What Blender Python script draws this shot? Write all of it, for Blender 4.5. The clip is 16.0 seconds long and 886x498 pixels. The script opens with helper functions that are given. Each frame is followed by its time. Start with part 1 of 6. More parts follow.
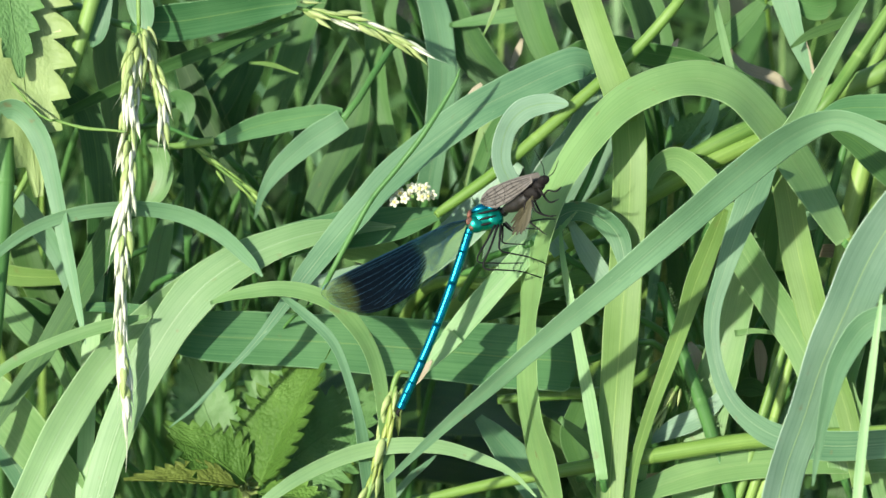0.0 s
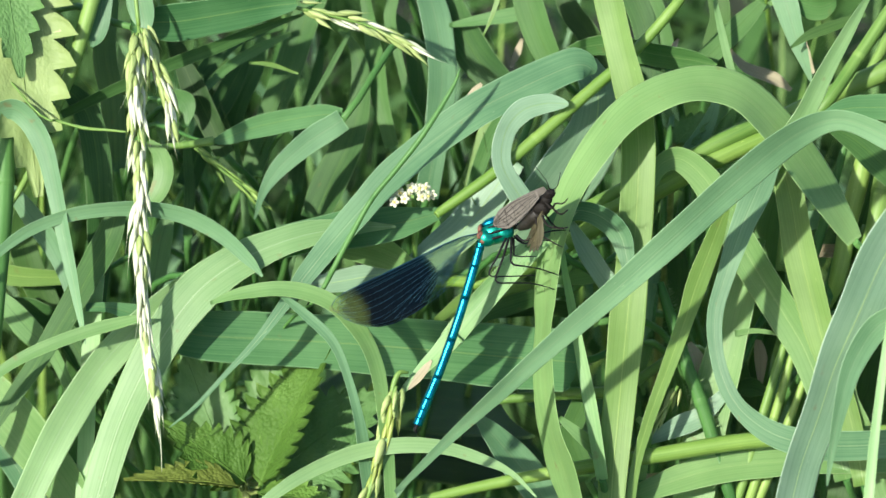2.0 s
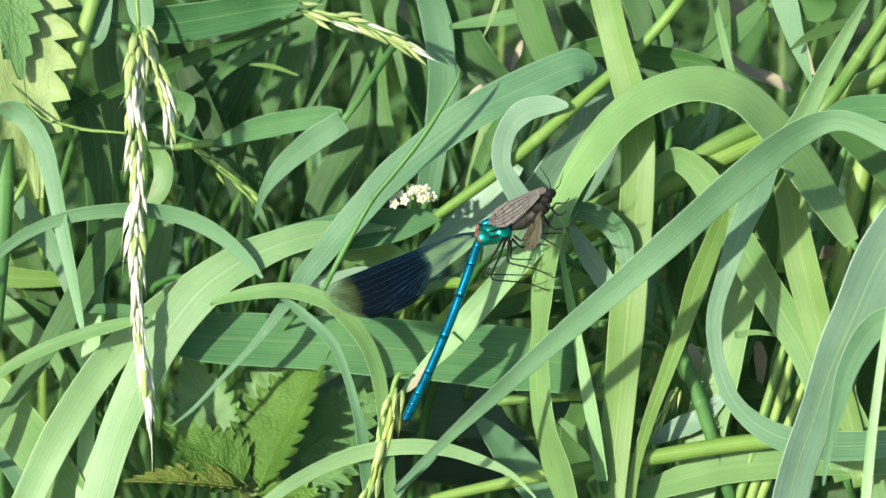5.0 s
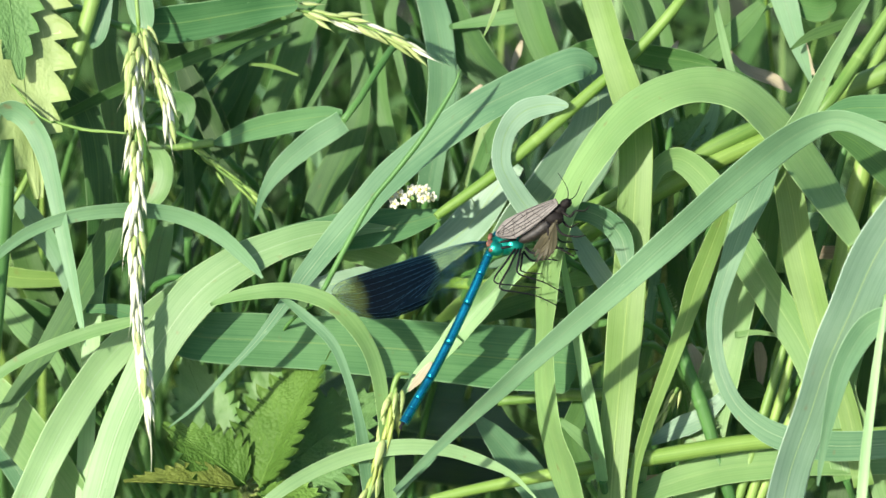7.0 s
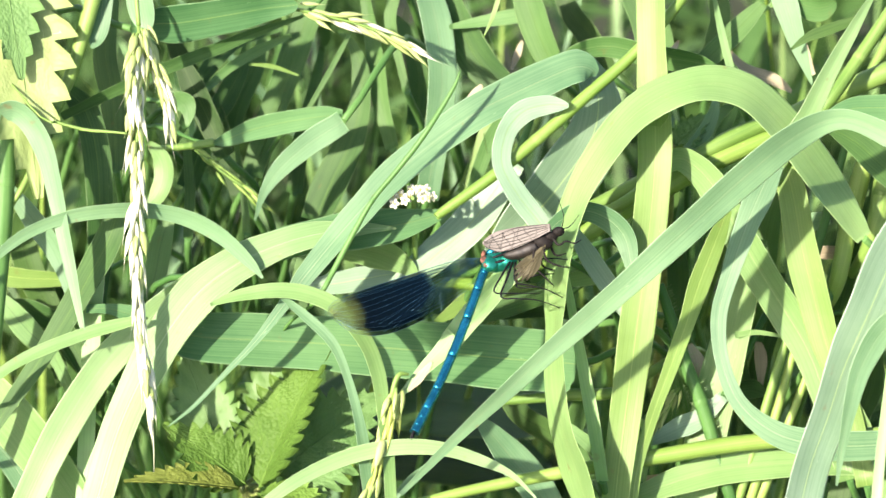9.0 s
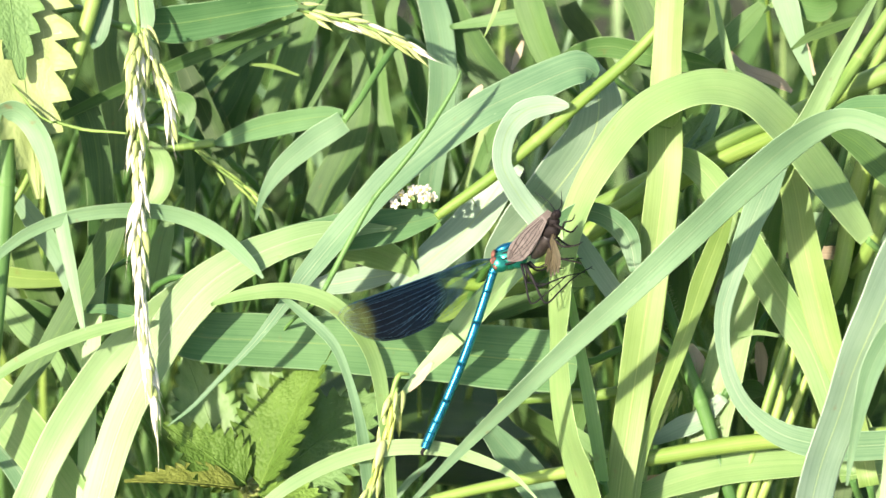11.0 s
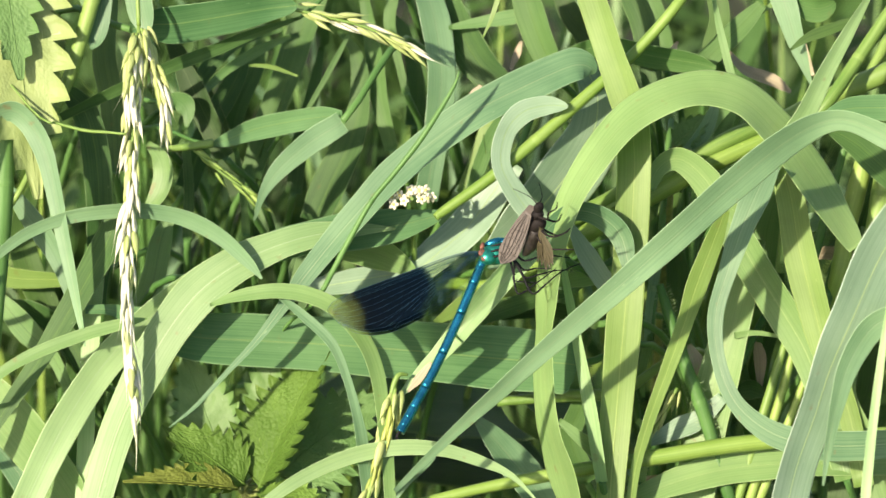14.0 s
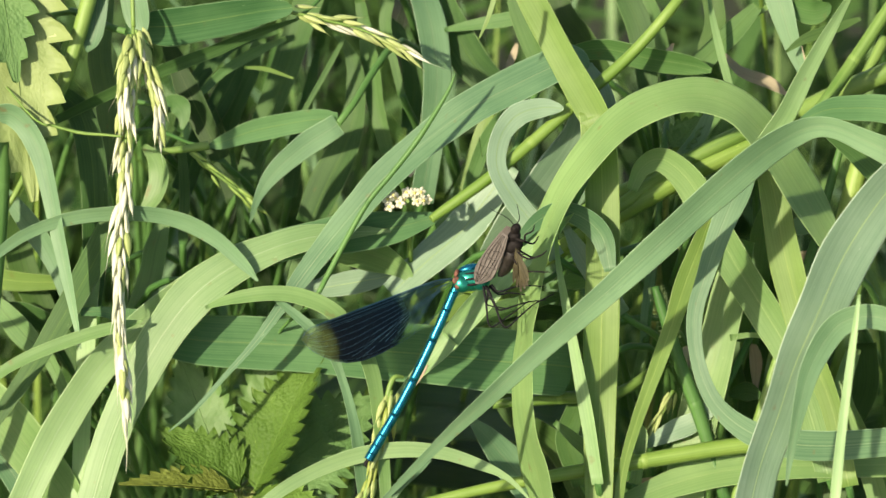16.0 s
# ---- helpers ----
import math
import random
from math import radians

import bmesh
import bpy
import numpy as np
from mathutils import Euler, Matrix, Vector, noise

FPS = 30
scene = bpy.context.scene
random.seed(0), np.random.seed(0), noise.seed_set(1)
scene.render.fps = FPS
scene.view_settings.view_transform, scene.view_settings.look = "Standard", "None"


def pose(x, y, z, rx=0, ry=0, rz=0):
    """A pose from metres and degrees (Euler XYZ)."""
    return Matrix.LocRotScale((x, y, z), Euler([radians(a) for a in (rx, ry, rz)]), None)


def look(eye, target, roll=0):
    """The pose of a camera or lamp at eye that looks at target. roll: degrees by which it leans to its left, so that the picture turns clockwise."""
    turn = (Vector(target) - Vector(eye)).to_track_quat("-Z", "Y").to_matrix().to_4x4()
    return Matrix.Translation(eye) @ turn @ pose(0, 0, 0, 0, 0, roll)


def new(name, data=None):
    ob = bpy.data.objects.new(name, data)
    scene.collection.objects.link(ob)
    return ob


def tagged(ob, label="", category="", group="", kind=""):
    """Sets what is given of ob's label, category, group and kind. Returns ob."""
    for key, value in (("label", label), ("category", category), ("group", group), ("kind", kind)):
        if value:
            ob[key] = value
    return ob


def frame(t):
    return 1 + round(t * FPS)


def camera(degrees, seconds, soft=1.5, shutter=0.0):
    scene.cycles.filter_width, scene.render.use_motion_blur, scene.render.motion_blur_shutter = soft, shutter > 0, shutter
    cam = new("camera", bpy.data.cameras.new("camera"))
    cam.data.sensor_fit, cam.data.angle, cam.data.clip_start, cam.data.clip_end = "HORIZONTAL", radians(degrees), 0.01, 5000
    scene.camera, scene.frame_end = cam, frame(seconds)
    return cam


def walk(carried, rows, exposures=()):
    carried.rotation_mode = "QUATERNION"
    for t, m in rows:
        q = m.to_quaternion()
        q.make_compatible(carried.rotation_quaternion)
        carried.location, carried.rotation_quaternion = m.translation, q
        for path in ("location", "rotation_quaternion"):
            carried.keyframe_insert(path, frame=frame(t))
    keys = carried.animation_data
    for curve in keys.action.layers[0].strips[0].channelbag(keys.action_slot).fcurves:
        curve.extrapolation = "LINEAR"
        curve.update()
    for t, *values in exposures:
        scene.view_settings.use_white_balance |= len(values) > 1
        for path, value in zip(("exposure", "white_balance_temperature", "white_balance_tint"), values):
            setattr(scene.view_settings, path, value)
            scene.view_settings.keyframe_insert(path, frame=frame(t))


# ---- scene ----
# The eye is a metre from the insect, looking thirty degrees down into the grass.
DRIFT = [(0.0, 0.0, -0.05), (3.5, 0.0, 0.0), (4.0, 0.0, 0.25), (9.0, -0.05, 0.28), (11.5, -0.15, 0.33), (13.0, -0.05, 0.4), (14.0, 0.1, 0.4),
         (14.5, 0.3, 0.5), (15.0, 0.65, 0.65), (15.5, 1.0, 0.75), (16.0, 0.95, 0.85)]
cam = camera(10.12, 16.0, 1.5)
cam.data.dof.use_dof, cam.data.dof.focus_distance, cam.data.dof.aperture_fstop = True, 1.0, 23.0
EYE = Vector((0.0, -0.8660, 0.80))
walk(cam, [(t, look(EYE, (x * 0.001, 0.0005 * z, 0.30 + 0.000866 * z))) for t, x, z in DRIFT],
     [(0.0, 0.62, 6650, 8), (3.5, 0.71, 6650, 8), (6.5, 0.71, 6750, 11), (7.0, 0.83, 6800, 12), (8.0, 1.12, 7050, 17), (9.0, 1.46, 7300, 22), (9.2, 1.5, 7300, 22), (11.5, 1.34, 7500, 27), (12.5, 1.23, 7600, 25), (13.0, 1.16, 7700, 22), (14.0, 0.91, 7850, 21), (15.0, 0.71, 8000, 18), (16.0, 0.59, 8050, 16)])
# ---- world and sun ----
SUN_UP, SUN_TURN = 33.0, 220.0      # height above the horizon; compass turn from +y towards +x
world = bpy.data.worlds.new("sky")
scene.world = world
world.use_nodes = True
sky = world.node_tree.nodes.new("ShaderNodeTexSky")
sky.sky_type, sky.sun_disc = "NISHITA", False
sky.sun_elevation, sky.sun_rotation = radians(SUN_UP), radians(SUN_TURN)
world.node_tree.links.new(sky.outputs[0], world.node_tree.nodes["Background"].inputs[0])
world.node_tree.nodes["Background"].inputs[1].default_value = 0.14
sun = new("sun", bpy.data.lights.new("sun", "SUN"))
sun.data.energy, sun.data.angle, sun.data.color = 4.4, radians(1.6), (0.98, 0.965, 0.86)
sun_way = Vector((math.sin(radians(SUN_TURN)) * math.cos(radians(SUN_UP)), math.cos(radians(SUN_TURN)) * math.cos(radians(SUN_UP)), math.sin(radians(SUN_UP))))
sun.matrix_world = look(sun_way * 5, (0, 0, 0))

# ---- materials ----


def material(name):
    m = bpy.data.materials.new(name)
    m.use_nodes = True
    n = m.node_tree.nodes
    return m, n, m.node_tree.links, n["Principled BSDF"]


def ramp(n, *stops):
    r = n.new("ShaderNodeValToRGB")
    while len(r.color_ramp.elements) < len(stops):
        r.color_ramp.elements.new(0.5)
    for e, (p, c) in zip(r.color_ramp.elements, stops):
        e.position, e.color = p, (*c, 1)
    return r


def leafy(name, low, high, thin=0.3, rough=0.5, spots=0.0, vein=1.0):
    """Plant tissue with veins along V (UV is in millimetres), blotches, and light that shines through."""
    m, n, l, b = material(name)
    uv = n.new("ShaderNodeTexCoord")
    size = n.new("ShaderNodeMapping")
    size.inputs["Scale"].default_value = (3.4, 0.02, 1)
    l.new(uv.outputs["UV"], size.inputs[0])
    fine = n.new("ShaderNodeTexNoise")
    fine.inputs["Scale"].default_value, fine.inputs["Detail"].default_value = 1.0, 3
    l.new(size.outputs[0], fine.inputs[0])
    wide = n.new("ShaderNodeTexNoise")
    wide.inputs["Scale"].default_value, wide.inputs["Detail"].default_value = 60, 4
    l.new(uv.outputs["Object"], wide.inputs[0])
    info = n.new("ShaderNodeObjectInfo")
    mix = n.new("ShaderNodeMath")
    mix.operation = "MULTIPLY_ADD"
    l.new(fine.outputs[0], mix.inputs[0])
    mix.inputs[1].default_value = 0.66 * vein
    add = n.new("ShaderNodeMath")
    add.operation = "MULTIPLY_ADD"
    l.new(wide.outputs[0], add.inputs[0])
    add.inputs[1].default_value, add.inputs[2].default_value = 0.9, -0.445 + 0.35 * (1 - vein)
    l.new(add.outputs[0], mix.inputs[2])
    shade = n.new("ShaderNodeMath")
    shade.operation = "MULTIPLY_ADD"
    l.new(info.outputs["Random"], shade.inputs[0])
    shade.inputs[1].default_value = 0.35
    l.new(mix.outputs[0], shade.inputs[2])
    r = ramp(n, (0.22, low), (0.82, high))
    l.new(shade.outputs[0], r.inputs[0])
    colour = r.outputs[0]
    if spots:
        sp = n.new("ShaderNodeTexNoise")
        sp.inputs["Scale"].default_value = 330
        l.new(uv.outputs["Object"], sp.inputs[0])
        cut = ramp(n, (0.70, (0, 0, 0)), (0.78, (spots, spots, spots)))
        l.new(sp.outputs[0], cut.inputs[0])
        brown = n.new("ShaderNodeMixRGB")
        brown.inputs[2].default_value = (0.25, 0.14, 0.05, 1)
        l.new(cut.outputs[0], brown.inputs[0]), l.new(colour, brown.inputs[1])
        colour = brown.outputs[0]
    # paler thin margins and little waxy scratches along the grain
    span = n.new("ShaderNodeAttribute")
    span.attribute_name = "span"
    rim = ramp(n, (0.94, (0, 0, 0)), (1.0, (0.55, 0.55, 0.55)))
    l.new(span.outputs["Fac"], rim.inputs[0])
    scratch_size = n.new("ShaderNodeMapping")
    scratch_size.inputs["Scale"].default_value = (3.0, 0.5, 1)
    l.new(uv.outputs["UV"], scratch_size.inputs[0])
    scratch = n.new("ShaderNodeTexNoise")
    scratch.inputs["Scale"].default_value, scratch.inputs["Detail"].default_value = 0.7, 2
    l.new(scratch_size.outputs[0], scratch.inputs[0])
    marks = ramp(n, (0.71, (0, 0, 0)), (0.76, (0.5, 0.5, 0.5)))
    l.new(scratch.outputs[0], marks.inputs[0])
    most = n.new("ShaderNodeMixRGB")
    most.blend_type, most.inputs[0].default_value = "ADD", 1
    l.new(rim.outputs[0], most.inputs[1]), l.new(marks.outputs[0], most.inputs[2])
    pale_marks = n.new("ShaderNodeMixRGB")
    pale_marks.inputs[2].default_value = (min(1, high[0] * 1.5 + 0.1), min(1, high[1] * 1.3 + 0.1), min(1, high[2] * 1.5 + 0.08), 1)
    l.new(most.outputs[0], pale_marks.inputs[0]), l.new(colour, pale_marks.inputs[1])
    colour = pale_marks.outputs[0]
    l.new(colour, b.inputs["Base Color"])
    b.inputs["Roughness"].default_value = rough
    b.inputs["Specular IOR Level"].default_value = 0.22 if high[1] < 0.36 else 0.45
    bump = n.new("ShaderNodeBump")
    bump.inputs["Strength"].default_value, bump.inputs["Distance"].default_value = 0.3, 0.0002
    l.new(fine.outputs[0], bump.inputs["Height"]), l.new(bump.outputs[0], b.inputs["Normal"])
    t = n.new("ShaderNodeBsdfTranslucent")
    warm = n.new("ShaderNodeMixRGB")
    warm.blend_type = "MULTIPLY"
    warm.inputs[0].default_value, warm.inputs[2].default_value = 1, (1.3, 1.25, 0.5, 1)
    l.new(colour, warm.inputs[1]), l.new(warm.outputs[0], t.inputs[0])
    both = n.new("ShaderNodeMixShader")
    both.inputs[0].default_value = thin
    l.new(b.outputs[0], both.inputs[1]), l.new(t.outputs[0], both.inputs[2])
    l.new(both.outputs[0], n["Material Output"].inputs[0])
    return m


GLAUCOUS = leafy("glaucous_blade", (0.085, 0.215, 0.10), (0.225, 0.405, 0.212), 0.37, 0.48, 0.5)
LIGHT = leafy("light_blade", (0.15, 0.305, 0.095), (0.305, 0.49, 0.195), 0.42, 0.46, 0.4)
YELLOW = leafy("yellow_green_blade", (0.125, 0.25, 0.045), (0.25, 0.41, 0.115), 0.42, 0.46, 0.2)
PALE = leafy("pale_blade", (0.2, 0.39, 0.15), (0.4, 0.6, 0.3), 0.40, 0.46, 0.3)
# a deep green that also carries the shade of rear grass in its colour
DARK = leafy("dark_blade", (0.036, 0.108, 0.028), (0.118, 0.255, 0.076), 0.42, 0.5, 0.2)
SILVER = leafy("silvery_blade", (0.17, 0.30, 0.18), (0.34, 0.50, 0.35), 0.3, 0.46, 0.3)
BLUEGREEN = leafy("blue_green_blade", (0.052, 0.165, 0.06), (0.155, 0.33, 0.135), 0.37, 0.44, 0.2)
WAXY = leafy("waxy_blade", (0.165, 0.315, 0.12), (0.325, 0.505, 0.24), 0.4, 0.46, 0.3)
DRY = leafy("dry_blade", (0.28, 0.24, 0.15), (0.58, 0.52, 0.36), 0.2, 0.6, 0.3)
MID = leafy("mid_blade", (0.07, 0.20, 0.05), (0.185, 0.36, 0.125), 0.42, 0.5, 0.2)
# darker still: the shade low in the grass is put into this colour
SHADE = leafy("shade_blade", (0.028, 0.08, 0.018), (0.094, 0.20, 0.052), 0.42, 0.5, 0.2)
STEM = leafy("stem_green", (0.09, 0.20, 0.035), (0.23, 0.37, 0.09), 0.1, 0.5)
STEM_YELLOW = leafy("stem_yellow_green", (0.13, 0.25, 0.04), (0.29, 0.43, 0.105), 0.1, 0.5)
STEM_DARK = leafy("stem_dark", (0.045, 0.14, 0.035), (0.11, 0.25, 0.07), 0.1, 0.45)


def quilted(name, low, high, thin=0.25, pitch=1.5, relief_by=0.35):
    """Nettle leaf: puckered between side veins that slant from the midrib; UV is in millimetres."""
    m = leafy(name, low, high, thin, 0.55, 0, 0.3)
    n, l = m.node_tree.nodes, m.node_tree.links
    b = n["Principled BSDF"]
    tc = n.new("ShaderNodeTexCoord")
    sep = n.new("ShaderNodeSeparateXYZ")
    l.new(tc.outputs["UV"], sep.inputs[0])

    def op(kind, a, v):
        o = n.new("ShaderNodeMath")
        o.operation = kind
        l.new(a, o.inputs[0])
        if not isinstance(v, float):
            l.new(v, o.inputs[1])
        else:
            o.inputs[1].default_value = v
        return o.outputs[0]

    side = op("ABSOLUTE", sep.outputs[0], 0.0)
    wave = op("SINE", op("MULTIPLY", op("SUBTRACT", sep.outputs[1], op("MULTIPLY", side, 0.9)), 6.28 / (2 * pitch)), 0.0)
    vein = op("POWER", op("ABSOLUTE", wave, 0.0), 0.8)
    cell = n.new("ShaderNodeTexVoronoi")
    cell.inputs["Scale"].default_value = 1.35
    l.new(tc.outputs["UV"], cell.inputs[0])
    relief = op("SUBTRACT", op("MULTIPLY", vein, 0.42), op("MULTIPLY", cell.outputs[0], 1.6))
    bump = n.new("ShaderNodeBump")
    bump.inputs["Strength"].default_value, bump.inputs["Distance"].default_value = relief_by, 0.0005
    l.new(relief, bump.inputs["Height"]), l.new(bump.outputs[0], b.inputs["Normal"])
    return m


NETTLE = quilted("nettle_leaf", (0.062, 0.145, 0.020), (0.165, 0.31, 0.06), 0.3, 1.7, 0.42)
NETTLE_RED = quilted("nettle_leaf_reddish", (0.095, 0.13, 0.020), (0.23, 0.29, 0.06), 0.3, 1.7, 0.4)
NETTLE_DARK = quilted("nettle_leaf_dark", (0.072, 0.18, 0.052), (0.18, 0.335, 0.12))
NETTLE_PLAIN = quilted("nettle_leaf_smooth", (0.10, 0.22, 0.06), (0.22, 0.38, 0.13), 0.25, 2.2, 0.10)
NETTLE_PALE = quilted("nettle_leaf_pale", (0.19, 0.285, 0.08), (0.37, 0.475, 0.19), 0.25, 2.2, 0.16)
RIB = leafy("pale_midrib", (0.24, 0.38, 0.16), (0.34, 0.50, 0.24), 0.2, 0.5)
RIBS = {}
for m, low, high in ((GLAUCOUS, (0.16, 0.30, 0.14), (0.30, 0.47, 0.25)), (LIGHT, (0.21, 0.38, 0.12), (0.36, 0.55, 0.20)), (YELLOW, (0.26, 0.42, 0.09), (0.42, 0.60, 0.18)), (PALE, (0.28, 0.45, 0.21), (0.45, 0.63, 0.34)),
                     (DARK, (0.06, 0.16, 0.03), (0.14, 0.29, 0.07)), (MID, (0.11, 0.25, 0.07), (0.22, 0.40, 0.13)), (SHADE, (0.05, 0.12, 0.03), (0.11, 0.22, 0.05)), (DRY, (0.22, 0.16, 0.07), (0.5, 0.42, 0.22))):
    RIBS[m.name] = leafy(m.name + "_rib", tuple(c * 0.85 for c in low), tuple(c * 0.93 for c in high), 0.3, 0.5)
RIBS[SILVER.name] = RIBS[WAXY.name] = RIBS[PALE.name]
RIBS[BLUEGREEN.name] = RIBS[MID.name]
HUSK = leafy("pale_husk", (0.46, 0.51, 0.34), (0.76, 0.78, 0.64), 0.2, 0.6)
EAR_GREEN = leafy("ear_green", (0.22, 0.32, 0.05), (0.42, 0.48, 0.13), 0.25, 0.45)
HUSK_GREEN = leafy("green_husk", (0.25, 0.36, 0.10), (0.46, 0.54, 0.22), 0.2, 0.5)


def plain(name, colour, rough=0.5, metal=0.0, grain=0.3, scale=900.0, coat=0.0):
    m, n, l, b = material(name)
    tc = n.new("ShaderNodeTexCoord")
    tex = n.new("ShaderNodeTexNoise")
    tex.inputs["Scale"].default_value, tex.inputs["Detail"].default_value = scale, 3
    l.new(tc.outputs["Object"], tex.inputs[0])
    r = ramp(n, (0.3, tuple(c * (1 - grain) for c in colour)), (0.7, tuple(min(1, c * (1 + grain)) for c in colour)))
    l.new(tex.outputs[0], r.inputs[0]), l.new(r.outputs[0], b.inputs["Base Color"])
    b.inputs["Roughness"].default_value, b.inputs["Metallic"].default_value = rough, metal
    b.inputs["Coat Weight"].default_value = coat
    bump = n.new("ShaderNodeBump")
    bump.inputs["Strength"].default_value, bump.inputs["Distance"].default_value = 0.3, 0.0001
    l.new(tex.outputs[0], bump.inputs["Height"]), l.new(bump.outputs[0], b.inputs["Normal"])
    return m


BLUE = plain("metallic_blue_chitin", (0.0, 0.188, 0.29), 0.25, 0.85, 0.35, 400.0)
TEAL = plain("metallic_green_chitin", (0.0, 0.22, 0.16), 0.28, 0.75, 0.3)
RUST = plain("rusty_wing_root", (0.13, 0.05, 0.03), 0.7, 0, 0.6, 1500.0)
BLACK = plain("black_chitin", (0.006, 0.006, 0.007), 0.6)
BROWN = plain("brown_insect_skin", (0.014, 0.011, 0.008), 0.55, 0, 0.8, 2400.0)
SOOT = plain("dark_brown_chitin", (0.010, 0.008, 0.007), 0.7)
for m in (BLACK, SOOT):
    m.node_tree.nodes["Principled BSDF"].inputs["Specular IOR Level"].default_value = 0.2
WHITE = plain("white_petal", (0.55, 0.55, 0.40), 0.6, 0, 0.05)
CREAM = plain("cream_anther", (0.55, 0.50, 0.15), 0.6)
SOIL = plain("dark_olive_soil", (0.035, 0.045, 0.016), 0.9, 0, 0.6, 60)
PETIOLE = plain("nettle_stalk", (0.17, 0.22, 0.06), 0.55)

# ---- builders ----
# Plants are placed to fit the camera's view, in millimetres: x across, y inwards along the view, z up across it.
VIEW_TILT = pose(0, 0, 0.30, -30, 0, 0)
FLAT = VIEW_TILT.inverted()
MM = 0.001


def spline(points, steps):
    """Catmull-Rom through points of any width, evenly in number."""
    p = np.array(points, float)
    p = np.vstack([2 * p[0] - p[1], p, 2 * p[-1] - p[-2]])
    out = []
    for i in range(1, len(p) - 2):
        for k in range(steps):
            t = k / steps
            a, b, c, d = p[i - 1:i + 3]
            out.append(0.5 * (2 * b + (c - a) * t + (2 * a - 5 * b + 4 * c - d) * t * t + (3 * b - a - 3 * c + d) * t ** 3))
    out.append(p[-2])
    return np.array(out)


def rooted(points, root, width):
    """Lead the hidden end down into the soil."""
    if root == "none":
        return points
    p = list(points) if root == "start" else list(points)[::-1]
    foot = VIEW_TILT @ Vector([c * MM for c in p[0][:3]])
    lead = Vector(p[0][:3]) - Vector(p[1][:3])
    lead = (VIEW_TILT.to_3x3() @ lead).normalized()
    extra = []
    ahead = foot + lead * 0.02 + Vector((0, 0.02, -0.006))
    bend = ahead + Vector((lead.x * 0.018, 0.035, 0))
    for q, wd in ((ahead, 0.8), (Vector((bend.x, bend.y, ahead.z * 0.72)), 0.6), (Vector((bend.x, bend.y + 0.012, ahead.z * 0.4)), 0.5), (Vector((bend.x, bend.y + 0.012, -0.012)), 0.4)):
        q = FLAT @ q
        extra.append((q.x / MM, q.y / MM, q.z / MM, width * wd))
    p = extra[::-1] + p
    return p if root == "start" else p[::-1]


def mesh_of(name, verts, faces, mat, uvs=None, smooth=True):
    me = bpy.data.meshes.new(name)
    me.from_pydata([tuple(v) for v in verts], [], faces)
    if uvs is not None:
        layer = me.uv_layers.new(name="grain")
        for lp in me.loops:
            layer.data[lp.index].uv = uvs[lp.vertex_index][:2]
        if len(uvs[0]) > 2:
            span = me.attributes.new("span", "FLOAT", "POINT")
            span.data.foreach_set("value", [u[2] for u in uvs])
    me.polygons.foreach_set("use_smooth", [smooth and len(f) < 5 and not (f[0] // 14 == f[1] // 14 and abs(f[0] - f[1]) == 7 and uvs is not None) for f in faces])
    me.materials.append(mat)
    me.update()
    return me


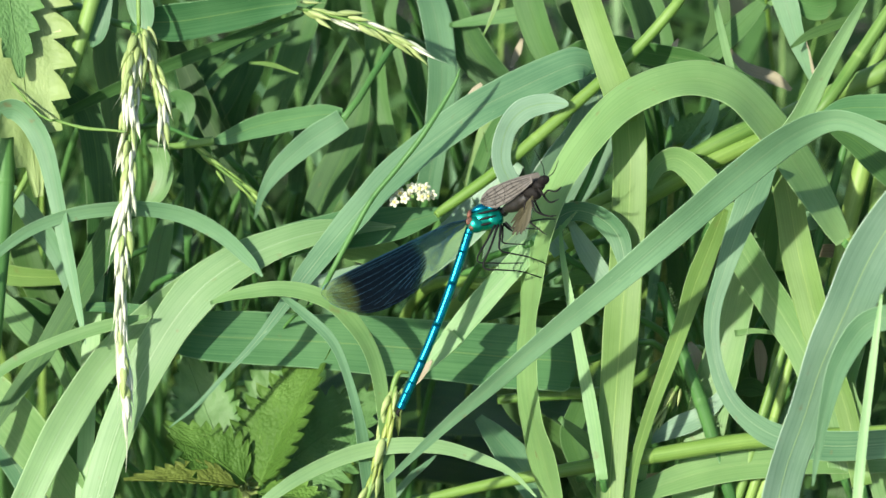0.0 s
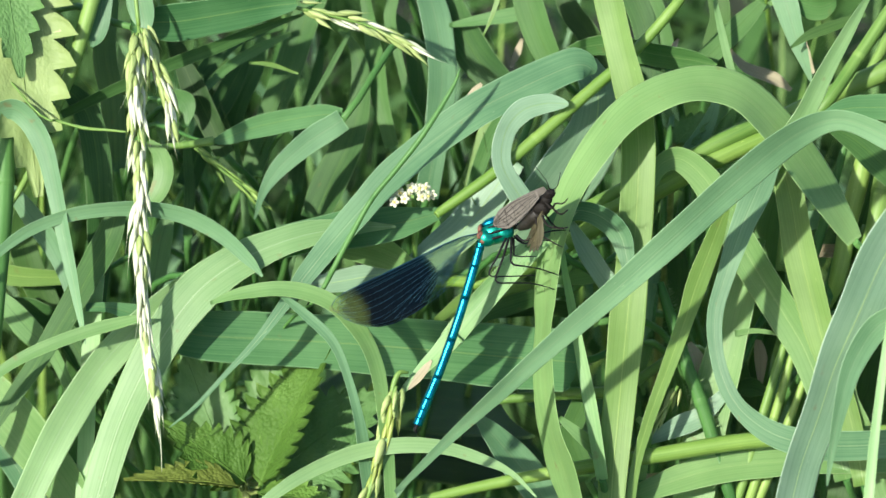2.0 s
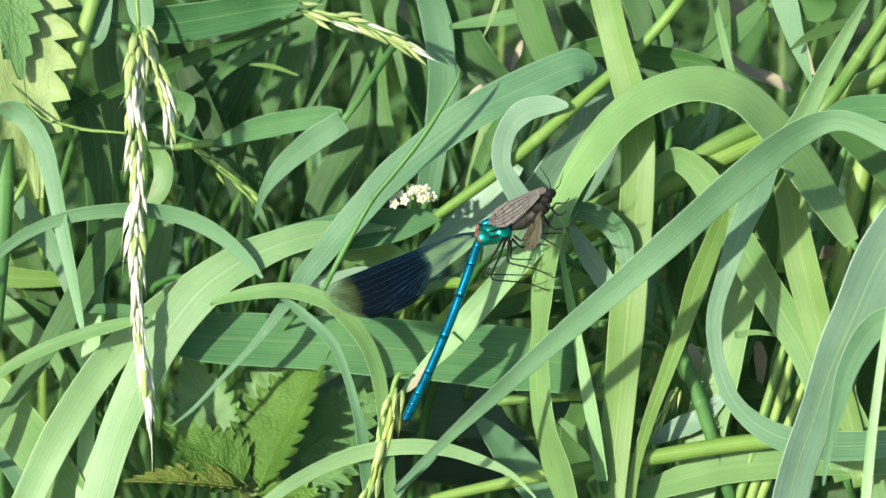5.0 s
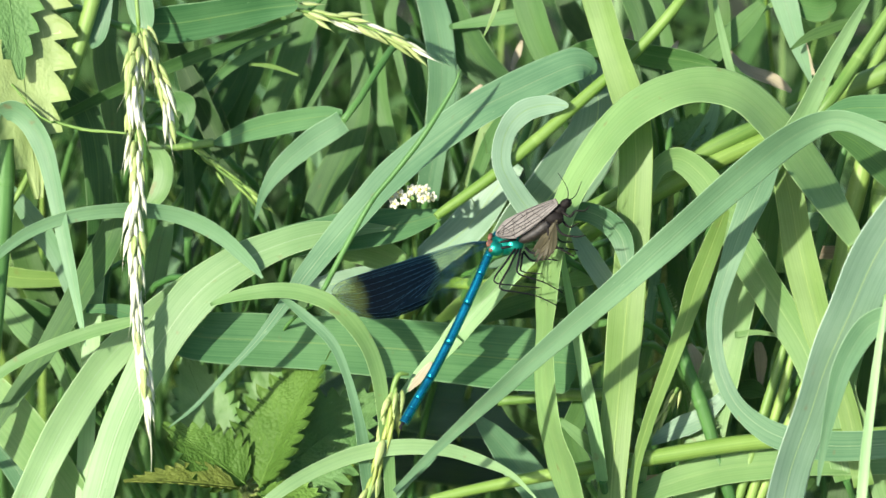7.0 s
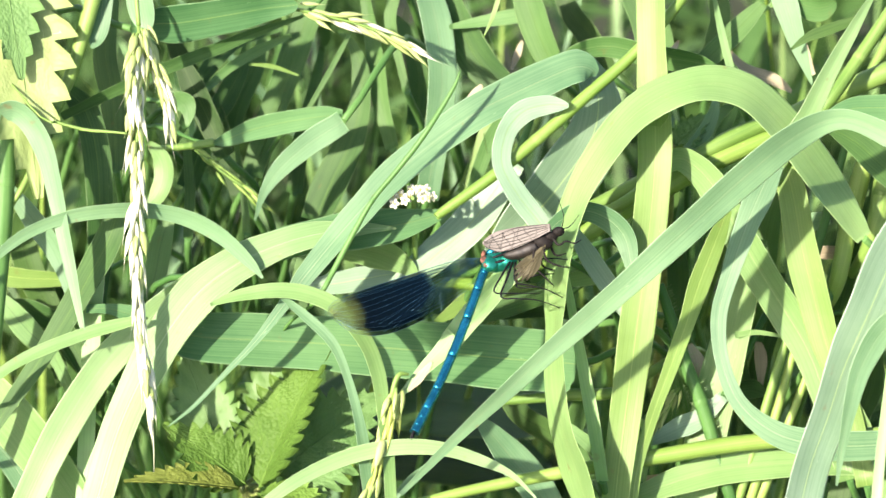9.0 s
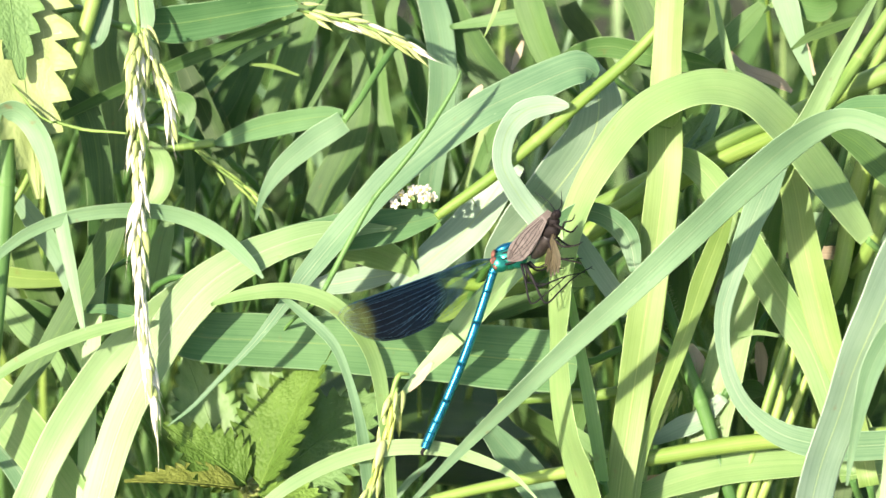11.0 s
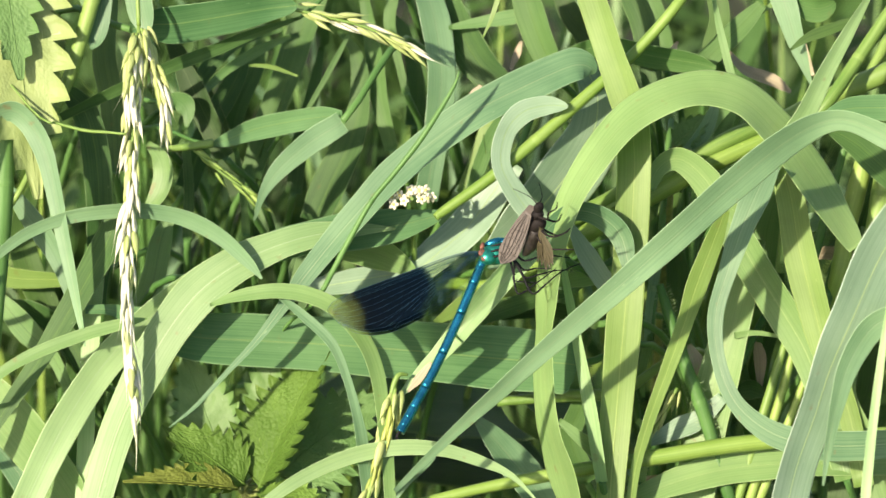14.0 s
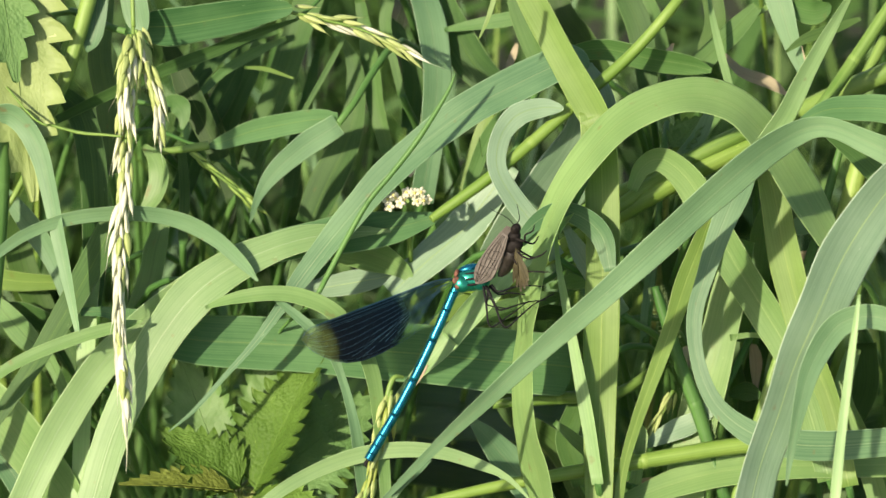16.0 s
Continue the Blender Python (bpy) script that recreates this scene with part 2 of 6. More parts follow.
def ribbon(points, roll, thick=0.14, keel=0.06, twist=0.0, steps=6):
    """Vertices, faces and UV of a blade: a thin keeled strip along x, y, z, width rows in millimetres. roll tilts its face up to the light."""
    c = spline(points, steps)
    n = len(c)
    t = Vector(c[n // 2 + 1][:3] - c[n // 2 - 1][:3]).normalized()
    s = t.cross(Vector((0, -1, 0)))
    turned = s.normalized() * math.cos(0.5) + s.normalized().cross(t) * math.sin(0.5)
    if turned.cross(t).dot(Vector((-0.55, -0.8, 0.15))) * (1 if turned.cross(t).y < 0 else -1) < s.normalized().cross(t).dot(Vector((-0.55, -0.8, 0.15))) * (1 if s.normalized().cross(t).y < 0 else -1):
        roll, twist = -roll, -twist
    verts, uvs, faces = [], [], []
    run = 0.0
    own = random.Random(round(points[0][0] * 7 + points[-1][2] * 13))
    sway_a, sway_b, long_a, long_b, cup = own.uniform(3, 8), own.uniform(1, 4), own.uniform(0.10, 0.2), own.uniform(0.3, 0.6), own.uniform(0.3, 1.6)
    keel *= cup
    across = (-1.0, -0.93, -0.5, 0.0, 0.5, 0.93, 1.0)
    for i in range(n):
        tan = Vector(c[min(i + 1, n - 1)][:3] - c[max(i - 1, 0)][:3]).normalized()
        side = tan.cross(Vector((0, -1, 0)))
        side = side.normalized() if side.length > 0.05 else Vector((1, 0, 0))
        face = side.cross(tan)
        a = radians(roll + twist * i / n + sway_a * math.sin(i * long_a + sway_b) + sway_b * math.sin(i * long_b))
        wide = max(c[i][3], 0.12) * 0.5 / max(math.cos(a), 0.3) * (1 + 0.02 * math.sin(i * 0.7 + sway_a))
        s = side * math.cos(a) + face * math.sin(a)
        f = s.cross(tan)
        if i:
            run += float(np.linalg.norm(c[i][:3] - c[i - 1][:3]))
        o = Vector(c[i][:3])
        lean = thick * min(1.0, wide * 0.5)
        for u in across:
            lift = keel * wide * (abs(u) ** 1.3) * 1.6 - (0.012 * wide if u == 0 else 0)
            verts.append((o + s * u * wide - f * -lift) * MM), uvs.append((u * wide, run, abs(u)))
        for u in across:
            lift = keel * wide * (abs(u) ** 1.3) * 1.6 - lean * (1 - 0.8 * abs(u)) - (0.012 * wide if u == 0 else 0)
            verts.append((o + s * u * wide - f * -lift) * MM), uvs.append((u * wide, run, abs(u)))
    m, r = len(across), 2 * len(across)
    for i in range(n - 1):
        a, b = i * r, (i + 1) * r
        for j in range(m - 1):
            faces.append((a + j, a + j + 1, b + j + 1, b + j))
            faces.append((a + m + j + 1, a + m + j, b + m + j, b + m + j + 1))
        faces.append((a + m, a, b, b + m)), faces.append((a + m - 1, a + r - 1, b + r - 1, b + m - 1))
    faces.append(tuple(range(m)) + tuple(range(r - 1, m - 1, -1)))
    e = (n - 1) * r
    faces.append(tuple(e + k for k in range(m - 1, -1, -1)) + tuple(e + k for k in range(m, r)))
    return verts, faces, uvs


def tube(points, sides=8, steps=6, squash=1.0):
    """A tapering round stalk along x, y, z, width rows in millimetres."""
    c = spline(points, steps)
    n = len(c)
    verts, uvs, faces = [], [], []
    run = 0.0
    for i in range(n):
        tan = Vector(c[min(i + 1, n - 1)][:3] - c[max(i - 1, 0)][:3]).normalized()
        side = tan.cross(Vector((0.1, -1, 0.05))).normalized()
        face = side.cross(tan)
        if i:
            run += float(np.linalg.norm(c[i][:3] - c[i - 1][:3]))
        w = max(c[i][3], 0.05) * 0.5
        for k in range(sides):
            a = 2 * math.pi * k / sides
            verts.append((Vector(c[i][:3]) + side * math.cos(a) * w + face * math.sin(a) * w * squash) * MM)
            uvs.append((abs(k - sides / 2) / sides * 6 * w, run))
    for i in range(n - 1):
        for k in range(sides):
            a, b = i * sides + k, i * sides + (k + 1) % sides
            faces.append((a, b, b + sides, a + sides))
    faces.append(tuple(range(sides - 1, -1, -1)))
    faces.append(tuple((n - 1) * sides + k for k in range(sides)))
    return verts, faces, uvs


def placed(name, verts, faces, uvs, mat, pivot=(0, 0, 0)):
    """A top-level mesh whose origin is pivot, in axes that lean with the view."""
    o = Vector(pivot) * MM
    ob = new(name, mesh_of(name, [Vector(v) - o for v in verts], faces, mat, uvs))
    ob.matrix_basis = VIEW_TILT @ Matrix.Translation(o)
    return ob


def part(name, made, mat, parent, label="", smooth=True):
    verts, faces, uvs = made
    ob = new(name, mesh_of(name, verts, faces, mat, uvs, smooth))
    ob.parent = parent
    return tagged(ob, label)


LOOKS = {
    "glaucous_blade": "blue-green grass blade with fine parallel veins",
    "light_blade": "fresh green arching grass blade with pale midrib",
    "yellow_green_blade": "bright yellow-green grass blade lit by the sun",
    "pale_blade": "pale grey-green grass blade with waxy sheen",
    "silvery_blade": "broad silvery blue-green grass blade with waxy bloom",
    "blue_green_blade": "broad dark blue-green grass blade with fine ribs",
    "waxy_blade": "broad pale green grass blade, one paled for sheen",
    "dry_blade": "dry tan withered scrap of grass leaf",
    "mid_blade": "plain mid-green grass blade; three are unseen shade casters",
    "shade_blade": "deep green grass blade with shade put into its colour",
    "dark_blade": "deep green grass blade, rear ones darkened for shade",
    "stem_green": "smooth green grass stem with fine ribs",
    "stem_yellow_green": "thick yellow-green grass stem leaning through blades",
    "stem_dark": "dark green ribbed grass sheath among blades",
}


def plant(name, label, category, group, foot):
    ob = new(name)
    ob.matrix_basis = VIEW_TILT @ Matrix.Translation(Vector(foot[:3]) * MM)
    return tagged(ob, label, category, group)


def shifted(points, foot):
    return [(p[0] - foot[0], p[1] - foot[1], p[2] - foot[2], p[3]) for p in points]


def blade(mat, roll, root, points, twist=0.0, keel=0.06):
    """One grass shoot: the leaf that shows, its pale midrib, and the stalk that leads it to the soil."""
    wide = max(p[3] for p in points)
    pts = rooted(points, root, wide)
    foot = pts[0] if root == "start" else pts[-1]
    ob = plant("grass_plant", LOOKS[mat.name], "grass", "grass plants", foot)
    leaf = part("leaf", ribbon(shifted(points, foot), roll, keel=keel, twist=twist), mat, ob)
    if wide > 4.2:
        rib = [(x, y - 0.03 - 0.003 * w, z, 0.02 * w + 0.06) for x, y, z, w in shifted(points, foot)]
        part("midrib", ribbon(rib, roll, thick=0.05, keel=0.0, twist=twist), RIBS[mat.name], leaf)
    if root != "none":
        low = pts[:5] if root == "start" else pts[-5:][::-1]
        part("stalk", tube([(x, y, z, min(w, 1.5)) for x, y, z, w in shifted(low, foot)], 8, 5), STEM_DARK, ob)
    return ob


def stem(mat, root, points):
    pts = rooted(points, root, 0.6 * max(p[3] for p in points))
    foot = pts[0] if root == "start" else pts[-1]
    ob = plant("grass_culm", LOOKS[mat.name], "grass stem", "grass stems", foot)
    part("stem", tube(shifted(pts, foot), 10), mat, ob)
    q = shifted(points, foot)
    i = len(q) // 2
    a, b = Vector(q[i][:3]), Vector(q[i + 1][:3] if i + 1 < len(q) else q[i - 1][:3])
    way, w = (b - a).normalized(), q[i][3]
    part("node", tube([(*(a + way * k), w * f) for k, f in ((-0.8, 0.98), (-0.3, 1.04), (0.3, 1.04), (0.8, 0.98))], 10, 3), mat, ob, "slightly swollen stem joint")
    return ob


# ---- ground ----
bm = bmesh.new()
bmesh.ops.create_grid(bm, x_segments=60, y_segments=60, size=0.9)
for v in bm.verts:
    v.co.z = 0.012 * noise.noise(v.co * 9) + 0.004 * noise.noise(v.co * 40)
edge = [e for e in bm.edges if e.is_boundary]
ring = bmesh.ops.extrude_edge_only(bm, edges=edge)["geom"]
for v in ring:
    if isinstance(v, bmesh.types.BMVert):
        v.co = Vector((v.co.x * 300, v.co.y * 300, -0.02))
me = bpy.data.meshes.new("ground")
bm.to_mesh(me), bm.free()
me.materials.append(SOIL)
tagged(new("ground", me), "dark bare soil under the grass", "ground", kind="structure")

# ---- deep grass behind and around ----


def tangle(count, spread, mats, seed, label, slim=1.0):
    rng = random.Random(seed)
    for mat in mats:
        verts, faces, uvs = [], [], []
        for _ in range(count):
            x, y, high = spread(rng)
            lean = rng.uniform(0, 6.28)
            reach = rng.uniform(0.1, 0.7) * high
            w = rng.uniform(3.0, 6.5) * slim
            pts = []
            for f in (0, 0.35, 0.7, 0.9, 1.0):
                out = reach * f ** 2.2
                drop = high * (f - (0.35 * f ** 4 if reach > 0.4 * high else 0))
                q = FLAT @ Vector((x + math.cos(lean) * out, y + math.sin(lean) * out, drop))
                pts.append((q.x / MM, q.y / MM, q.z / MM, w * (0.5 + 0.9 * f if f < 0.6 else 1.15 - 1.1 * max(0, f - 0.6) / 0.4)))
            v, f, u = ribbon(pts, rng.uniform(-50, 50), twist=rng.uniform(-60, 60), steps=3)
            if any(-10 < p[0] < 15 and 24 < p[1] < 160 and -50 < p[2] < -25 for p in spline(pts, 4)):
                continue  # a dark hollow under the broad lying blade
            k = len(verts)
            verts += v
            uvs += u
            faces += [tuple(i + k for i in g) for g in f]
        ob = placed("grass_tangle", verts, faces, uvs, mat)
        tagged(ob, label, "grass", kind="stuff")


# DARK and SHADE colours stand in for the shade deep in this grass
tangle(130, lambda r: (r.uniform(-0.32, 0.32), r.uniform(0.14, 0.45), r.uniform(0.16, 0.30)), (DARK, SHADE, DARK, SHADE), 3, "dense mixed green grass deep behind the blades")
tangle(38, lambda r: (r.uniform(-0.16, 0.16), r.uniform(0.08, 0.2), r.uniform(0.2, 0.32)), (LIGHT, MID, YELLOW, GLAUCOUS), 21, "slender bright grass blades between the broad ones", 0.55)
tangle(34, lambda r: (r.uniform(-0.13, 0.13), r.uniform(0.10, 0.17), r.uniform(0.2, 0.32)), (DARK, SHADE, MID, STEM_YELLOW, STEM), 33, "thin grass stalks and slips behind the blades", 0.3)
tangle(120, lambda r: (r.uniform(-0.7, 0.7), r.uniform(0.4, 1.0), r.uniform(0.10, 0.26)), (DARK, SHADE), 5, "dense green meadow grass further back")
def far_spot(r):
    a, d = r.uniform(0, 6.28), r.uniform(1.0, 3.2)
    return d * math.cos(a), 0.2 + d * math.sin(a), r.uniform(0.06, 0.2)


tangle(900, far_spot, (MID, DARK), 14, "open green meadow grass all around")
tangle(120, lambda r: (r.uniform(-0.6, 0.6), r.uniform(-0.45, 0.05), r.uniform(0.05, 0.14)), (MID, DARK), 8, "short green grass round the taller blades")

# ---- seed heads ----


def spindle(length, wide, awn):
    """One husk along -z: a creased spindle with a bristle."""
    rows = [(0, 0.25), (0.16, 0.8), (0.4, 1.0), (0.7, 0.7), (0.93, 0.22), (1.0, 0.08)]
    verts, faces, uvs = [], [], []
    for f, w in rows:
        for k in range(6):
            a = 2 * math.pi * k / 6
            r = wide * 0.5 * w * (1.0 if k % 2 else 0.82)
            verts.append(Vector((math.cos(a) * r, math.sin(a) * r * 0.7, -length * f)) * MM), uvs.append((k * 0.5, length * f))
    for i in range(len(rows) - 1):
        for k in range(6):
            a, b = i * 6 + k, i * 6 + (k + 1) % 6
            faces.append((a + 6, b + 6, b, a))
    faces.append(tuple(range(6)))
    k = len(verts)
    e = k - 6
    if awn:
        verts.append(Vector((0.15 * awn, 0, -length - awn)) * MM), uvs.append((0, length))
        for j in range(6):
            faces.append((e + (j + 1) % 6, e + j, k))
    else:
        faces.append(tuple(e + j for j in range(5, -1, -1)))
    return verts, faces, uvs


def seed_head(spines, count, size, mats, label, seed, pivot, spread=0.5, bead=0.5, stalk=None, plump=0.225):
    """A drooping grass panicle: spines are x, y, z rows in millimetres from the top of the head outwards."""
    rng = random.Random(seed)
    head = new("seed_head")
    head.matrix_basis = VIEW_TILT @ Matrix.Translation(Vector(pivot) * MM)
    tagged(head, label, "seed head", "seed heads")
    kinds = [mesh_of("spikelet", *spindle(size * f, size * plump * g, size * a)[:2], mats[i % len(mats)], spindle(size * f, size * plump * g, size * a)[2])
             for i, (f, g, a) in enumerate(((1, 1, 0.35), (1.1, 0.85, 0.25), (0.85, 1.15, 0.3), (1.05, 0.8, 0.8)))]
    for spine in spines:
        pts = [tuple(np.subtract(p[:3], pivot)) + (bead * (1.6 - i / len(spine)),) for i, p in enumerate(spine)]
        part("stalk", tube(pts, 6, 4), stalk or STEM, head)
        c = spline(pts, 12)
        length = float(np.sum(np.linalg.norm(np.diff(c[:, :3], axis=0), axis=1)))
        total = sum(float(np.sum(np.linalg.norm(np.diff(spline([q[:3] for q in s], 4), axis=0), axis=1))) for s in spines)
        k = max(2, round(count * length / total))
        for j in range(k):
            f = (j + rng.uniform(-0.3, 0.3)) / k * 0.93 + 0.02
            i = min(max(int(f * (len(c) - 1)), 0), len(c) - 2)
            down = Vector(c[i + 1][:3] - c[i][:3]).normalized()
            side = down.cross(Vector((0, 1, 0))).normalized()
            a = j * 2.4 + rng.uniform(-0.5, 0.5)
            out = side * math.cos(a) + Vector((0, 1, 0)) * math.sin(a)
            way = (down + out * spread * rng.uniform(0.0, 1.0) * (1.15 - 0.8 * f) + Vector((rng.uniform(-0.12, 0.12), 0, -0.15 * rng.random()))).normalized()
            ob = new("spikelet", kinds[rng.randrange(len(kinds))] if f > rng.uniform(0.05, 0.4 if spine is spines[0] else 1.1) else kinds[2])
            ob.parent = head
            turn = way.to_track_quat("-Z", "Y").to_matrix().to_4x4() @ Matrix.Rotation(rng.uniform(0, 6), 4, "Z")
            ob.matrix_basis = Matrix.Translation((Vector(c[i][:3]) + out * size * rng.uniform(0.05, 0.26) * (1.15 - 0.75 * f)) * MM) @ turn @ Matrix.Diagonal((*[rng.uniform(0.75, 1.15)] * 3, 1))
    return head


# ---- bristly sheath ----
def hairy(culm, points, count, long, seed):
    """Stiff pale hairs along both flanks of a sheath."""
    rng = random.Random(seed)
    c = spline(points, 12)
    o = FLAT @ culm.matrix_basis.translation
    hairs = []
    for i in range(count):
        k = rng.randrange(len(c) - 1)
        way = Vector(c[k + 1][:3] - c[k][:3]).normalized()
        side = way.cross(Vector((0, -1, 0))).normalized() * rng.choice((-1, 1))
        q = Vector(c[k][:3]) - o / MM + side * c[k][3] * 0.48 + Vector((0, rng.uniform(-0.8, 0.1), 0))
        hairs.append(tube([(*q, 0.10), (*(q + (side + Vector((0, -0.3, rng.uniform(-0.2, 0.5)))) * long * rng.uniform(0.5, 1)), 0.03)], 3, 1))
    part("hair", merged(*hairs), RIB, culm, "stiff pale hairs")


# ---- nettles ----


def nettle_leaf(base, tip, wide, normal, fold=25.0, droop=0.12, tooth_size=2.3):
    """A toothed leaf from base to tip in millimetres, its two halves raised from the midrib."""
    base, tip = Vector(base), Vector(tip)
    along = tip - base
    long = along.length
    x = along.normalized()
    z = (Vector(normal) - x * x.dot(Vector(normal))).normalized()
    y = z.cross(x)
    verts, uvs, faces = [], [], []
    teeth = max(6, round(long / tooth_size))
    rows = teeth * 4
    cols = (-1.0, -0.8, -0.5, -0.25, 0.0, 0.25, 0.5, 0.8, 1.0)
    for i in range(rows + 1):
        f = i / rows
        shape = math.sin(math.pi * min(1, f ** 0.62)) ** 0.85 * (1 - 0.25 * f) if 0 < f < 1 else 0.0
        shape = max(shape, 0.015)
        phase = (i % 4) / 4
        for u in cols:
            tooth = 1.0 + ((0.5 if tooth_size < 3 else 0.8) * phase - 0.14) * (abs(u) > 0.9)
            w = u * wide * 0.5 * shape * tooth
            shift = (0.045 * long * abs(u) ** 2 * (1 - f)) + (0.03 * long if abs(u) > 0.9 and phase > 0.6 else 0)
            puff = 0.02 * wide * math.sin(f * teeth * 3.14 * 0.9 - abs(u) * 5) * (0.25 <= abs(u) <= 0.85)
            lift = abs(w) * math.tan(radians(fold)) + puff - droop * long * f * f
            p = base + x * (f * long + shift) + y * w + z * lift
            verts.append(p * MM), uvs.append((u * wide * 0.5, f * long))
    n = len(cols)
    for i in range(rows):
        for j in range(n - 1):
            a = i * n + j
            faces.append((a, a + n, a + n + 1, a + 1))
    k = len(verts)
    verts += [Vector(v) - z * 0.25 * MM for v in verts]
    uvs += uvs
    faces += [tuple(q + k for q in reversed(f)) for f in faces]
    for i in range(rows):
        for j in (0, n - 1):
            a = i * n + j
            q = (a, a + k, a + n + k, a + n)
            faces.append(q if j else q[::-1])
    return verts, faces, uvs


def nettle(label, stalk, leaves):
    herb = new("nettle")
    herb.matrix_basis = VIEW_TILT
    tagged(herb, label, "nettle", "nettles")
    part("stalk", tube(rooted(stalk, "end", 2.6)), PETIOLE, herb, "reddish square stalk")
    for base, tip, wide, normal, fold, mat, tooth in leaves:
        leaf = part("leaf", nettle_leaf(base, tip, wide, normal, fold, 0.12, tooth), mat, herb)
        b, t = Vector(base), Vector(tip)
        s = Vector(stalk[0][:3])
        x = (t - b).normalized()
        z = (Vector(normal) - x * x.dot(Vector(normal))).normalized()
        part("petiole", tube([(*s, 1.1), (*(b.lerp(s, 0.5) + Vector((0, 1, -1))), 0.9), (*b, 0.7)], 6, 4), PETIOLE, leaf)
        part("midrib", tube([(*(b.lerp(t, f) + z * (0.05 - 0.12 * (t - b).length * f * f)), 0.5 - 0.4 * f) for f in (0, 0.2, 0.4, 0.6, 0.8, 0.95)], 5, 4), mat, leaf)
    return herb


# ---- the damselfly ----
def ball(centre, radii, turn=0.0, rings=8, sides=12):
    verts, faces, uvs = [], [], []
    m = Matrix.Rotation(radians(turn), 4, "Y")
    for i in range(rings + 1):
        a = math.pi * i / rings
        for k in range(sides):
            b = 2 * math.pi * k / sides
            v = Vector((math.cos(a) * radii[0], math.sin(a) * math.cos(b) * radii[1], math.sin(a) * math.sin(b) * radii[2]))
            verts.append((m @ v + Vector(centre)) * MM), uvs.append((a * 3, b * 3))
    for i in range(rings):
        for k in range(sides):
            a, b = i * sides + k, i * sides + (k + 1) % sides
            faces.append((a, b, b + sides, a + sides))
    return verts, faces, uvs


def merged(*made):
    verts, faces, uvs = [], [], []
    for v, f, u in made:
        k = len(verts)
        verts += v
        uvs += u
        faces += [tuple(i + k for i in g) for g in f]
    return verts, faces, uvs


def wing_material():
    """Smoky see-through membrane: clear green-blue root, ink-blue band, olive tip, along U from root to tip."""
    m, n, l, b = material("wing_membrane")
    tc = n.new("ShaderNodeTexCoord")
    sep = n.new("ShaderNodeSeparateXYZ")
    l.new(tc.outputs["UV"], sep.inputs[0])
    tex = n.new("ShaderNodeTexNoise")
    tex.inputs["Scale"].default_value = 14
    l.new(tc.outputs["UV"], tex.inputs[0])
    jig = n.new("ShaderNodeMath")
    jig.operation = "MULTIPLY_ADD"
    jig.inputs[1].default_value = 0.05
    l.new(tex.outputs[0], jig.inputs[0]), l.new(sep.outputs[0], jig.inputs[2])
    tint = ramp(n, (0.0, (0.03, 0.06, 0.035)), (0.36, (0.02, 0.06, 0.05)), (0.40, (0.0006, 0.005, 0.011)), (0.81, (0.0006, 0.003, 0.006)), (0.89, (0.068, 0.092, 0.026)), (1.0, (0.13, 0.16, 0.09)))
    cover = ramp(n, (0.0, (0.012,) * 3), (0.36, (0.02,) * 3), (0.40, (0.68,) * 3), (0.79, (0.72,) * 3), (0.9, (0.15,) * 3), (1.0, (0.06,) * 3))
    l.new(jig.outputs[0], tint.inputs[0]), l.new(jig.outputs[0], cover.inputs[0])
    l.new(tint.outputs[0], b.inputs["Base Color"])
    b.inputs["Roughness"].default_value = 0.36
    b.inputs["Specular IOR Level"].default_value = 0.04
    clear = n.new("ShaderNodeBsdfTransparent")
    clear.inputs[0].default_value = (0.965, 0.975, 0.945, 1)
    mix = n.new("ShaderNodeMixShader")
    l.new(cover.outputs[0], mix.inputs[0]), l.new(clear.outputs[0], mix.inputs[1]), l.new(b.outputs[0], mix.inputs[2])
    l.new(mix.outputs[0], n["Material Output"].inputs[0])
    return m


WING = wing_material()
VEIN = plain("dark_wing_vein", (0.045, 0.12, 0.165), 0.28, 0.75)
COSTA = plain("blue_wing_edge", (0.006, 0.05, 0.085), 0.4, 0.6)


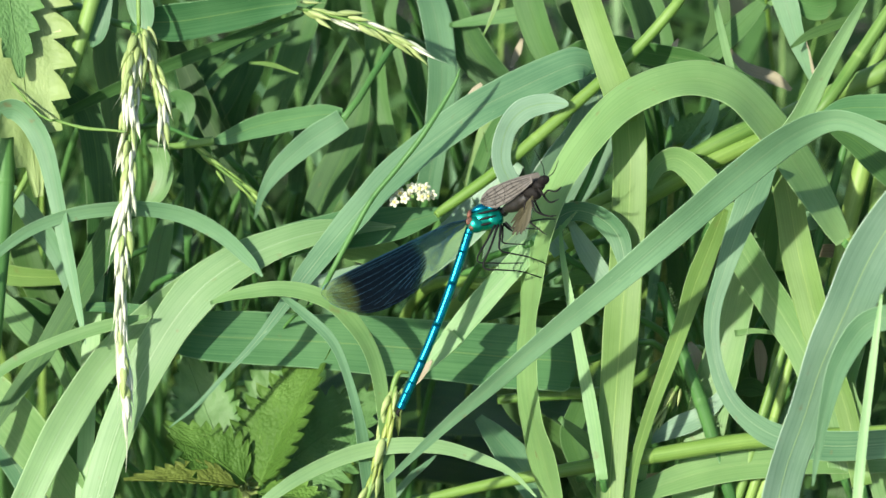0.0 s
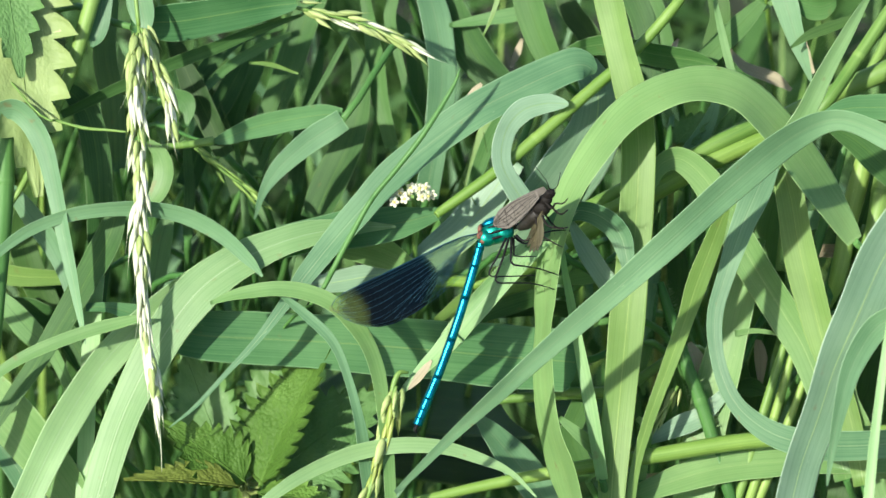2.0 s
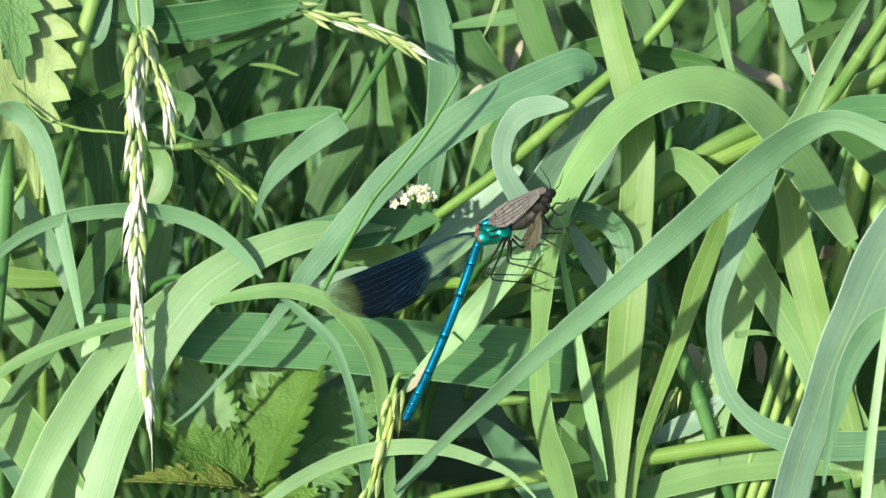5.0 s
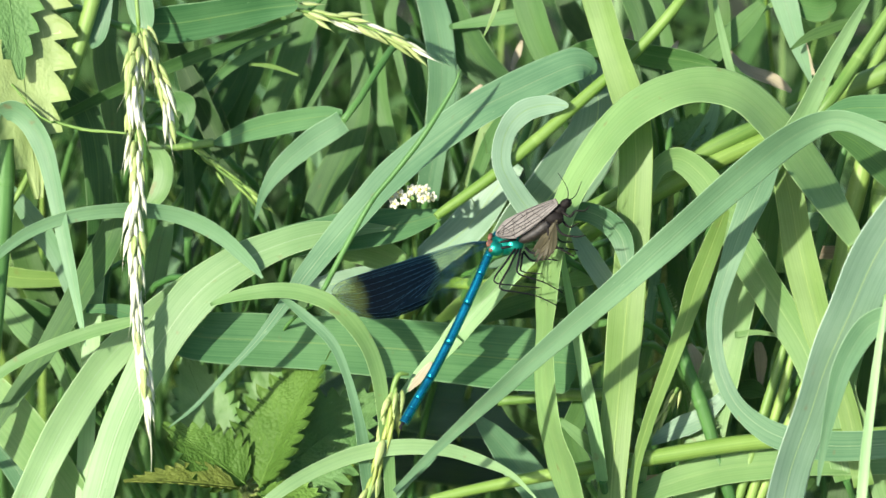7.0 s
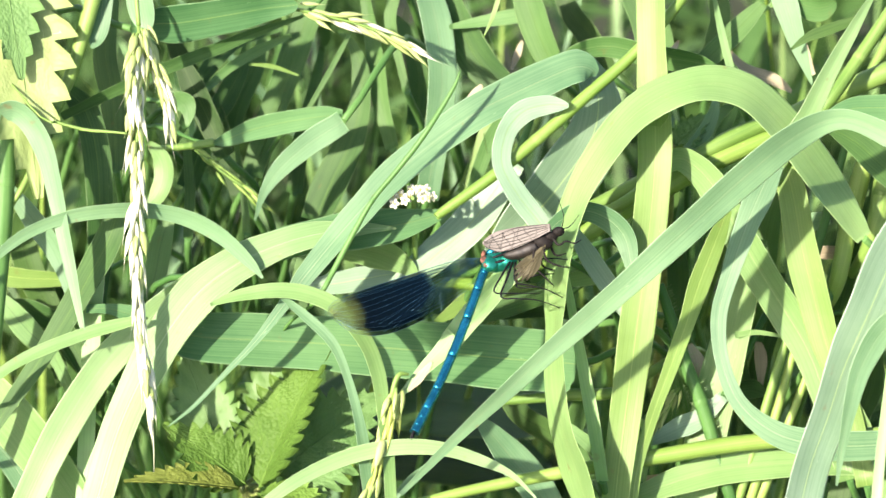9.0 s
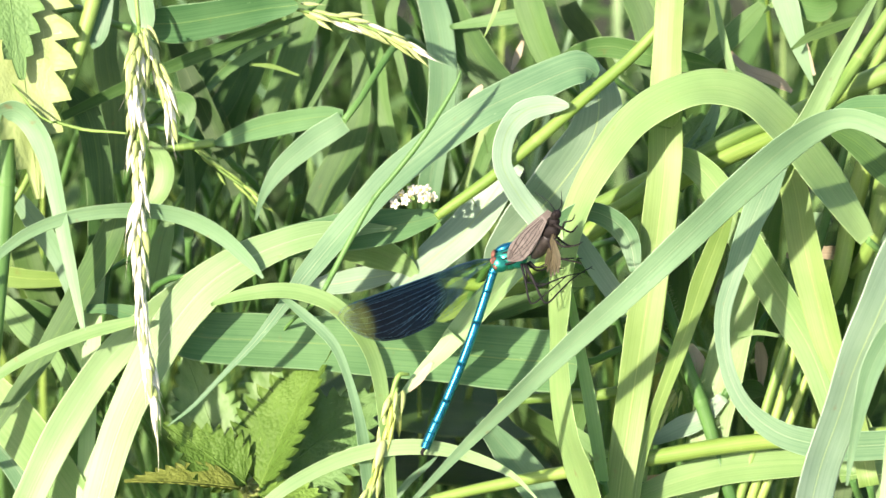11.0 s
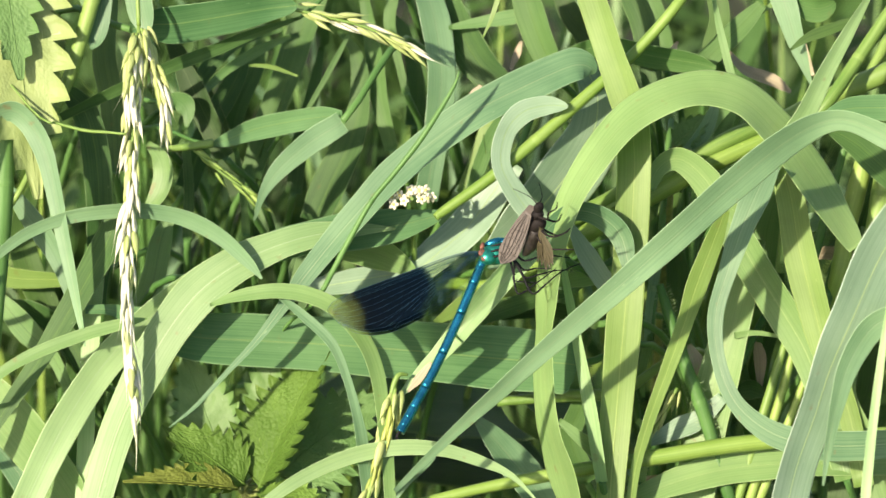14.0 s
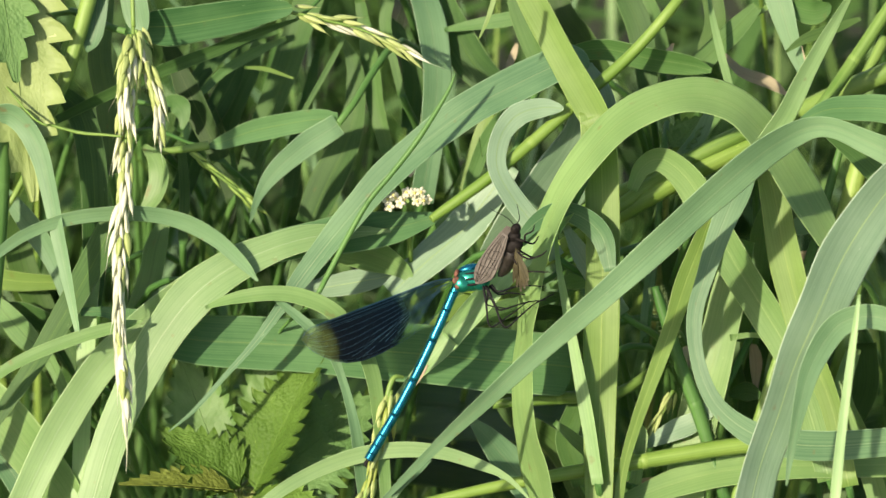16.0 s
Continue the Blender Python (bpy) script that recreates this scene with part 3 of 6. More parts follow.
def wing_shape(long, wide, sag):
    """A wing along +x: root at 0, front edge up, with a gently arched membrane and raised fluting."""
    verts, faces, uvs, veins = [], [], [], []
    rows, cols = 40, 14

    def edge(f):
        front = np.interp(f, (0, 0.05, 0.11, 0.22, 0.46, 0.64, 0.86, 0.92, 0.96, 0.985, 1.0), (0.06, 0.11, 0.16, 0.185, 0.17, 0.17, 0.17, 0.16, 0.13, 0.09, 0.03))
        back = np.interp(f, (0, 0.05, 0.11, 0.2, 0.3, 0.45, 0.6, 0.72, 0.82, 0.9, 0.95, 0.98, 1.0), (0.08, 0.2, 0.34, 0.48, 0.58, 0.68, 0.74, 0.74, 0.66, 0.51, 0.35, 0.2, 0.02))
        return wide * front, -wide * back

    def place(f, g):
        front, back = edge(f)
        ripple = 0.10 * (1 if round(g * cols) % 2 else -1) * min(1, f * 4)
        return Vector((-f * long, ripple - sag * math.sin(math.pi * f), front + (back - front) * g))

    for layer in (0, 0.03):
        for i in range(rows + 1):
            for j in range(cols + 1):
                p = place(i / rows, j / cols)
                verts.append(Vector((p.x, p.y + layer, p.z)) * MM), uvs.append((i / rows - 0.8 * max(0, j / cols - 0.42) ** 2 * (1 - i / rows) - 0.03 * (1 - j / cols) ** 3, j / cols))
    n = (rows + 1) * (cols + 1)
    for i in range(rows):
        for j in range(cols):
            a = i * (cols + 1) + j
            q = (a, a + 1, a + cols + 2, a + cols + 1)
            faces.append(q), faces.append(tuple(x + n for x in q[::-1]))
    # a fan of long veins from the front of the root to the hind margin, and a fine net between them
    over = Vector((0, -0.14, 0))
    costa = [tube([tuple(place(f, g) + over) + (w * (0.45 if f < 0.34 else 1.05 - 0.7 * f),) for f in np.linspace(0.02, 0.9, 16)], 4, 2) for g, w in ((0.0, 0.24), (0.06, 0.16), (0.12, 0.12))]
    for k in range(15):
        aim = k * 0.16
        line = []
        for f in np.linspace(0.02 if k % 3 == 0 else 0.12 + 0.03 * (k % 5), 0.965 if k else 0.999, 12 if k else 24):
            g = aim if k == 0 else 0.14 + (aim - 0.14) * (0.25 + 0.75 * (f / 0.93)) if aim < 1 else 0.14 + (aim - 0.14) * (f / 0.93)
            if g > 0.99:
                break
            line.append(tuple(place(f, max(0.0, g)) + over) + (0.2 - 0.15 * f if k == 0 else 0.042 + 0.018 * math.sin(k * 5),))
        if len(line) > 2:
            veins.append(tube(line, 4, 2))
    margin = [tuple(place(f, 1.0)) + (0.05,) for f in np.linspace(0.04, 0.999, 26)]
    veins.append(tube(margin, 3, 1))
    return (verts, faces, uvs), merged(*veins), merged(*costa)


def damselfly():
    fly = new("damselfly")
    tagged(fly, "metallic blue damselfly with dark-banded wings holding prey", "damselfly")
    # abdomen: ten ringed segments hanging from the thorax, slightly bowed
    spine = spline([(0.5, 0, 1.0, 1), (-0.3, 0, -1.2, 1), (-1.6, 0, -6, 1), (-4.2, 0.2, -15, 1), (-7.6, 0.3, -25, 1), (-10.4, 0.3, -32, 1), (-12.2, 0.2, -36.6, 1)], 20)
    cuts = [0.0, 0.05, 0.16, 0.30, 0.44, 0.58, 0.71, 0.82, 0.89, 0.95, 1.0]
    for i in range(10):
        a, b = (int(c * (len(spine) - 1)) for c in cuts[i:i + 2])
        seg = []
        for k in range(7):
            f = k / 6
            p = spine[int(a + (b - a) * f)]
            thick = (2.05 if i < 1 else 1.88 if i < 7 else 2.0) * (1.0 + 0.012 * (f > 0.9) - 0.012 * (f < 0.05))
            seg.append((*p[:3], thick))
        part("abdomen_segment", tube(seg, 12, 2), BLUE, fly)
    part("tail_clasper", merged(tube([(-12.0, -0.3, -36.3, 0.7), (-12.6, -0.5, -37.4, 0.5), (-12.3, -0.4, -38.2, 0.2)], 6, 3),
                                tube([(-12.0, 0.5, -36.3, 0.7), (-12.8, 0.6, -37.3, 0.5), (-12.7, 0.5, -38.0, 0.2)], 6, 3)), BLACK, fly, "small black claspers")
    part("thorax", merged(ball((3.0, 0, 2.3), (3.7, 2.0, 2.5), -22), ball((1.2, -0.9, 1.0), (1.9, 1.2, 1.8), -30), ball((4.6, -0.8, 2.2), (2.0, 1.5, 2.1), -22)), TEAL, fly, "shining green thorax")
    part("thorax_back", merged(ball((2.2, -0.2, 4.2), (2.4, 1.3, 1.0), -22), ball((4.3, -0.3, 4.5), (1.6, 1.3, 1.0), -10)), BLUE, fly, "shining blue top of the thorax")
    for h in (3.3, 2.1, 0.9):
        part("thorax_seam", tube([(0.9, -1.2 - 0.3 * (h < 3), h - 0.5, 0.22), (2.4, -2.05 + 0.25 * abs(h - 2.1), h, 0.5), (4.2, -2.2 + 0.25 * abs(h - 2.1), h + 0.5, 0.5), (6.2, -1.5, h + 0.9, 0.2)], 5, 4), BLACK, fly)
    for c, r in (((-0.3, -1.35, 2.9), (0.45, 0.4, 0.9)), ((-0.2, -1.5, 1.5), (0.7, 0.35, 0.85)), ((0.3, -1.6, 0.3), (0.55, 0.3, 0.6))):
        part("wing_root", ball(c, r, 12, 6, 8), RUST, fly, "rust-brown patch at the wing root")
    part("head", merged(ball((6.5, 0, 3.7), (1.0, 1.4, 1.0)), ball((6.6, -1.2, 3.9), (0.65, 0.65, 0.8)), ball((6.6, 1.2, 3.9), (0.65, 0.65, 0.8))), BLACK, fly, "dark head with bulging eyes")
    # six long black bristly legs
    for pts in (((5.2, -1.6, 1.6), (3.6, -2.8, -2.0), (1.7, -3.2, -6.3), (5.5, -3.0, -6.6), (11.0, -2.4, -6.3)),
                ((5.6, -1.5, 1.4), (4.4, -3.0, -3.0), (3.0, -3.4, -7.5), (6.5, -3.2, -7.9), (10.5, -2.4, -8.0), (14.8, -1.0, -9.1)),
                ((6.1, -1.4, 1.2), (6.0, -2.8, -1.6), (6.2, -2.9, -4.0), (9.0, -2.6, -4.6), (12.0, -2.0, -5.1), (15.6, -0.6, -6.3)),
                ((6.5, 1.2, 1.0), (6.6, 2.0, -1.2), (6.9, 2.2, -2.5), (11.2, 1.5, -2.6)),
                ((7.0, -1.4, 1.6), (8.6, -2.6, 0.5), (11.4, -2.2, 1.8), (14.4, -1.2, 2.6), (17.4, -0.2, 2.8)),
                ((6.6, 1.4, 1.4), (8.6, 2.4, 0.0), (11.0, 2.2, 0.6), (14.0, 1.6, 0.6))):
        leg = part("leg", tube([(*p, 0.52 - 0.32 * i / (len(pts) - 1)) for i, p in enumerate(pts)], 6, 4), BLACK, fly)
        rng = random.Random(len(pts))
        hairs = []
        for i in range(1, len(pts) - 1):
            a, b = Vector(pts[i]), Vector(pts[i + 1])
            for f in (0.1, 0.3, 0.5, 0.7, 0.9):
                q = a.lerp(b, f)
                hairs.append(tube([(*q, 0.07), (*(q + Vector((rng.uniform(-0.2, 0.6), -0.3, rng.choice((-0.9, 0.7))))), 0.03)], 3, 1))
        part("bristle", merged(*hairs), BLACK, leg)
    legs = [o for o in fly.children if o.name.startswith("leg")]
    wings = []
    for k, (turn, long, wide, y) in enumerate(((0.4, 33.4, 9.9, -1.2), (-0.8, 32.6, 10.1, -0.5), (0.8, 33.4, 9.9, 0.4), (-1.4, 32.6, 10.1, 1.0))):
        skin, veins, costa = wing_shape(long, wide, 0.7)
        w = part("wing", skin, WING, fly, "smoky wing with an ink-blue band and olive tip")
        w.matrix_basis = Matrix.Translation(Vector((0.3, y, 1.4)) * MM) @ Matrix.Rotation(radians(turn + WING_REST), 4, "Y")
        part("wing_vein", veins, VEIN, w, "fine dark veins")
        part("wing_edge", costa, COSTA, w, "blue front edge")
        wings.append(w)
    return fly, wings, legs


def prey_insect():
    """A dead-leaf coloured alderfly: roofed veined wings, sooty body, bent legs, thread feelers. Head at the origin, body along -x."""
    prey = new("alderfly")
    tagged(prey, "grey-brown winged alderfly gripped by the damselfly", "insect")
    part("head", merged(ball((-0.2, 0, 0), (1.3, 1.1, 1.0)), ball((0.3, -0.8, 0.2), (0.5, 0.4, 0.5))), SOOT, prey)
    part("thorax", merged(ball((-1.9, 0, -0.5), (1.5, 1.2, 1.2), 20), ball((-3.8, -0.1, -1.3), (2.2, 1.5, 1.7), 25), ball((-5.8, -0.3, -2.0), (1.7, 1.3, 1.6), 25)), SOOT, prey)
    part("abdomen", tube([(-5.0, -0.2, -1.8, 2.6), (-6.4, -0.3, -2.1, 2.9), (-7.6, -0.3, -2.3, 2.6), (-8.8, -0.3, -2.4, 2.6), (-10.0, -0.2, -2.4, 2.2), (-11.2, -0.1, -2.3, 1.6), (-12.0, 0, -2.2, 0.6)], 10, 4), BROWN, prey, "brown ringed abdomen under the wings")
    # the hind wings hang down, crumpled and yellowish
    for lean, reach in ((0.0, 9.6), (1.0, 8.0)):
        fan = []
        for k in range(5):
            a = radians(24 + 6 * k + 7 * lean)
            root = Vector((-2.8 - 0.3 * lean, -0.9 - 0.4 * lean, -1.9))
            way = Vector((-math.cos(a), -0.1 - 0.04 * k, -math.sin(a))) * reach * (1 - 0.07 * abs(k - 2))
            fan.append(ribbon([(*root, 0.3), (*(root + way * 0.35), 0.7), (*(root + way * 0.7 + Vector((0.2, 0, 0))), 1.1), (*(root + way), 0.3)], 40 - 16 * k, thick=0.05, steps=4))
        part("hind_wing", merged(*fan), PREY_HIND, prey, "crumpled yellowish hind wing hanging down")
    for y in (-1.3, 1.3):
        rows, cols = 22, 8
        verts, faces, uvs, veins = [], [], [], []

        def spot(f, g):
            high = 4.7 * (0.22 + 0.78 * math.sin(math.pi * min(1, 0.05 + 0.62 * f))) * min(1, (1.001 - f) / 0.22) ** 0.5
            return Vector((-1.6 - 13.8 * f, y * (1 + 0.35 * g) + 0.12 * math.sin(g * 25 + f * 4), 1.35 - f * 0.2 - high * g * 0.9 + high * 0.34))

        for lay in (0, 0.05):
            for i in range(rows + 1):
                for j in range(cols + 1):
                    p = spot(i / rows, j / cols)
                    verts.append(Vector((p.x, p.y + lay, p.z)) * MM), uvs.append((j * 0.5, 14.5 * i / rows))
        n = (rows + 1) * (cols + 1)
        for i in range(rows):
            for j in range(cols):
                a = i * (cols + 1) + j
                q = (a, a + 1, a + cols + 2, a + cols + 1)
                faces.append(q), faces.append(tuple(x + n for x in q[::-1]))
        w = part("wing", (verts, faces, uvs), PREY_WING, prey, "grey-brown wing with dark veins")
        for g in (0.02, 0.2, 0.4, 0.6, 0.8, 0.98):
            veins.append(tube([tuple(spot(f, min(1, g + 0.3 * f * f * (0.9 - g) + 0.03 * math.sin(f * 9 + g * 7))) + Vector((0, -0.12 if y < 0 else 0.12, 0))) + (0.10,) for f in np.linspace(0.02, 0.97, 7)], 4, 2))
        for f in (0.22, 0.33, 0.45, 0.55, 0.64, 0.72, 0.8, 0.88):
            veins.append(tube([tuple(spot(f + 0.04 * math.sin(g * 5 + f * 40), g) + Vector((0, -0.12 if y < 0 else 0.12, 0))) + (0.07,) for g in (0.1, 0.35, 0.6, 0.9)], 4, 1))
        part("wing_vein", merged(*veins), BROWN, w)
    for pts in (((-1.6, -0.8, -0.9), (-0.6, -1.4, -2.6), (1.0, -1.6, -2.2), (2.6, -1.4, -3.0), (4.0, -1.2, -2.6)),
                ((-3.6, -1.0, -1.4), (-3.6, -1.8, -4.8), (-1.2, -2.0, -6.8), (0.6, -1.8, -7.4)),
                ((-5.4, -1.0, -1.8), (-6.2, -2.0, -5.4), (-4.4, -2.0, -8.6), (-3.4, -1.8, -10.2)),
                ((-2.6, 0.9, -1.2), (-2.0, 1.4, -4.4), (0.2, 1.6, -4.6)),
                ((-4.8, 0.9, -1.6), (-5.0, 1.6, -5.8), (-2.8, 1.6, -7.4))):
        part("leg", tube([(*p, 0.6 - 0.4 * i / (len(pts) - 1)) for i, p in enumerate(pts)], 6, 4), SOOT, prey)
    rng = random.Random(7)
    fuzz = []
    for _ in range(130):
        f = rng.random()
        o = Vector((-1.2 - 8.0 * f, -0.9 + rng.uniform(-0.3, 0.6), -0.6 - 6.2 * f - rng.uniform(-0.9, 0.9)))
        fuzz.append(tube([(*o, 0.09), (*(o + Vector((rng.uniform(-0.7, 0.9), rng.uniform(-0.5, 0.1), rng.uniform(-1.3, 0.2)))), 0.03)], 3, 1))
    part("fuzz", merged(*fuzz), SOOT, prey, "short dark body hairs")
    for pts in (((0.6, -0.4, 0.5), (1.6, -0.8, 2.6), (1.4, -1.0, 6.2)), ((0.8, 0.3, 0.3), (2.4, 0.4, 0.6), (4.6, 0.6, 2.4))):
        part("feeler", tube([(*p, 0.24 - 0.06 * i) for i, p in enumerate(pts)], 5, 5), BLACK, prey)
    return prey


PREY_WING = leafy("prey_wing", (0.11, 0.098, 0.087), (0.29, 0.265, 0.24), 0.06, 0.36)
PREY_HIND = leafy("prey_hind_wing", (0.035, 0.031, 0.018), (0.12, 0.108, 0.06), 0.3, 0.45)

# ---- the single blades, placed to fit the camera's view: x, depth, height, width in millimetres ----
diag_blade = blade(GLAUCOUS, -22, "start", [(101.6, -18.0, 2.3, 6.65), (95.0, -17.6, 16.8, 6.1), (86.1, -17.3, 22.5, 4.44), (77.3, -16.9, 25.4, 4.0), (68.4, -16.5, 21.8, 5.78), (57.3, -16.2, 12.9, 6.11), (46.2, -15.8, 2.9, 5.78), (35.1, -15.5, -7.1, 5.0), (24.0, -15.1, -16.6, 4.23), (12.9, -14.7, -26.6, 3.34), (1.8, -14.4, -36.8, 2.23), (-9.4, -14.0, -48.0, 0.89)])
arch_blade = blade(LIGHT, 24, "start", [(83.4, 10.5, 1.3, 3.42), (80.5, 9.9, 5.8, 5.7), (73.6, 9.3, 16.1, 7.98), (66.8, 8.8, 25.0, 7.52), (59.9, 8.2, 31.1, 7.52), (51.9, 7.7, 32.9, 7.28), (43.3, 7.1, 30.6, 7.05), (35.4, 6.5, 25.1, 6.82), (27.9, 6.0, 14.9, 5.68), (24.0, 5.4, 6.4, 5.0), (21.7, 4.8, -3.3, 4.54), (20.8, 4.3, -13.5, 3.74), (20.5, 3.7, -23.7, 3.74), (21.6, 3.1, -35.0, 4.31), (25.0, 2.6, -46.3, 5.1), (29.0, 2.0, -58.7, 2.26)], 60)
light_blade = blade(YELLOW, 8, "end", [(39.6, 12.6, 28.7, 6.63), (39.8, 12.0, 23.1, 6.86), (39.9, 11.4, 16.1, 6.97), (38.8, 10.8, -0.9, 6.85), (37.5, 10.3, -13.6, 7.19), (35.9, 9.7, -29.4, 6.73), (34.3, 9.1, -46.6, 5.70), (33.5, 8.5, -61.4, 5.24)])
right_blade = blade(SILVER, -22, "end", [(102.8, -28.0, 19.9, 6.59), (93.9, -28.3, 10.5, 9.33), (86.2, -28.6, -1.0, 10.42), (80.7, -28.9, -13.1, 9.65), (76.3, -29.1, -22.9, 8.11), (73.0, -29.4, -32.8, 7.23), (69.5, -29.7, -42.6, 7.45), (66.9, -30.0, -53.6, 7.23)])
rightb_blade = blade(GLAUCOUS, -15, "start", [(95.6, -34.0, -14.1, 4.36), (90.1, -33.7, -13.0, 4.8), (84.2, -33.3, -15.0, 5.02), (79.5, -33.0, -22.3, 4.37), (77.1, -32.7, -30.5, 2.84), (75.4, -32.3, -39.2, 1.53), (74.5, -32.0, -45.8, 0.44)])
rightc_blade = blade(PALE, 10, "end", [(86.7, -38.0, -8.6, 0.54), (85.6, -38.0, -17.3, 1.3), (84.3, -38.0, -27.1, 1.63), (83.0, -38.0, -37.9, 1.85), (81.7, -38.0, -52.0, 1.96)])
topr_blade = blade(PALE, -28, "end", [(86.5, 6.0, 52.4, 0.91), (81.3, 6.6, 43.3, 2.61), (77.0, 7.3, 35.5, 3.53), (73.0, 7.9, 27.4, 4.10), (68.9, 8.6, 21.3, 4.10), (64.4, 9.2, 13.9, 3.76)])
curl_blade = blade(GLAUCOUS, 10, "end", [(65.7, 2.0, 17.1, 4.07), (62.9, 1.2, 11.4, 5.65), (59.8, 0.4, 4.1, 4.75), (56.9, -0.4, -4.4, 3.61), (54.4, -1.2, -13.4, 3.16), (55.0, -2.0, -22.4, 2.93), (58.1, -2.8, -30.3, 3.38), (63.7, -3.6, -35.6, 4.5), (70.4, -4.4, -38.3, 5.62), (80.4, -5.2, -39.2, 6.07), (96.1, -6.0, -38.1, 5.61)])
leafa_blade = blade(LIGHT, 20, "end", [(41.9, 17.0, 12.2, 2.18), (44.1, 16.9, 16.8, 3.68), (48.2, 16.8, 18.3, 4.94), (53.5, 16.7, 14.0, 5.97), (58.1, 16.6, 5.9, 6.31), (63.1, 16.4, -3.2, 6.77), (68.9, 16.3, -12.5, 6.77), (73.5, 16.2, -20.4, 6.31), (77.0, 16.1, -29.7, 5.28), (82.0, 16.0, -46.8, 4.48)])
leafb_blade = blade(YELLOW, 20, "end", [(68.7, 11.7, 17.3, 4.57), (70.4, 11.6, 10.4, 5.71), (72.1, 11.5, 0.1, 6.4), (74.9, 11.4, -11.3, 6.4), (77.4, 11.3, -20.4, 5.25), (81.8, 11.2, -31.9, 4.11), (85.2, 11.1, -47.8, 4.11)])
greyarch_blade = blade(GLAUCOUS, 20, "start", [(18.8, 7.5, 1.4, 1.59), (22.8, 7.7, 5.6, 3.41), (27.3, 7.9, 7.7, 3.87), (32.2, 8.1, 6.3, 4.33), (36.0, 8.3, 2.4, 4.44), (37.6, 8.5, -4.4, 2.28)])
blade(SILVER, -13, "end", [(25.4, 13.0, 29.2, 0.57), (24.0, 12.9, 29.4, 2.29), (20.6, 12.8, 29.4, 4.00), (16.0, 12.7, 27.9, 4.58), (12.7, 12.7, 23.7, 4.12), (11.9, 12.6, 17.4, 3.89), (15.2, 12.5, 11.1, 4.35), (19.6, 12.4, 5.4, 4.35), (24.0, 12.3, -0.9, 3.43)])
blade(SILVER, -22, "end", [(29.0, 23.0, 38.0, 4.97), (31.7, 23.2, 31.3, 8.44), (30.3, 23.3, 22.8, 11.56), (23.9, 23.5, 13.4, 12.48), (16.9, 23.7, 5.3, 10.98), (11.7, 23.8, 0.1, 6.94), (8.8, 24.0, -3.1, 2.31)])
blade(SILVER, 25, "start", [(14.6, 25.4, 18.1, 4.63), (10.2, 25.4, 11.7, 6.95), (4.9, 25.4, 4.7, 7.64), (-1.9, 25.4, -1.3, 6.72), (-9.7, 25.4, -8.2, 4.63)])
longl_blade = blade(GLAUCOUS, 20, "none", [(30.8, 17.0, 35.6, 0.57), (30.1, 16.3, 36.6, 3.44), (28.2, 15.5, 37.4, 6.19), (24.8, 14.8, 36.7, 7.11), (15.5, 14.1, 32.5, 7.33), (6.4, 13.3, 27.8, 7.10), (-2.7, 12.6, 21.3, 6.52), (-10.7, 11.9, 14.5, 6.29), (-16.4, 11.1, 8.2, 5.71), (-22.3, 10.4, 1.4, 4.91), (-27.9, 9.7, -5.6, 3.88), (-32.7, 8.9, -12.2, 2.39), (-37.8, 8.2, -18.8, 1.48), (-43.7, 7.5, -25.1, 1.02), (-49.9, 6.7, -31.7, 0.80), (-55.1, 6.0, -35.9, 0.23)])
# one leaf as two blades: the second's paler colour stands for its sheen
blade(BLUEGREEN, 12, "end", [(1.7, 17.6, 7.9, 0.34), (-2.2, 17.5, 6.9, 3.22), (-8.3, 17.4, 5.4, 6.21), (-15.4, 17.3, 4.4, 8.04), (-23.4, 17.3, 3.3, 7.35), (-32.6, 17.2, 1.3, 6.43), (-39.5, 17.1, -1.6, 5.51), (-45.3, 17.0, -5.2, 3.45)])
blade(WAXY, -8, "end", [(-30.4, 18.6, 2.1, 2.30), (-36.1, 18.5, 0.7, 5.06), (-40.7, 18.4, -1.3, 5.75), (-48.8, 18.4, -5.6, 5.75), (-56.8, 18.3, -11.4, 5.75), (-64.3, 18.2, -18.1, 6.21), (-70.6, 18.1, -25.4, 6.55), (-77.8, 18.1, -36.9, 6.67), (-84.4, 18.0, -50.5, 6.21), (-86.7, 17.9, -56.2, 5.98)])
blade(WAXY, 20, "end", [(-9.6, 15.4, 4.5, 0.46), (-16.5, 15.2, 4.4, 2.52), (-25.7, 14.9, 3.3, 5.04), (-33.7, 14.7, 1.0, 6.19), (-41.7, 14.4, -2.7, 7.56), (-49.5, 14.2, -8.5, 8.82), (-56.2, 14.0, -17.1, 8.36), (-61.9, 13.7, -27.4, 7.56), (-66.3, 13.5, -37.7, 6.98), (-70.0, 13.2, -50.2, 6.64), (-71.4, 13.0, -55.9, 6.41)])
blade(LIGHT, 20, "start", [(-94.1, 11.1, -29.6, 1.03), (-89.5, 11.0, -24.9, 2.06), (-82.8, 10.9, -20.9, 2.40), (-72.5, 10.7, -16.9, 2.63), (-64.4, 10.6, -14.7, 2.17), (-59.6, 10.5, -13.6, 0.34)])
blade(LIGHT, -20, "end", [(-46.7, 4.0, -10.9, 0.68), (-41.3, 3.9, -9.1, 2.27), (-33.3, 3.8, -8.0, 3.06), (-26.5, 3.7, -9.0, 3.29), (-20.9, 3.6, -11.9, 3.4), (-15.8, 3.4, -18.0, 3.17), (-13.1, 3.3, -24.8, 2.95), (-11.8, 3.2, -33.9, 2.72), (-10.9, 3.1, -42.9, 2.49), (-10.2, 3.0, -55.4, 2.27)])
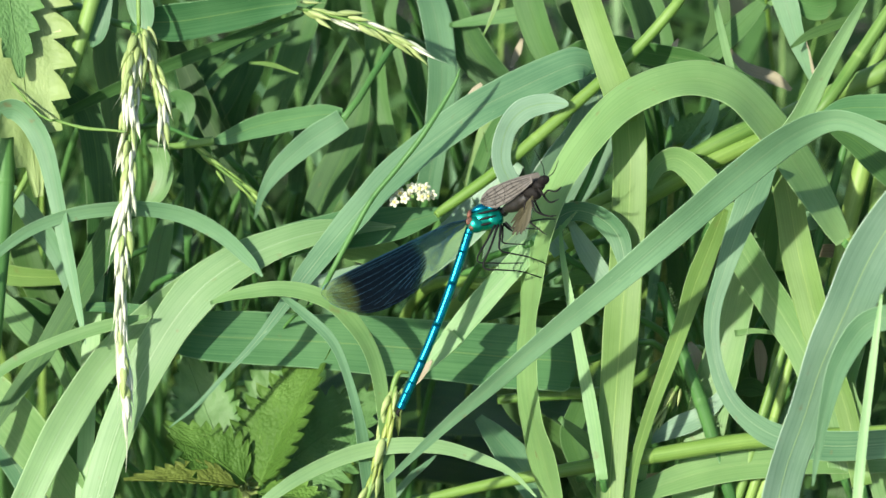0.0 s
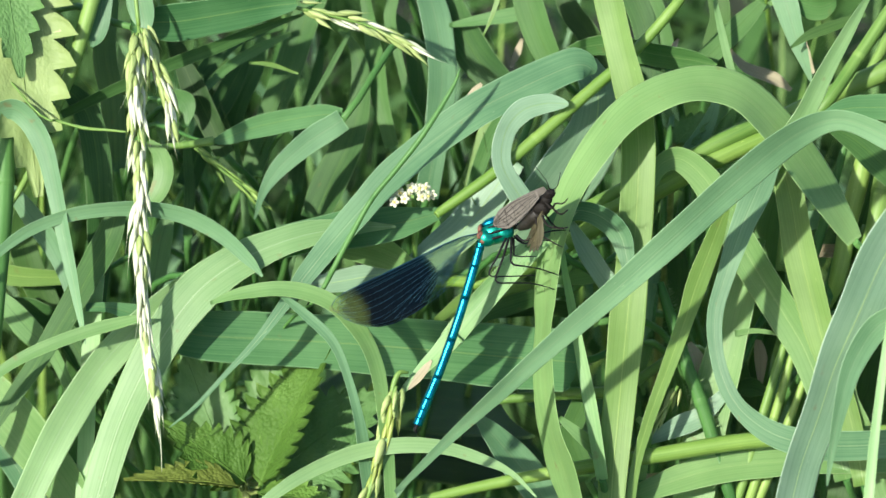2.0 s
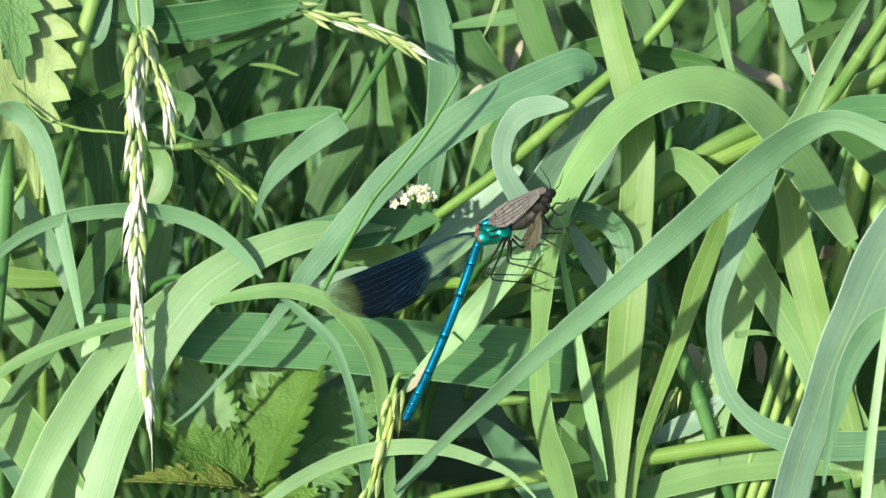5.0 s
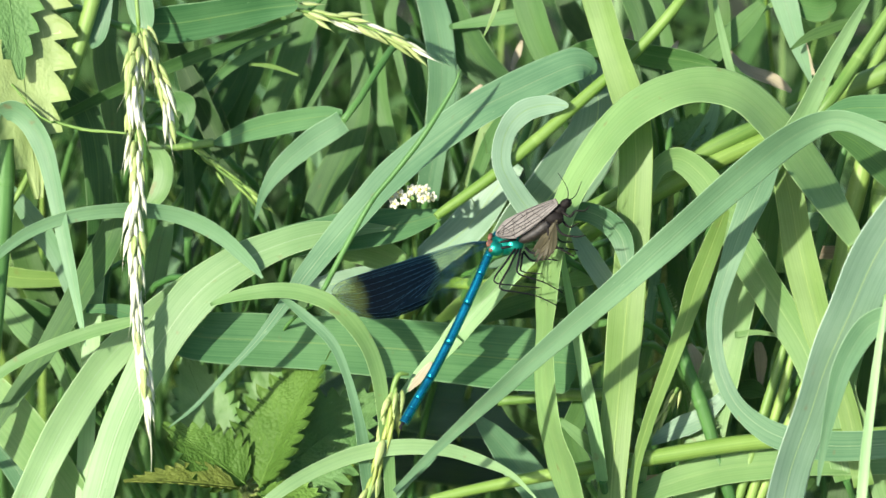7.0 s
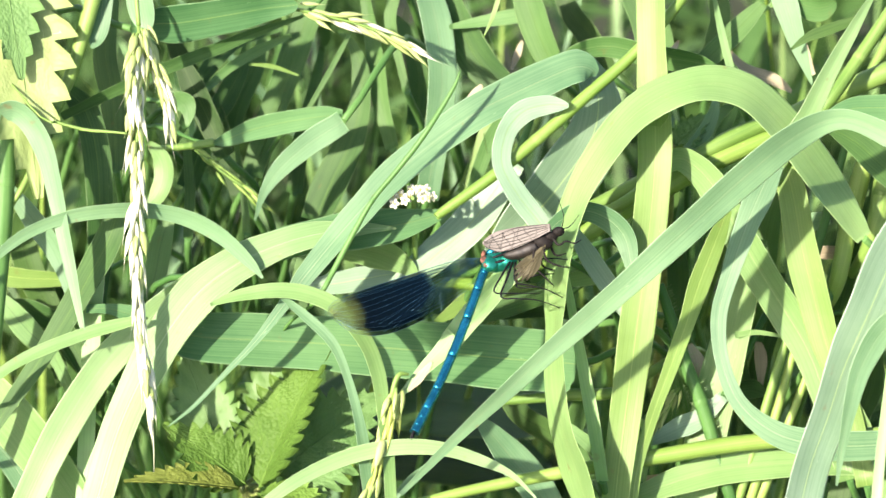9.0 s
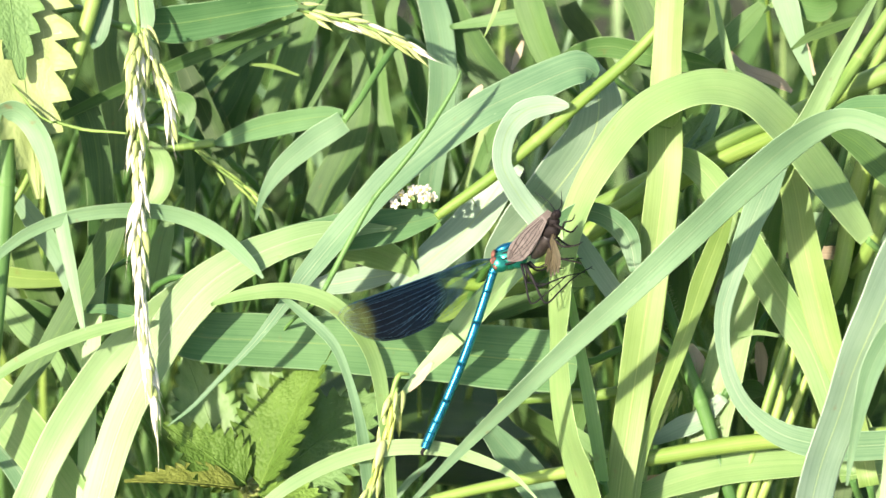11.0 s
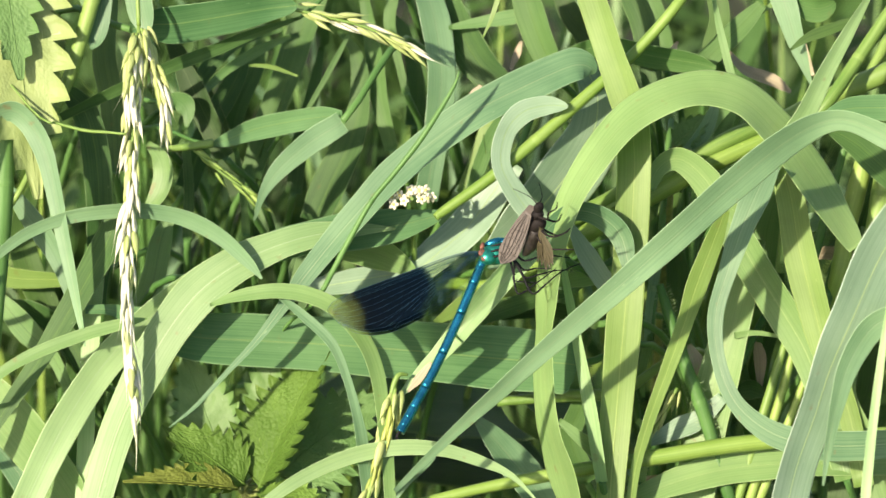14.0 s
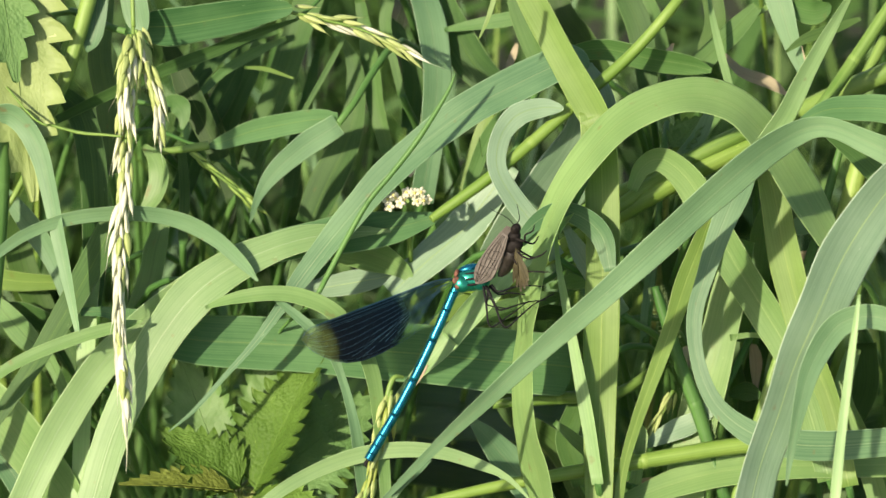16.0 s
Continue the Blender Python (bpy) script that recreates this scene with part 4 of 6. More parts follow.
blade(GLAUCOUS, -15, "end", [(-32.8, 5.0, -9.1, 0.91), (-27.8, 4.8, -13.1, 2.04), (-22.2, 4.7, -18.6, 2.04), (-19.1, 4.5, -25.9, 1.70), (-16.8, 4.3, -34.8, 2.16), (-15.4, 4.2, -44.0, 2.84), (-13.8, 4.0, -55.5, 2.95)])
blade(BLUEGREEN, -10, "end", [(-72.9, 21.0, -11.9, 1.85), (-67.3, 20.9, -12.1, 2.31), (-60.2, 20.7, -14.3, 5.76), (-51.2, 20.6, -17.4, 9.91), (-37.3, 20.4, -18.3, 10.72), (-21.2, 20.2, -19.2, 11.41), (-2.8, 20.1, -20.6, 12.21), (13.4, 19.9, -22.1, 12.79), (23.2, 19.8, -22.8, 12.67), (26.3, 19.6, -23.1, 11.52), (27.4, 19.5, -23.3, 6.91)])
blade(GLAUCOUS, 25, "start", [(-96.3, 10.5, -9.0, 1.37), (-91.8, 10.6, -2.7, 1.6), (-84.9, 10.8, 3.0, 2.28), (-77.0, 10.9, 6.4, 2.51), (-69.0, 11.0, 7.9, 2.85), (-59.8, 11.2, 8.1, 3.08), (-51.9, 11.3, 6.6, 3.31), (-45.0, 11.4, 3.0, 3.2), (-39.3, 11.6, -2.2, 2.28), (-36.5, 11.7, -5.6, 0.46)])
blade(GLAUCOUS, 25, "start", [(-94.2, 11.7, 16.1, 2.29), (-91.3, 11.7, 25.8, 2.97), (-87.3, 11.6, 28.4, 4.11), (-83.6, 11.5, 25.8, 4.34), (-80.6, 11.4, 20.4, 4.11), (-78.6, 11.4, 12.7, 3.43), (-76.8, 11.3, 3.5, 2.97), (-74.9, 11.2, -5.6, 2.28), (-73.3, 11.2, -13.6, 1.37), (-72.2, 11.1, -19.3, 0.34)])
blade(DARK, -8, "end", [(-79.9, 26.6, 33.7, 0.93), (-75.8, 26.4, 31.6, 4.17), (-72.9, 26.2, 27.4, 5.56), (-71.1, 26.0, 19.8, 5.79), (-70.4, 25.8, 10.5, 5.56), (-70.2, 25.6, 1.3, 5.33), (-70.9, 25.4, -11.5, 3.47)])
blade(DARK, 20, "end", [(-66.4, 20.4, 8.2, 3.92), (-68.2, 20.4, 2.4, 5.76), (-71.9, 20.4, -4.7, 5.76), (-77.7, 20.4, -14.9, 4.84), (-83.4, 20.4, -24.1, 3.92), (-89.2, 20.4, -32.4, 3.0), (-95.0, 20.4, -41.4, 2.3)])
blade(PALE, 15, "end", [(-70.8, 24.1, -3.4, 3.47), (-71.7, 24.1, -11.5, 4.05), (-72.2, 24.1, -23.0, 3.7), (-72.8, 24.1, -34.6, 3.47), (-73.6, 24.1, -53.1, 3.47)])
blade(LIGHT, 20, "end", [(-99.1, 27.8, -21.9, 5.8), (-93.3, 27.2, -28.9, 8.59), (-86.3, 26.6, -37.2, 10.67), (-78.1, 26.0, -47.4, 8.81), (-72.3, 25.4, -56.6, 5.79)])
blade(GLAUCOUS, -10, "end", [(-98.3, 31.6, -34.8, 4.66), (-93.7, 31.6, -38.3, 5.13), (-87.8, 31.6, -45.3, 5.13), (-82.0, 31.6, -55.8, 4.66)])
blade(GLAUCOUS, 20, "start", [(-62.9, 16.7, 59.8, 3.44), (-62.2, 16.7, 54.1, 5.28), (-61.4, 16.7, 49.5, 5.51), (-60.7, 16.7, 45.8, 3.9), (-61.3, 16.7, 43.3, 0.46)])
blade(BLUEGREEN, -20, "start", [(-63.4, 20.4, 45.2, 3.46), (-59.2, 20.2, 46.1, 6.34), (-53.5, 20.0, 46.4, 7.60), (-44.2, 19.8, 47.9, 6.91), (-36.3, 19.6, 49.3, 5.30), (-31.0, 19.4, 49.9, 2.99), (-29.7, 19.2, 50.1, 0.92)])
blade(BLUEGREEN, -10, "start", [(-47.7, 30.3, 22.0, 0.47), (-44.9, 30.0, 22.7, 2.56), (-38.8, 29.8, 25.0, 4.42), (-30.8, 29.5, 26.7, 4.65), (-24.4, 29.3, 27.6, 4.18), (-20.7, 29.0, 27.5, 2.91)])
blade(GLAUCOUS, -13, "start", [(-20.6, 28.5, 26.6, 4.41), (-22.3, 28.2, 25.4, 4.88), (-27.7, 28.0, 21.9, 4.88), (-33.5, 27.7, 16.8, 3.71), (-36.9, 27.5, 11.7, 1.86), (-38.7, 27.2, 6.1, 0.35)])
# rear blades: DARK and SHADE colours paint the shade of the gaps between them
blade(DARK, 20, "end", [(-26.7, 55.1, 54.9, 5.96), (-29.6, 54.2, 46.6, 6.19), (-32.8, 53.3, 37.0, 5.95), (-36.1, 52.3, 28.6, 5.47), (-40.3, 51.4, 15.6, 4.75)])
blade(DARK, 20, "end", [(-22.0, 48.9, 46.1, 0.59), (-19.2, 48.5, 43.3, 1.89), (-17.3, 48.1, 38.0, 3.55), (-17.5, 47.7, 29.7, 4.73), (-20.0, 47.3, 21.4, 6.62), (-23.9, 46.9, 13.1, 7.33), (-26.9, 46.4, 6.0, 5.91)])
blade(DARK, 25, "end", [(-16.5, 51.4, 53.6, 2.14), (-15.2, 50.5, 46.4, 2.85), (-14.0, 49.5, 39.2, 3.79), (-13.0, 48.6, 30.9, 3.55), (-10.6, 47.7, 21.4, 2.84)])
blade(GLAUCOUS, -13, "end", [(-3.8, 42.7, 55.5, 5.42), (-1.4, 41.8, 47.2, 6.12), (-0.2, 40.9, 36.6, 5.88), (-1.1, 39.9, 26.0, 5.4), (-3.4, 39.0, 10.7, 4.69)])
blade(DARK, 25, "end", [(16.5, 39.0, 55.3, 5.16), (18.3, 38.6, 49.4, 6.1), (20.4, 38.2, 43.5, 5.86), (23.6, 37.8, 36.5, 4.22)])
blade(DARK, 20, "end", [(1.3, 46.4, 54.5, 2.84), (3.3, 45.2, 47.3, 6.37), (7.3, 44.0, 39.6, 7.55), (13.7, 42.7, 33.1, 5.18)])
blade(GLAUCOUS, 25, "start", [(69.0, 27.8, 54.7, 5.34), (70.6, 27.8, 50.0, 4.88), (72.3, 27.8, 44.2, 3.71), (74.1, 27.8, 39.0, 2.32), (75.8, 27.8, 34.0, 0.35)])
blade(LIGHT, -5, "end", [(59.0, 31.6, 44.9, 0.23), (63.6, 31.6, 47.9, 0.93), (70.0, 31.6, 52.3, 1.05), (74.1, 31.6, 56.0, 0.93)])
blade(MID, 25, "none", [(23.3, 25.4, 38.9, 1.16), (28.5, 25.1, 41.1, 3.47), (34.3, 24.9, 41.8, 4.17), (42.4, 24.6, 40.0, 4.63), (51.6, 24.4, 38.5, 3.93), (56.0, 24.1, 37.4, 0.93)])
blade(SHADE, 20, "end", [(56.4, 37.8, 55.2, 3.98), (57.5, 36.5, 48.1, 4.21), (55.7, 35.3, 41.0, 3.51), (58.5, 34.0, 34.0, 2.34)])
gk_blade = blade(BLUEGREEN, 10, "start", [(101.9, 8.0, 24.0, 5.58), (94.0, 7.5, 28.0, 5.69), (85.3, 7.0, 28.5, 5.12), (80.3, 6.5, 28.0, 3.75), (75.7, 6.0, 26.0, 1.25)])
blade(DARK, -10, "end", [(78.4, 11.7, 24.7, 2.29), (83.5, 11.3, 21.8, 5.25), (88.6, 10.9, 17.2, 5.94), (97.7, 10.5, 9.2, 5.71)])
blade(SHADE, 20, "end", [(94.1, 34.0, 23.5, 3.5), (90.0, 33.1, 16.5, 4.67), (86.4, 32.2, 5.9, 5.13), (83.4, 31.2, -4.5, 4.89), (79.8, 30.3, -18.5, 4.65)])
blade(MID, 20, "none", [(60.6, 40.2, 30.7, 1.17), (55.6, 39.4, 26.5, 3.52), (52.3, 38.6, 20.6, 4.69), (47.6, 37.8, 13.0, 4.69)])
blade(LIGHT, 25, "end", [(34.0, 17.9, -52.2, 1.15), (38.6, 17.7, -50.5, 3.45), (46.7, 17.5, -47.3, 5.29), (57.0, 17.3, -44.5, 6.43), (68.5, 17.1, -43.3, 5.97), (79.9, 16.9, -43.1, 5.28), (98.3, 16.7, -42.9, 5.17)])
vee_blade = blade(YELLOW, -13, "end", [(57.2, 11.7, 8.1, 1.83), (54.6, 11.5, 1.3, 3.88), (51.5, 11.4, -6.7, 4.34), (48.9, 11.2, -14.7, 3.43), (45.8, 11.0, -23.3, 3.08), (41.8, 10.8, -34.1, 2.51), (38.9, 10.7, -44.4, 2.05), (37.4, 10.5, -55.8, 1.83)])
bgleaf_blade = blade(LIGHT, 20, "end", [(63.7, 22.9, 2.4, 4.62), (62.1, 22.6, -3.3, 6.24), (59.6, 22.4, -13.7, 7.16), (56.7, 22.1, -25.3, 8.08), (53.8, 21.9, -36.8, 8.31), (50.9, 21.6, -53.0, 8.08)])
blade(PALE, 20, "end", [(23.6, 7.5, 4.8, 0.46), (24.2, 7.4, -2.2, 1.14), (25.8, 7.2, -11.1, 1.71), (28.0, 7.1, -22.6, 2.27), (30.1, 6.9, -33.9, 2.73), (32.1, 6.8, -46.5, 2.27)])
blade(SILVER, 20, "end", [(39.7, 21.6, -40.5, 0.35), (43.4, 21.3, -38.5, 2.31), (48.0, 21.0, -36.3, 4.15), (52.6, 20.7, -34.2, 3.92), (57.2, 20.4, -29.8, 2.3)])
blade(WAXY, 6, "start", [(-40.1, 2.0, -55.2, 1.92), (-35.1, 1.9, -50.2, 2.26), (-27.6, 1.9, -45.1, 2.72), (-18.6, 1.9, -41.2, 3.17), (-9.5, 1.8, -39.4, 3.28), (-0.5, 1.8, -39.7, 2.83), (7.4, 1.7, -42.0, 2.26), (13.7, 1.7, -44.9, 1.24), (18.7, 1.6, -49.7, 0.34)])
# two wide dark-coloured blades, turned from the sun, added to deepen the hollow's shade
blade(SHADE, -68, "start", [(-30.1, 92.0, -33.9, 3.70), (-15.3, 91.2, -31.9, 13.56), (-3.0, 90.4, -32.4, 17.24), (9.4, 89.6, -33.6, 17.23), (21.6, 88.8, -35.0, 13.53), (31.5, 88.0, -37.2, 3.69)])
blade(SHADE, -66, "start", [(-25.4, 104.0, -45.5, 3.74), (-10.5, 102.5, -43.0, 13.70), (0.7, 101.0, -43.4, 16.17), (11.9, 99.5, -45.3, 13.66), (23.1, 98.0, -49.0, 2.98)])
blade(GLAUCOUS, -24, "end", [(7.2, 30.0, -34.8, 1.86), (10.5, 29.8, -38.5, 4.65), (14.4, 29.5, -43.1, 6.74), (19.1, 29.2, -48.9, 7.21), (23.9, 29.0, -56.8, 5.23)])
blade(PALE, 20, "start", [(26.9, 8.6, 9.2, 2.28), (22.9, 8.5, 4.7, 3.42), (16.6, 8.4, -1.3, 4.56), (10.9, 8.2, -7.3, 4.78), (5.2, 8.1, -13.8, 4.78), (1.4, 8.0, -18.6, 4.33)])
blade(DARK, 20, "end", [(5.3, 29.1, -16.2, 1.16), (8.8, 28.8, -13.6, 3.02), (14.1, 28.5, -11.5, 3.95), (20.4, 28.1, -9.6, 3.25), (26.2, 27.8, -8.6, 1.16)])
blade(SILVER, 10, "end", [(25.9, 15.0, 5.4, 1.38), (28.8, 15.0, 0.1, 3.67), (32.1, 15.0, -5.0, 4.13), (37.4, 15.0, -12.4, 3.44)])
blade(SILVER, 25, "none", [(-30.1, 29.1, -7.8, 0.93), (-24.3, 29.1, -7.2, 3.95), (-16.7, 29.1, -5.9, 4.88), (-10.9, 29.1, -4.9, 3.02), (-8.0, 29.1, -4.5, 0.46)])
blade(LIGHT, 20, "none", [(-27.7, 25.4, 1.9, 2.32), (-21.3, 25.4, 1.3, 5.56), (-13.2, 25.4, -0.5, 6.49), (-7.4, 25.4, -3.4, 3.47), (-5.1, 25.4, -6.8, 0.69)])
blade(YELLOW, 20, "none", [(-24.1, 22.9, 4.2, 1.85), (-21.3, 22.9, 3.0, 4.39), (-18.7, 22.9, 1.8, 3.0), (-17.6, 22.9, 0.1, 0.35)])
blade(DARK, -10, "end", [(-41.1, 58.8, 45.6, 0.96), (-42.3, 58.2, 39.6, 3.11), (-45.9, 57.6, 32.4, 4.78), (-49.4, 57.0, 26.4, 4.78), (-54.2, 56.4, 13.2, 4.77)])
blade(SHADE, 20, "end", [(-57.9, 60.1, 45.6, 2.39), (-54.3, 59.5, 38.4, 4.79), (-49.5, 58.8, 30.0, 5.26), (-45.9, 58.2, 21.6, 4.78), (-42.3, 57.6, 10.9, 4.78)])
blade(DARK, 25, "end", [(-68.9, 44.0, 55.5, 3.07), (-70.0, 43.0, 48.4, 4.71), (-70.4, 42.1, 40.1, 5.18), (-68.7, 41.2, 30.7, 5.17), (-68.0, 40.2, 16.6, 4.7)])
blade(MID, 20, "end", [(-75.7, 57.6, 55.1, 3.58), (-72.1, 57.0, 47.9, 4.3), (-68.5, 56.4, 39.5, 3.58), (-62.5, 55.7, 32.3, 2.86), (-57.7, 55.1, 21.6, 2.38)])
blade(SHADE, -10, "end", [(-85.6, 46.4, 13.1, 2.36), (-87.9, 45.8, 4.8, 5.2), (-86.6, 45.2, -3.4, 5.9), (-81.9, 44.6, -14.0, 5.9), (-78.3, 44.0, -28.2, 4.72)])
blade(YELLOW, 20, "end", [(-95.6, 40.2, -4.6, 4.7), (-87.4, 40.2, -5.8, 3.99), (-80.4, 40.2, -6.0, 3.05), (-74.5, 40.2, -6.2, 0.94)])
blade(MID, 20, "end", [(-56.8, 39.0, 7.2, 2.35), (-58.5, 38.2, 1.3, 4.69), (-60.2, 37.3, -6.9, 5.15), (-64.9, 36.5, -18.6, 4.68)])
blade(SHADE, 20, "end", [(-88.9, 44.0, -16.4, 3.54), (-81.8, 43.1, -21.1, 5.18), (-75.8, 42.3, -29.3, 5.42), (-68.7, 41.5, -42.2, 4.7)])
blade(MID, -10, "end", [(13.7, 42.7, 30.1, 0.94), (12.2, 42.1, 27.0, 2.82), (9.6, 41.5, 22.5, 3.18), (7.3, 40.9, 16.6, 2.82), (4.9, 40.2, 10.7, 1.17)])
blade(YELLOW, 20, "end", [(11.4, 48.9, 34.5, 1.18), (10.2, 48.1, 28.5, 2.84), (7.8, 47.3, 20.2, 3.55), (4.3, 46.4, 11.9, 2.84)])
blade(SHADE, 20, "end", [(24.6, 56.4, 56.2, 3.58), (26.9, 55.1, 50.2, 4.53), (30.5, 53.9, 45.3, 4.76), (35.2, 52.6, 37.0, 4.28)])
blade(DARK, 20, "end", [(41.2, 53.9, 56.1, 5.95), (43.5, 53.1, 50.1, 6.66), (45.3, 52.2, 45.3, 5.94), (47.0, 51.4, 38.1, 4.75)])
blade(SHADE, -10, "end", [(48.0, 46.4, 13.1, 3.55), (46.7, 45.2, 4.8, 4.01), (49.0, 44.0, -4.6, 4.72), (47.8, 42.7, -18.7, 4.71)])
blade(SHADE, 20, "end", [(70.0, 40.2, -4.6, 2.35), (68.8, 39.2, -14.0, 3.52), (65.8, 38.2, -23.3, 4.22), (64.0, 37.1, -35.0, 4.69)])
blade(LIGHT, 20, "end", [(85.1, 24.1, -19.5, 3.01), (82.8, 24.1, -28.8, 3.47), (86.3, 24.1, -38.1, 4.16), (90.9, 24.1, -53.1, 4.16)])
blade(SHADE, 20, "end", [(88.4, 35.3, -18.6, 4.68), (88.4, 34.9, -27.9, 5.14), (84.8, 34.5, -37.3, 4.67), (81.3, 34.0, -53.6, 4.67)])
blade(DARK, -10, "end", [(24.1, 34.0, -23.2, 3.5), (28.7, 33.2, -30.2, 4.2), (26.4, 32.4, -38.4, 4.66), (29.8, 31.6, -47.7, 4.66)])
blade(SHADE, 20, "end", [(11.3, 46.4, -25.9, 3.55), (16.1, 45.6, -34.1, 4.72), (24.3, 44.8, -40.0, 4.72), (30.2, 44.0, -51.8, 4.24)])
blade(MID, 15, "end", [(23.8, 24.1, -34.6, 1.16), (27.3, 23.7, -37.5, 2.31), (31.9, 23.3, -41.5, 3.0), (37.7, 22.9, -47.2, 2.31)])
blade(LIGHT, 15, "end", [(59.5, 20.4, -17.2, 1.38), (64.1, 20.4, -16.7, 1.04), (68.7, 20.4, -17.4, 0.69)])
blade(DARK, -8, "end", [(-11.3, 62.6, 50.5, 1.2), (-7.7, 61.7, 45.7, 3.36), (-5.3, 60.9, 37.3, 4.31), (-5.9, 60.1, 26.5, 4.07)])
blade(DARK, 15, "end", [(-25.6, 60.1, 43.2, 1.2), (-27.4, 59.3, 33.6, 2.87), (-29.8, 58.4, 24.0, 3.59), (-31.5, 57.6, 12.1, 3.58)])
blade(DARK, 20, "end", [(-37.7, 63.8, 45.8, 2.4), (-40.1, 63.0, 38.5, 4.32), (-43.7, 62.1, 30.1, 4.32), (-46.6, 61.3, 16.9, 4.08)])
blade(MID, 20, "none", [(-0.5, 32.8, 5.4, 1.17), (1.9, 32.0, 7.1, 2.8), (7.7, 31.1, 8.7, 3.49), (12.3, 30.3, 9.2, 1.16)])
blade(MID, 15, "start", [(-56.9, 32.8, 30.7, 0.93), (-55.1, 32.8, 31.4, 3.03), (-53.2, 32.8, 30.2, 4.2), (-52.5, 32.8, 28.1, 2.57), (-53.0, 32.8, 25.5, 0.47)])
blade(LIGHT, 15, "end", [(-60.4, 24.1, 22.1, 1.16), (-57.8, 24.1, 19.2, 3.47), (-57.1, 24.1, 15.2, 4.16), (-58.5, 24.1, 11.1, 3.47), (-61.2, 24.1, 8.0, 0.93)])
blade(DARK, 15, "end", [(-33.6, 48.9, 46.6, 1.18), (-41.9, 48.3, 44.4, 2.84), (-47.2, 47.7, 40.3, 3.55), (-51.3, 47.1, 34.6, 3.07), (-54.2, 46.4, 26.1, 2.36)])
blade(MID, -15, "end", [(-31.8, 46.4, 45.0, 0.95), (-38.9, 45.6, 41.7, 2.13), (-45.3, 44.8, 37.6, 1.89), (-51.2, 44.0, 31.7, 1.18)])
blade(SHADE, 15, "end", [(-54.7, 39.0, 40.0, 3.05), (-51.8, 38.2, 33.5, 5.16), (-48.7, 37.3, 27.1, 4.92), (-45.0, 36.5, 19.4, 3.98)])
blade(YELLOW, 10, "none", [(-40.2, 35.3, 38.5, 0.47), (-35.5, 35.3, 38.1, 0.94), (-29.9, 35.3, 36.2, 0.35)])
blade(DARK, 15, "end", [(-19.0, 40.2, 45.9, 0.7), (-23.0, 39.6, 38.3, 1.17), (-28.6, 39.0, 28.3, 0.94)])
blade(DARK, 15, "end", [(-43.1, 41.5, 21.9, 0.94), (-41.6, 40.9, 13.0, 1.53), (-40.8, 40.2, 3.6, 1.64)])
blade(DARK, 15, "end", [(-53.0, 32.8, 21.7, 1.63), (-52.3, 32.8, 12.9, 2.22), (-52.7, 32.8, 2.4, 2.1)])
blade(MID, 15, "none", [(1.3, 41.5, 46.5, 0.94), (7.8, 41.1, 47.6, 2.35), (13.6, 40.7, 48.5, 3.06), (20.7, 40.2, 49.7, 2.82)])
blade(YELLOW, 15, "none", [(11.5, -4.0, 51.9, 1.01), (9.9, -4.0, 46.7, 0.9), (8.0, -4.0, 42.4, 0.22)])
blade(GLAUCOUS, 15, "none", [(56.0, 27.8, 31.5, 1.16), (55.5, 27.4, 28.0, 2.32), (52.9, 27.0, 23.1, 3.13), (48.2, 26.6, 19.1, 0.93)])
blade(GLAUCOUS, 15, "none", [(70.4, 25.4, 4.5, 1.16), (74.6, 25.4, 5.6, 3.94), (79.2, 25.4, 6.6, 2.32)])
blade(YELLOW, -20, "end", [(-1.6, 30.3, -14.8, 1.16), (5.4, 29.9, -10.6, 4.19), (12.3, 29.5, -8.3, 3.26), (19.3, 29.1, -7.4, 1.16)])
blade(DARK, 15, "none", [(59.9, 31.6, -29.2, 1.17), (63.6, 30.9, -28.5, 4.19), (66.8, 30.3, -29.7, 0.7)])
blade(MID, 15, "none", [(22.8, 27.8, -6.8, 1.16), (28.6, 27.8, -5.7, 3.48), (35.5, 27.8, -4.5, 3.02)])
blade(SHADE, 15, "end", [(11.2, 36.5, -13.9, 1.17), (18.2, 35.7, -12.2, 3.51), (25.2, 34.9, -12.5, 3.27), (32.2, 34.0, -15.1, 2.34)])
blade(GLAUCOUS, -15, "end", [(42.2, 34.0, -18.6, 1.17), (42.7, 33.2, -11.6, 1.63), (43.8, 32.4, -4.5, 2.1), (45.0, 31.6, 2.4, 1.63)])
blade(MID, 15, "end", [(41.6, 35.3, -30.3, 0.7), (41.1, 34.7, -25.6, 1.64), (42.7, 34.0, -18.6, 2.1)])
blade(LIGHT, 10, "end", [(39.6, 19.2, -34.4, 1.15), (41.6, 19.2, -36.7, 2.07), (41.0, 19.2, -41.3, 2.3), (40.1, 19.2, -47.1, 2.53)])
blade(DRY, 15, "none", [(64.9, 34.0, -18.1, 0.93), (65.7, 34.0, -22.3, 2.57), (65.6, 34.0, -27.9, 0.93)])
blade(DRY, -15, "none", [(50.5, 25.0, -19.1, 0.93), (51.9, 25.0, -23.0, 3.47), (51.6, 25.0, -26.3, 3.24), (50.9, 25.0, -29.3, 0.93)])
blade(DRY, 15, "none", [(-6.5, 21.6, 20.7, 0.69), (-5.4, 21.6, 18.1, 1.96), (-5.8, 21.6, 15.6, 0.69)])
blade(DRY, -15, "none", [(36.7, 27.8, -47.5, 0.46), (43.6, 27.8, -46.7, 1.39), (50.6, 27.8, -46.1, 0.58)])
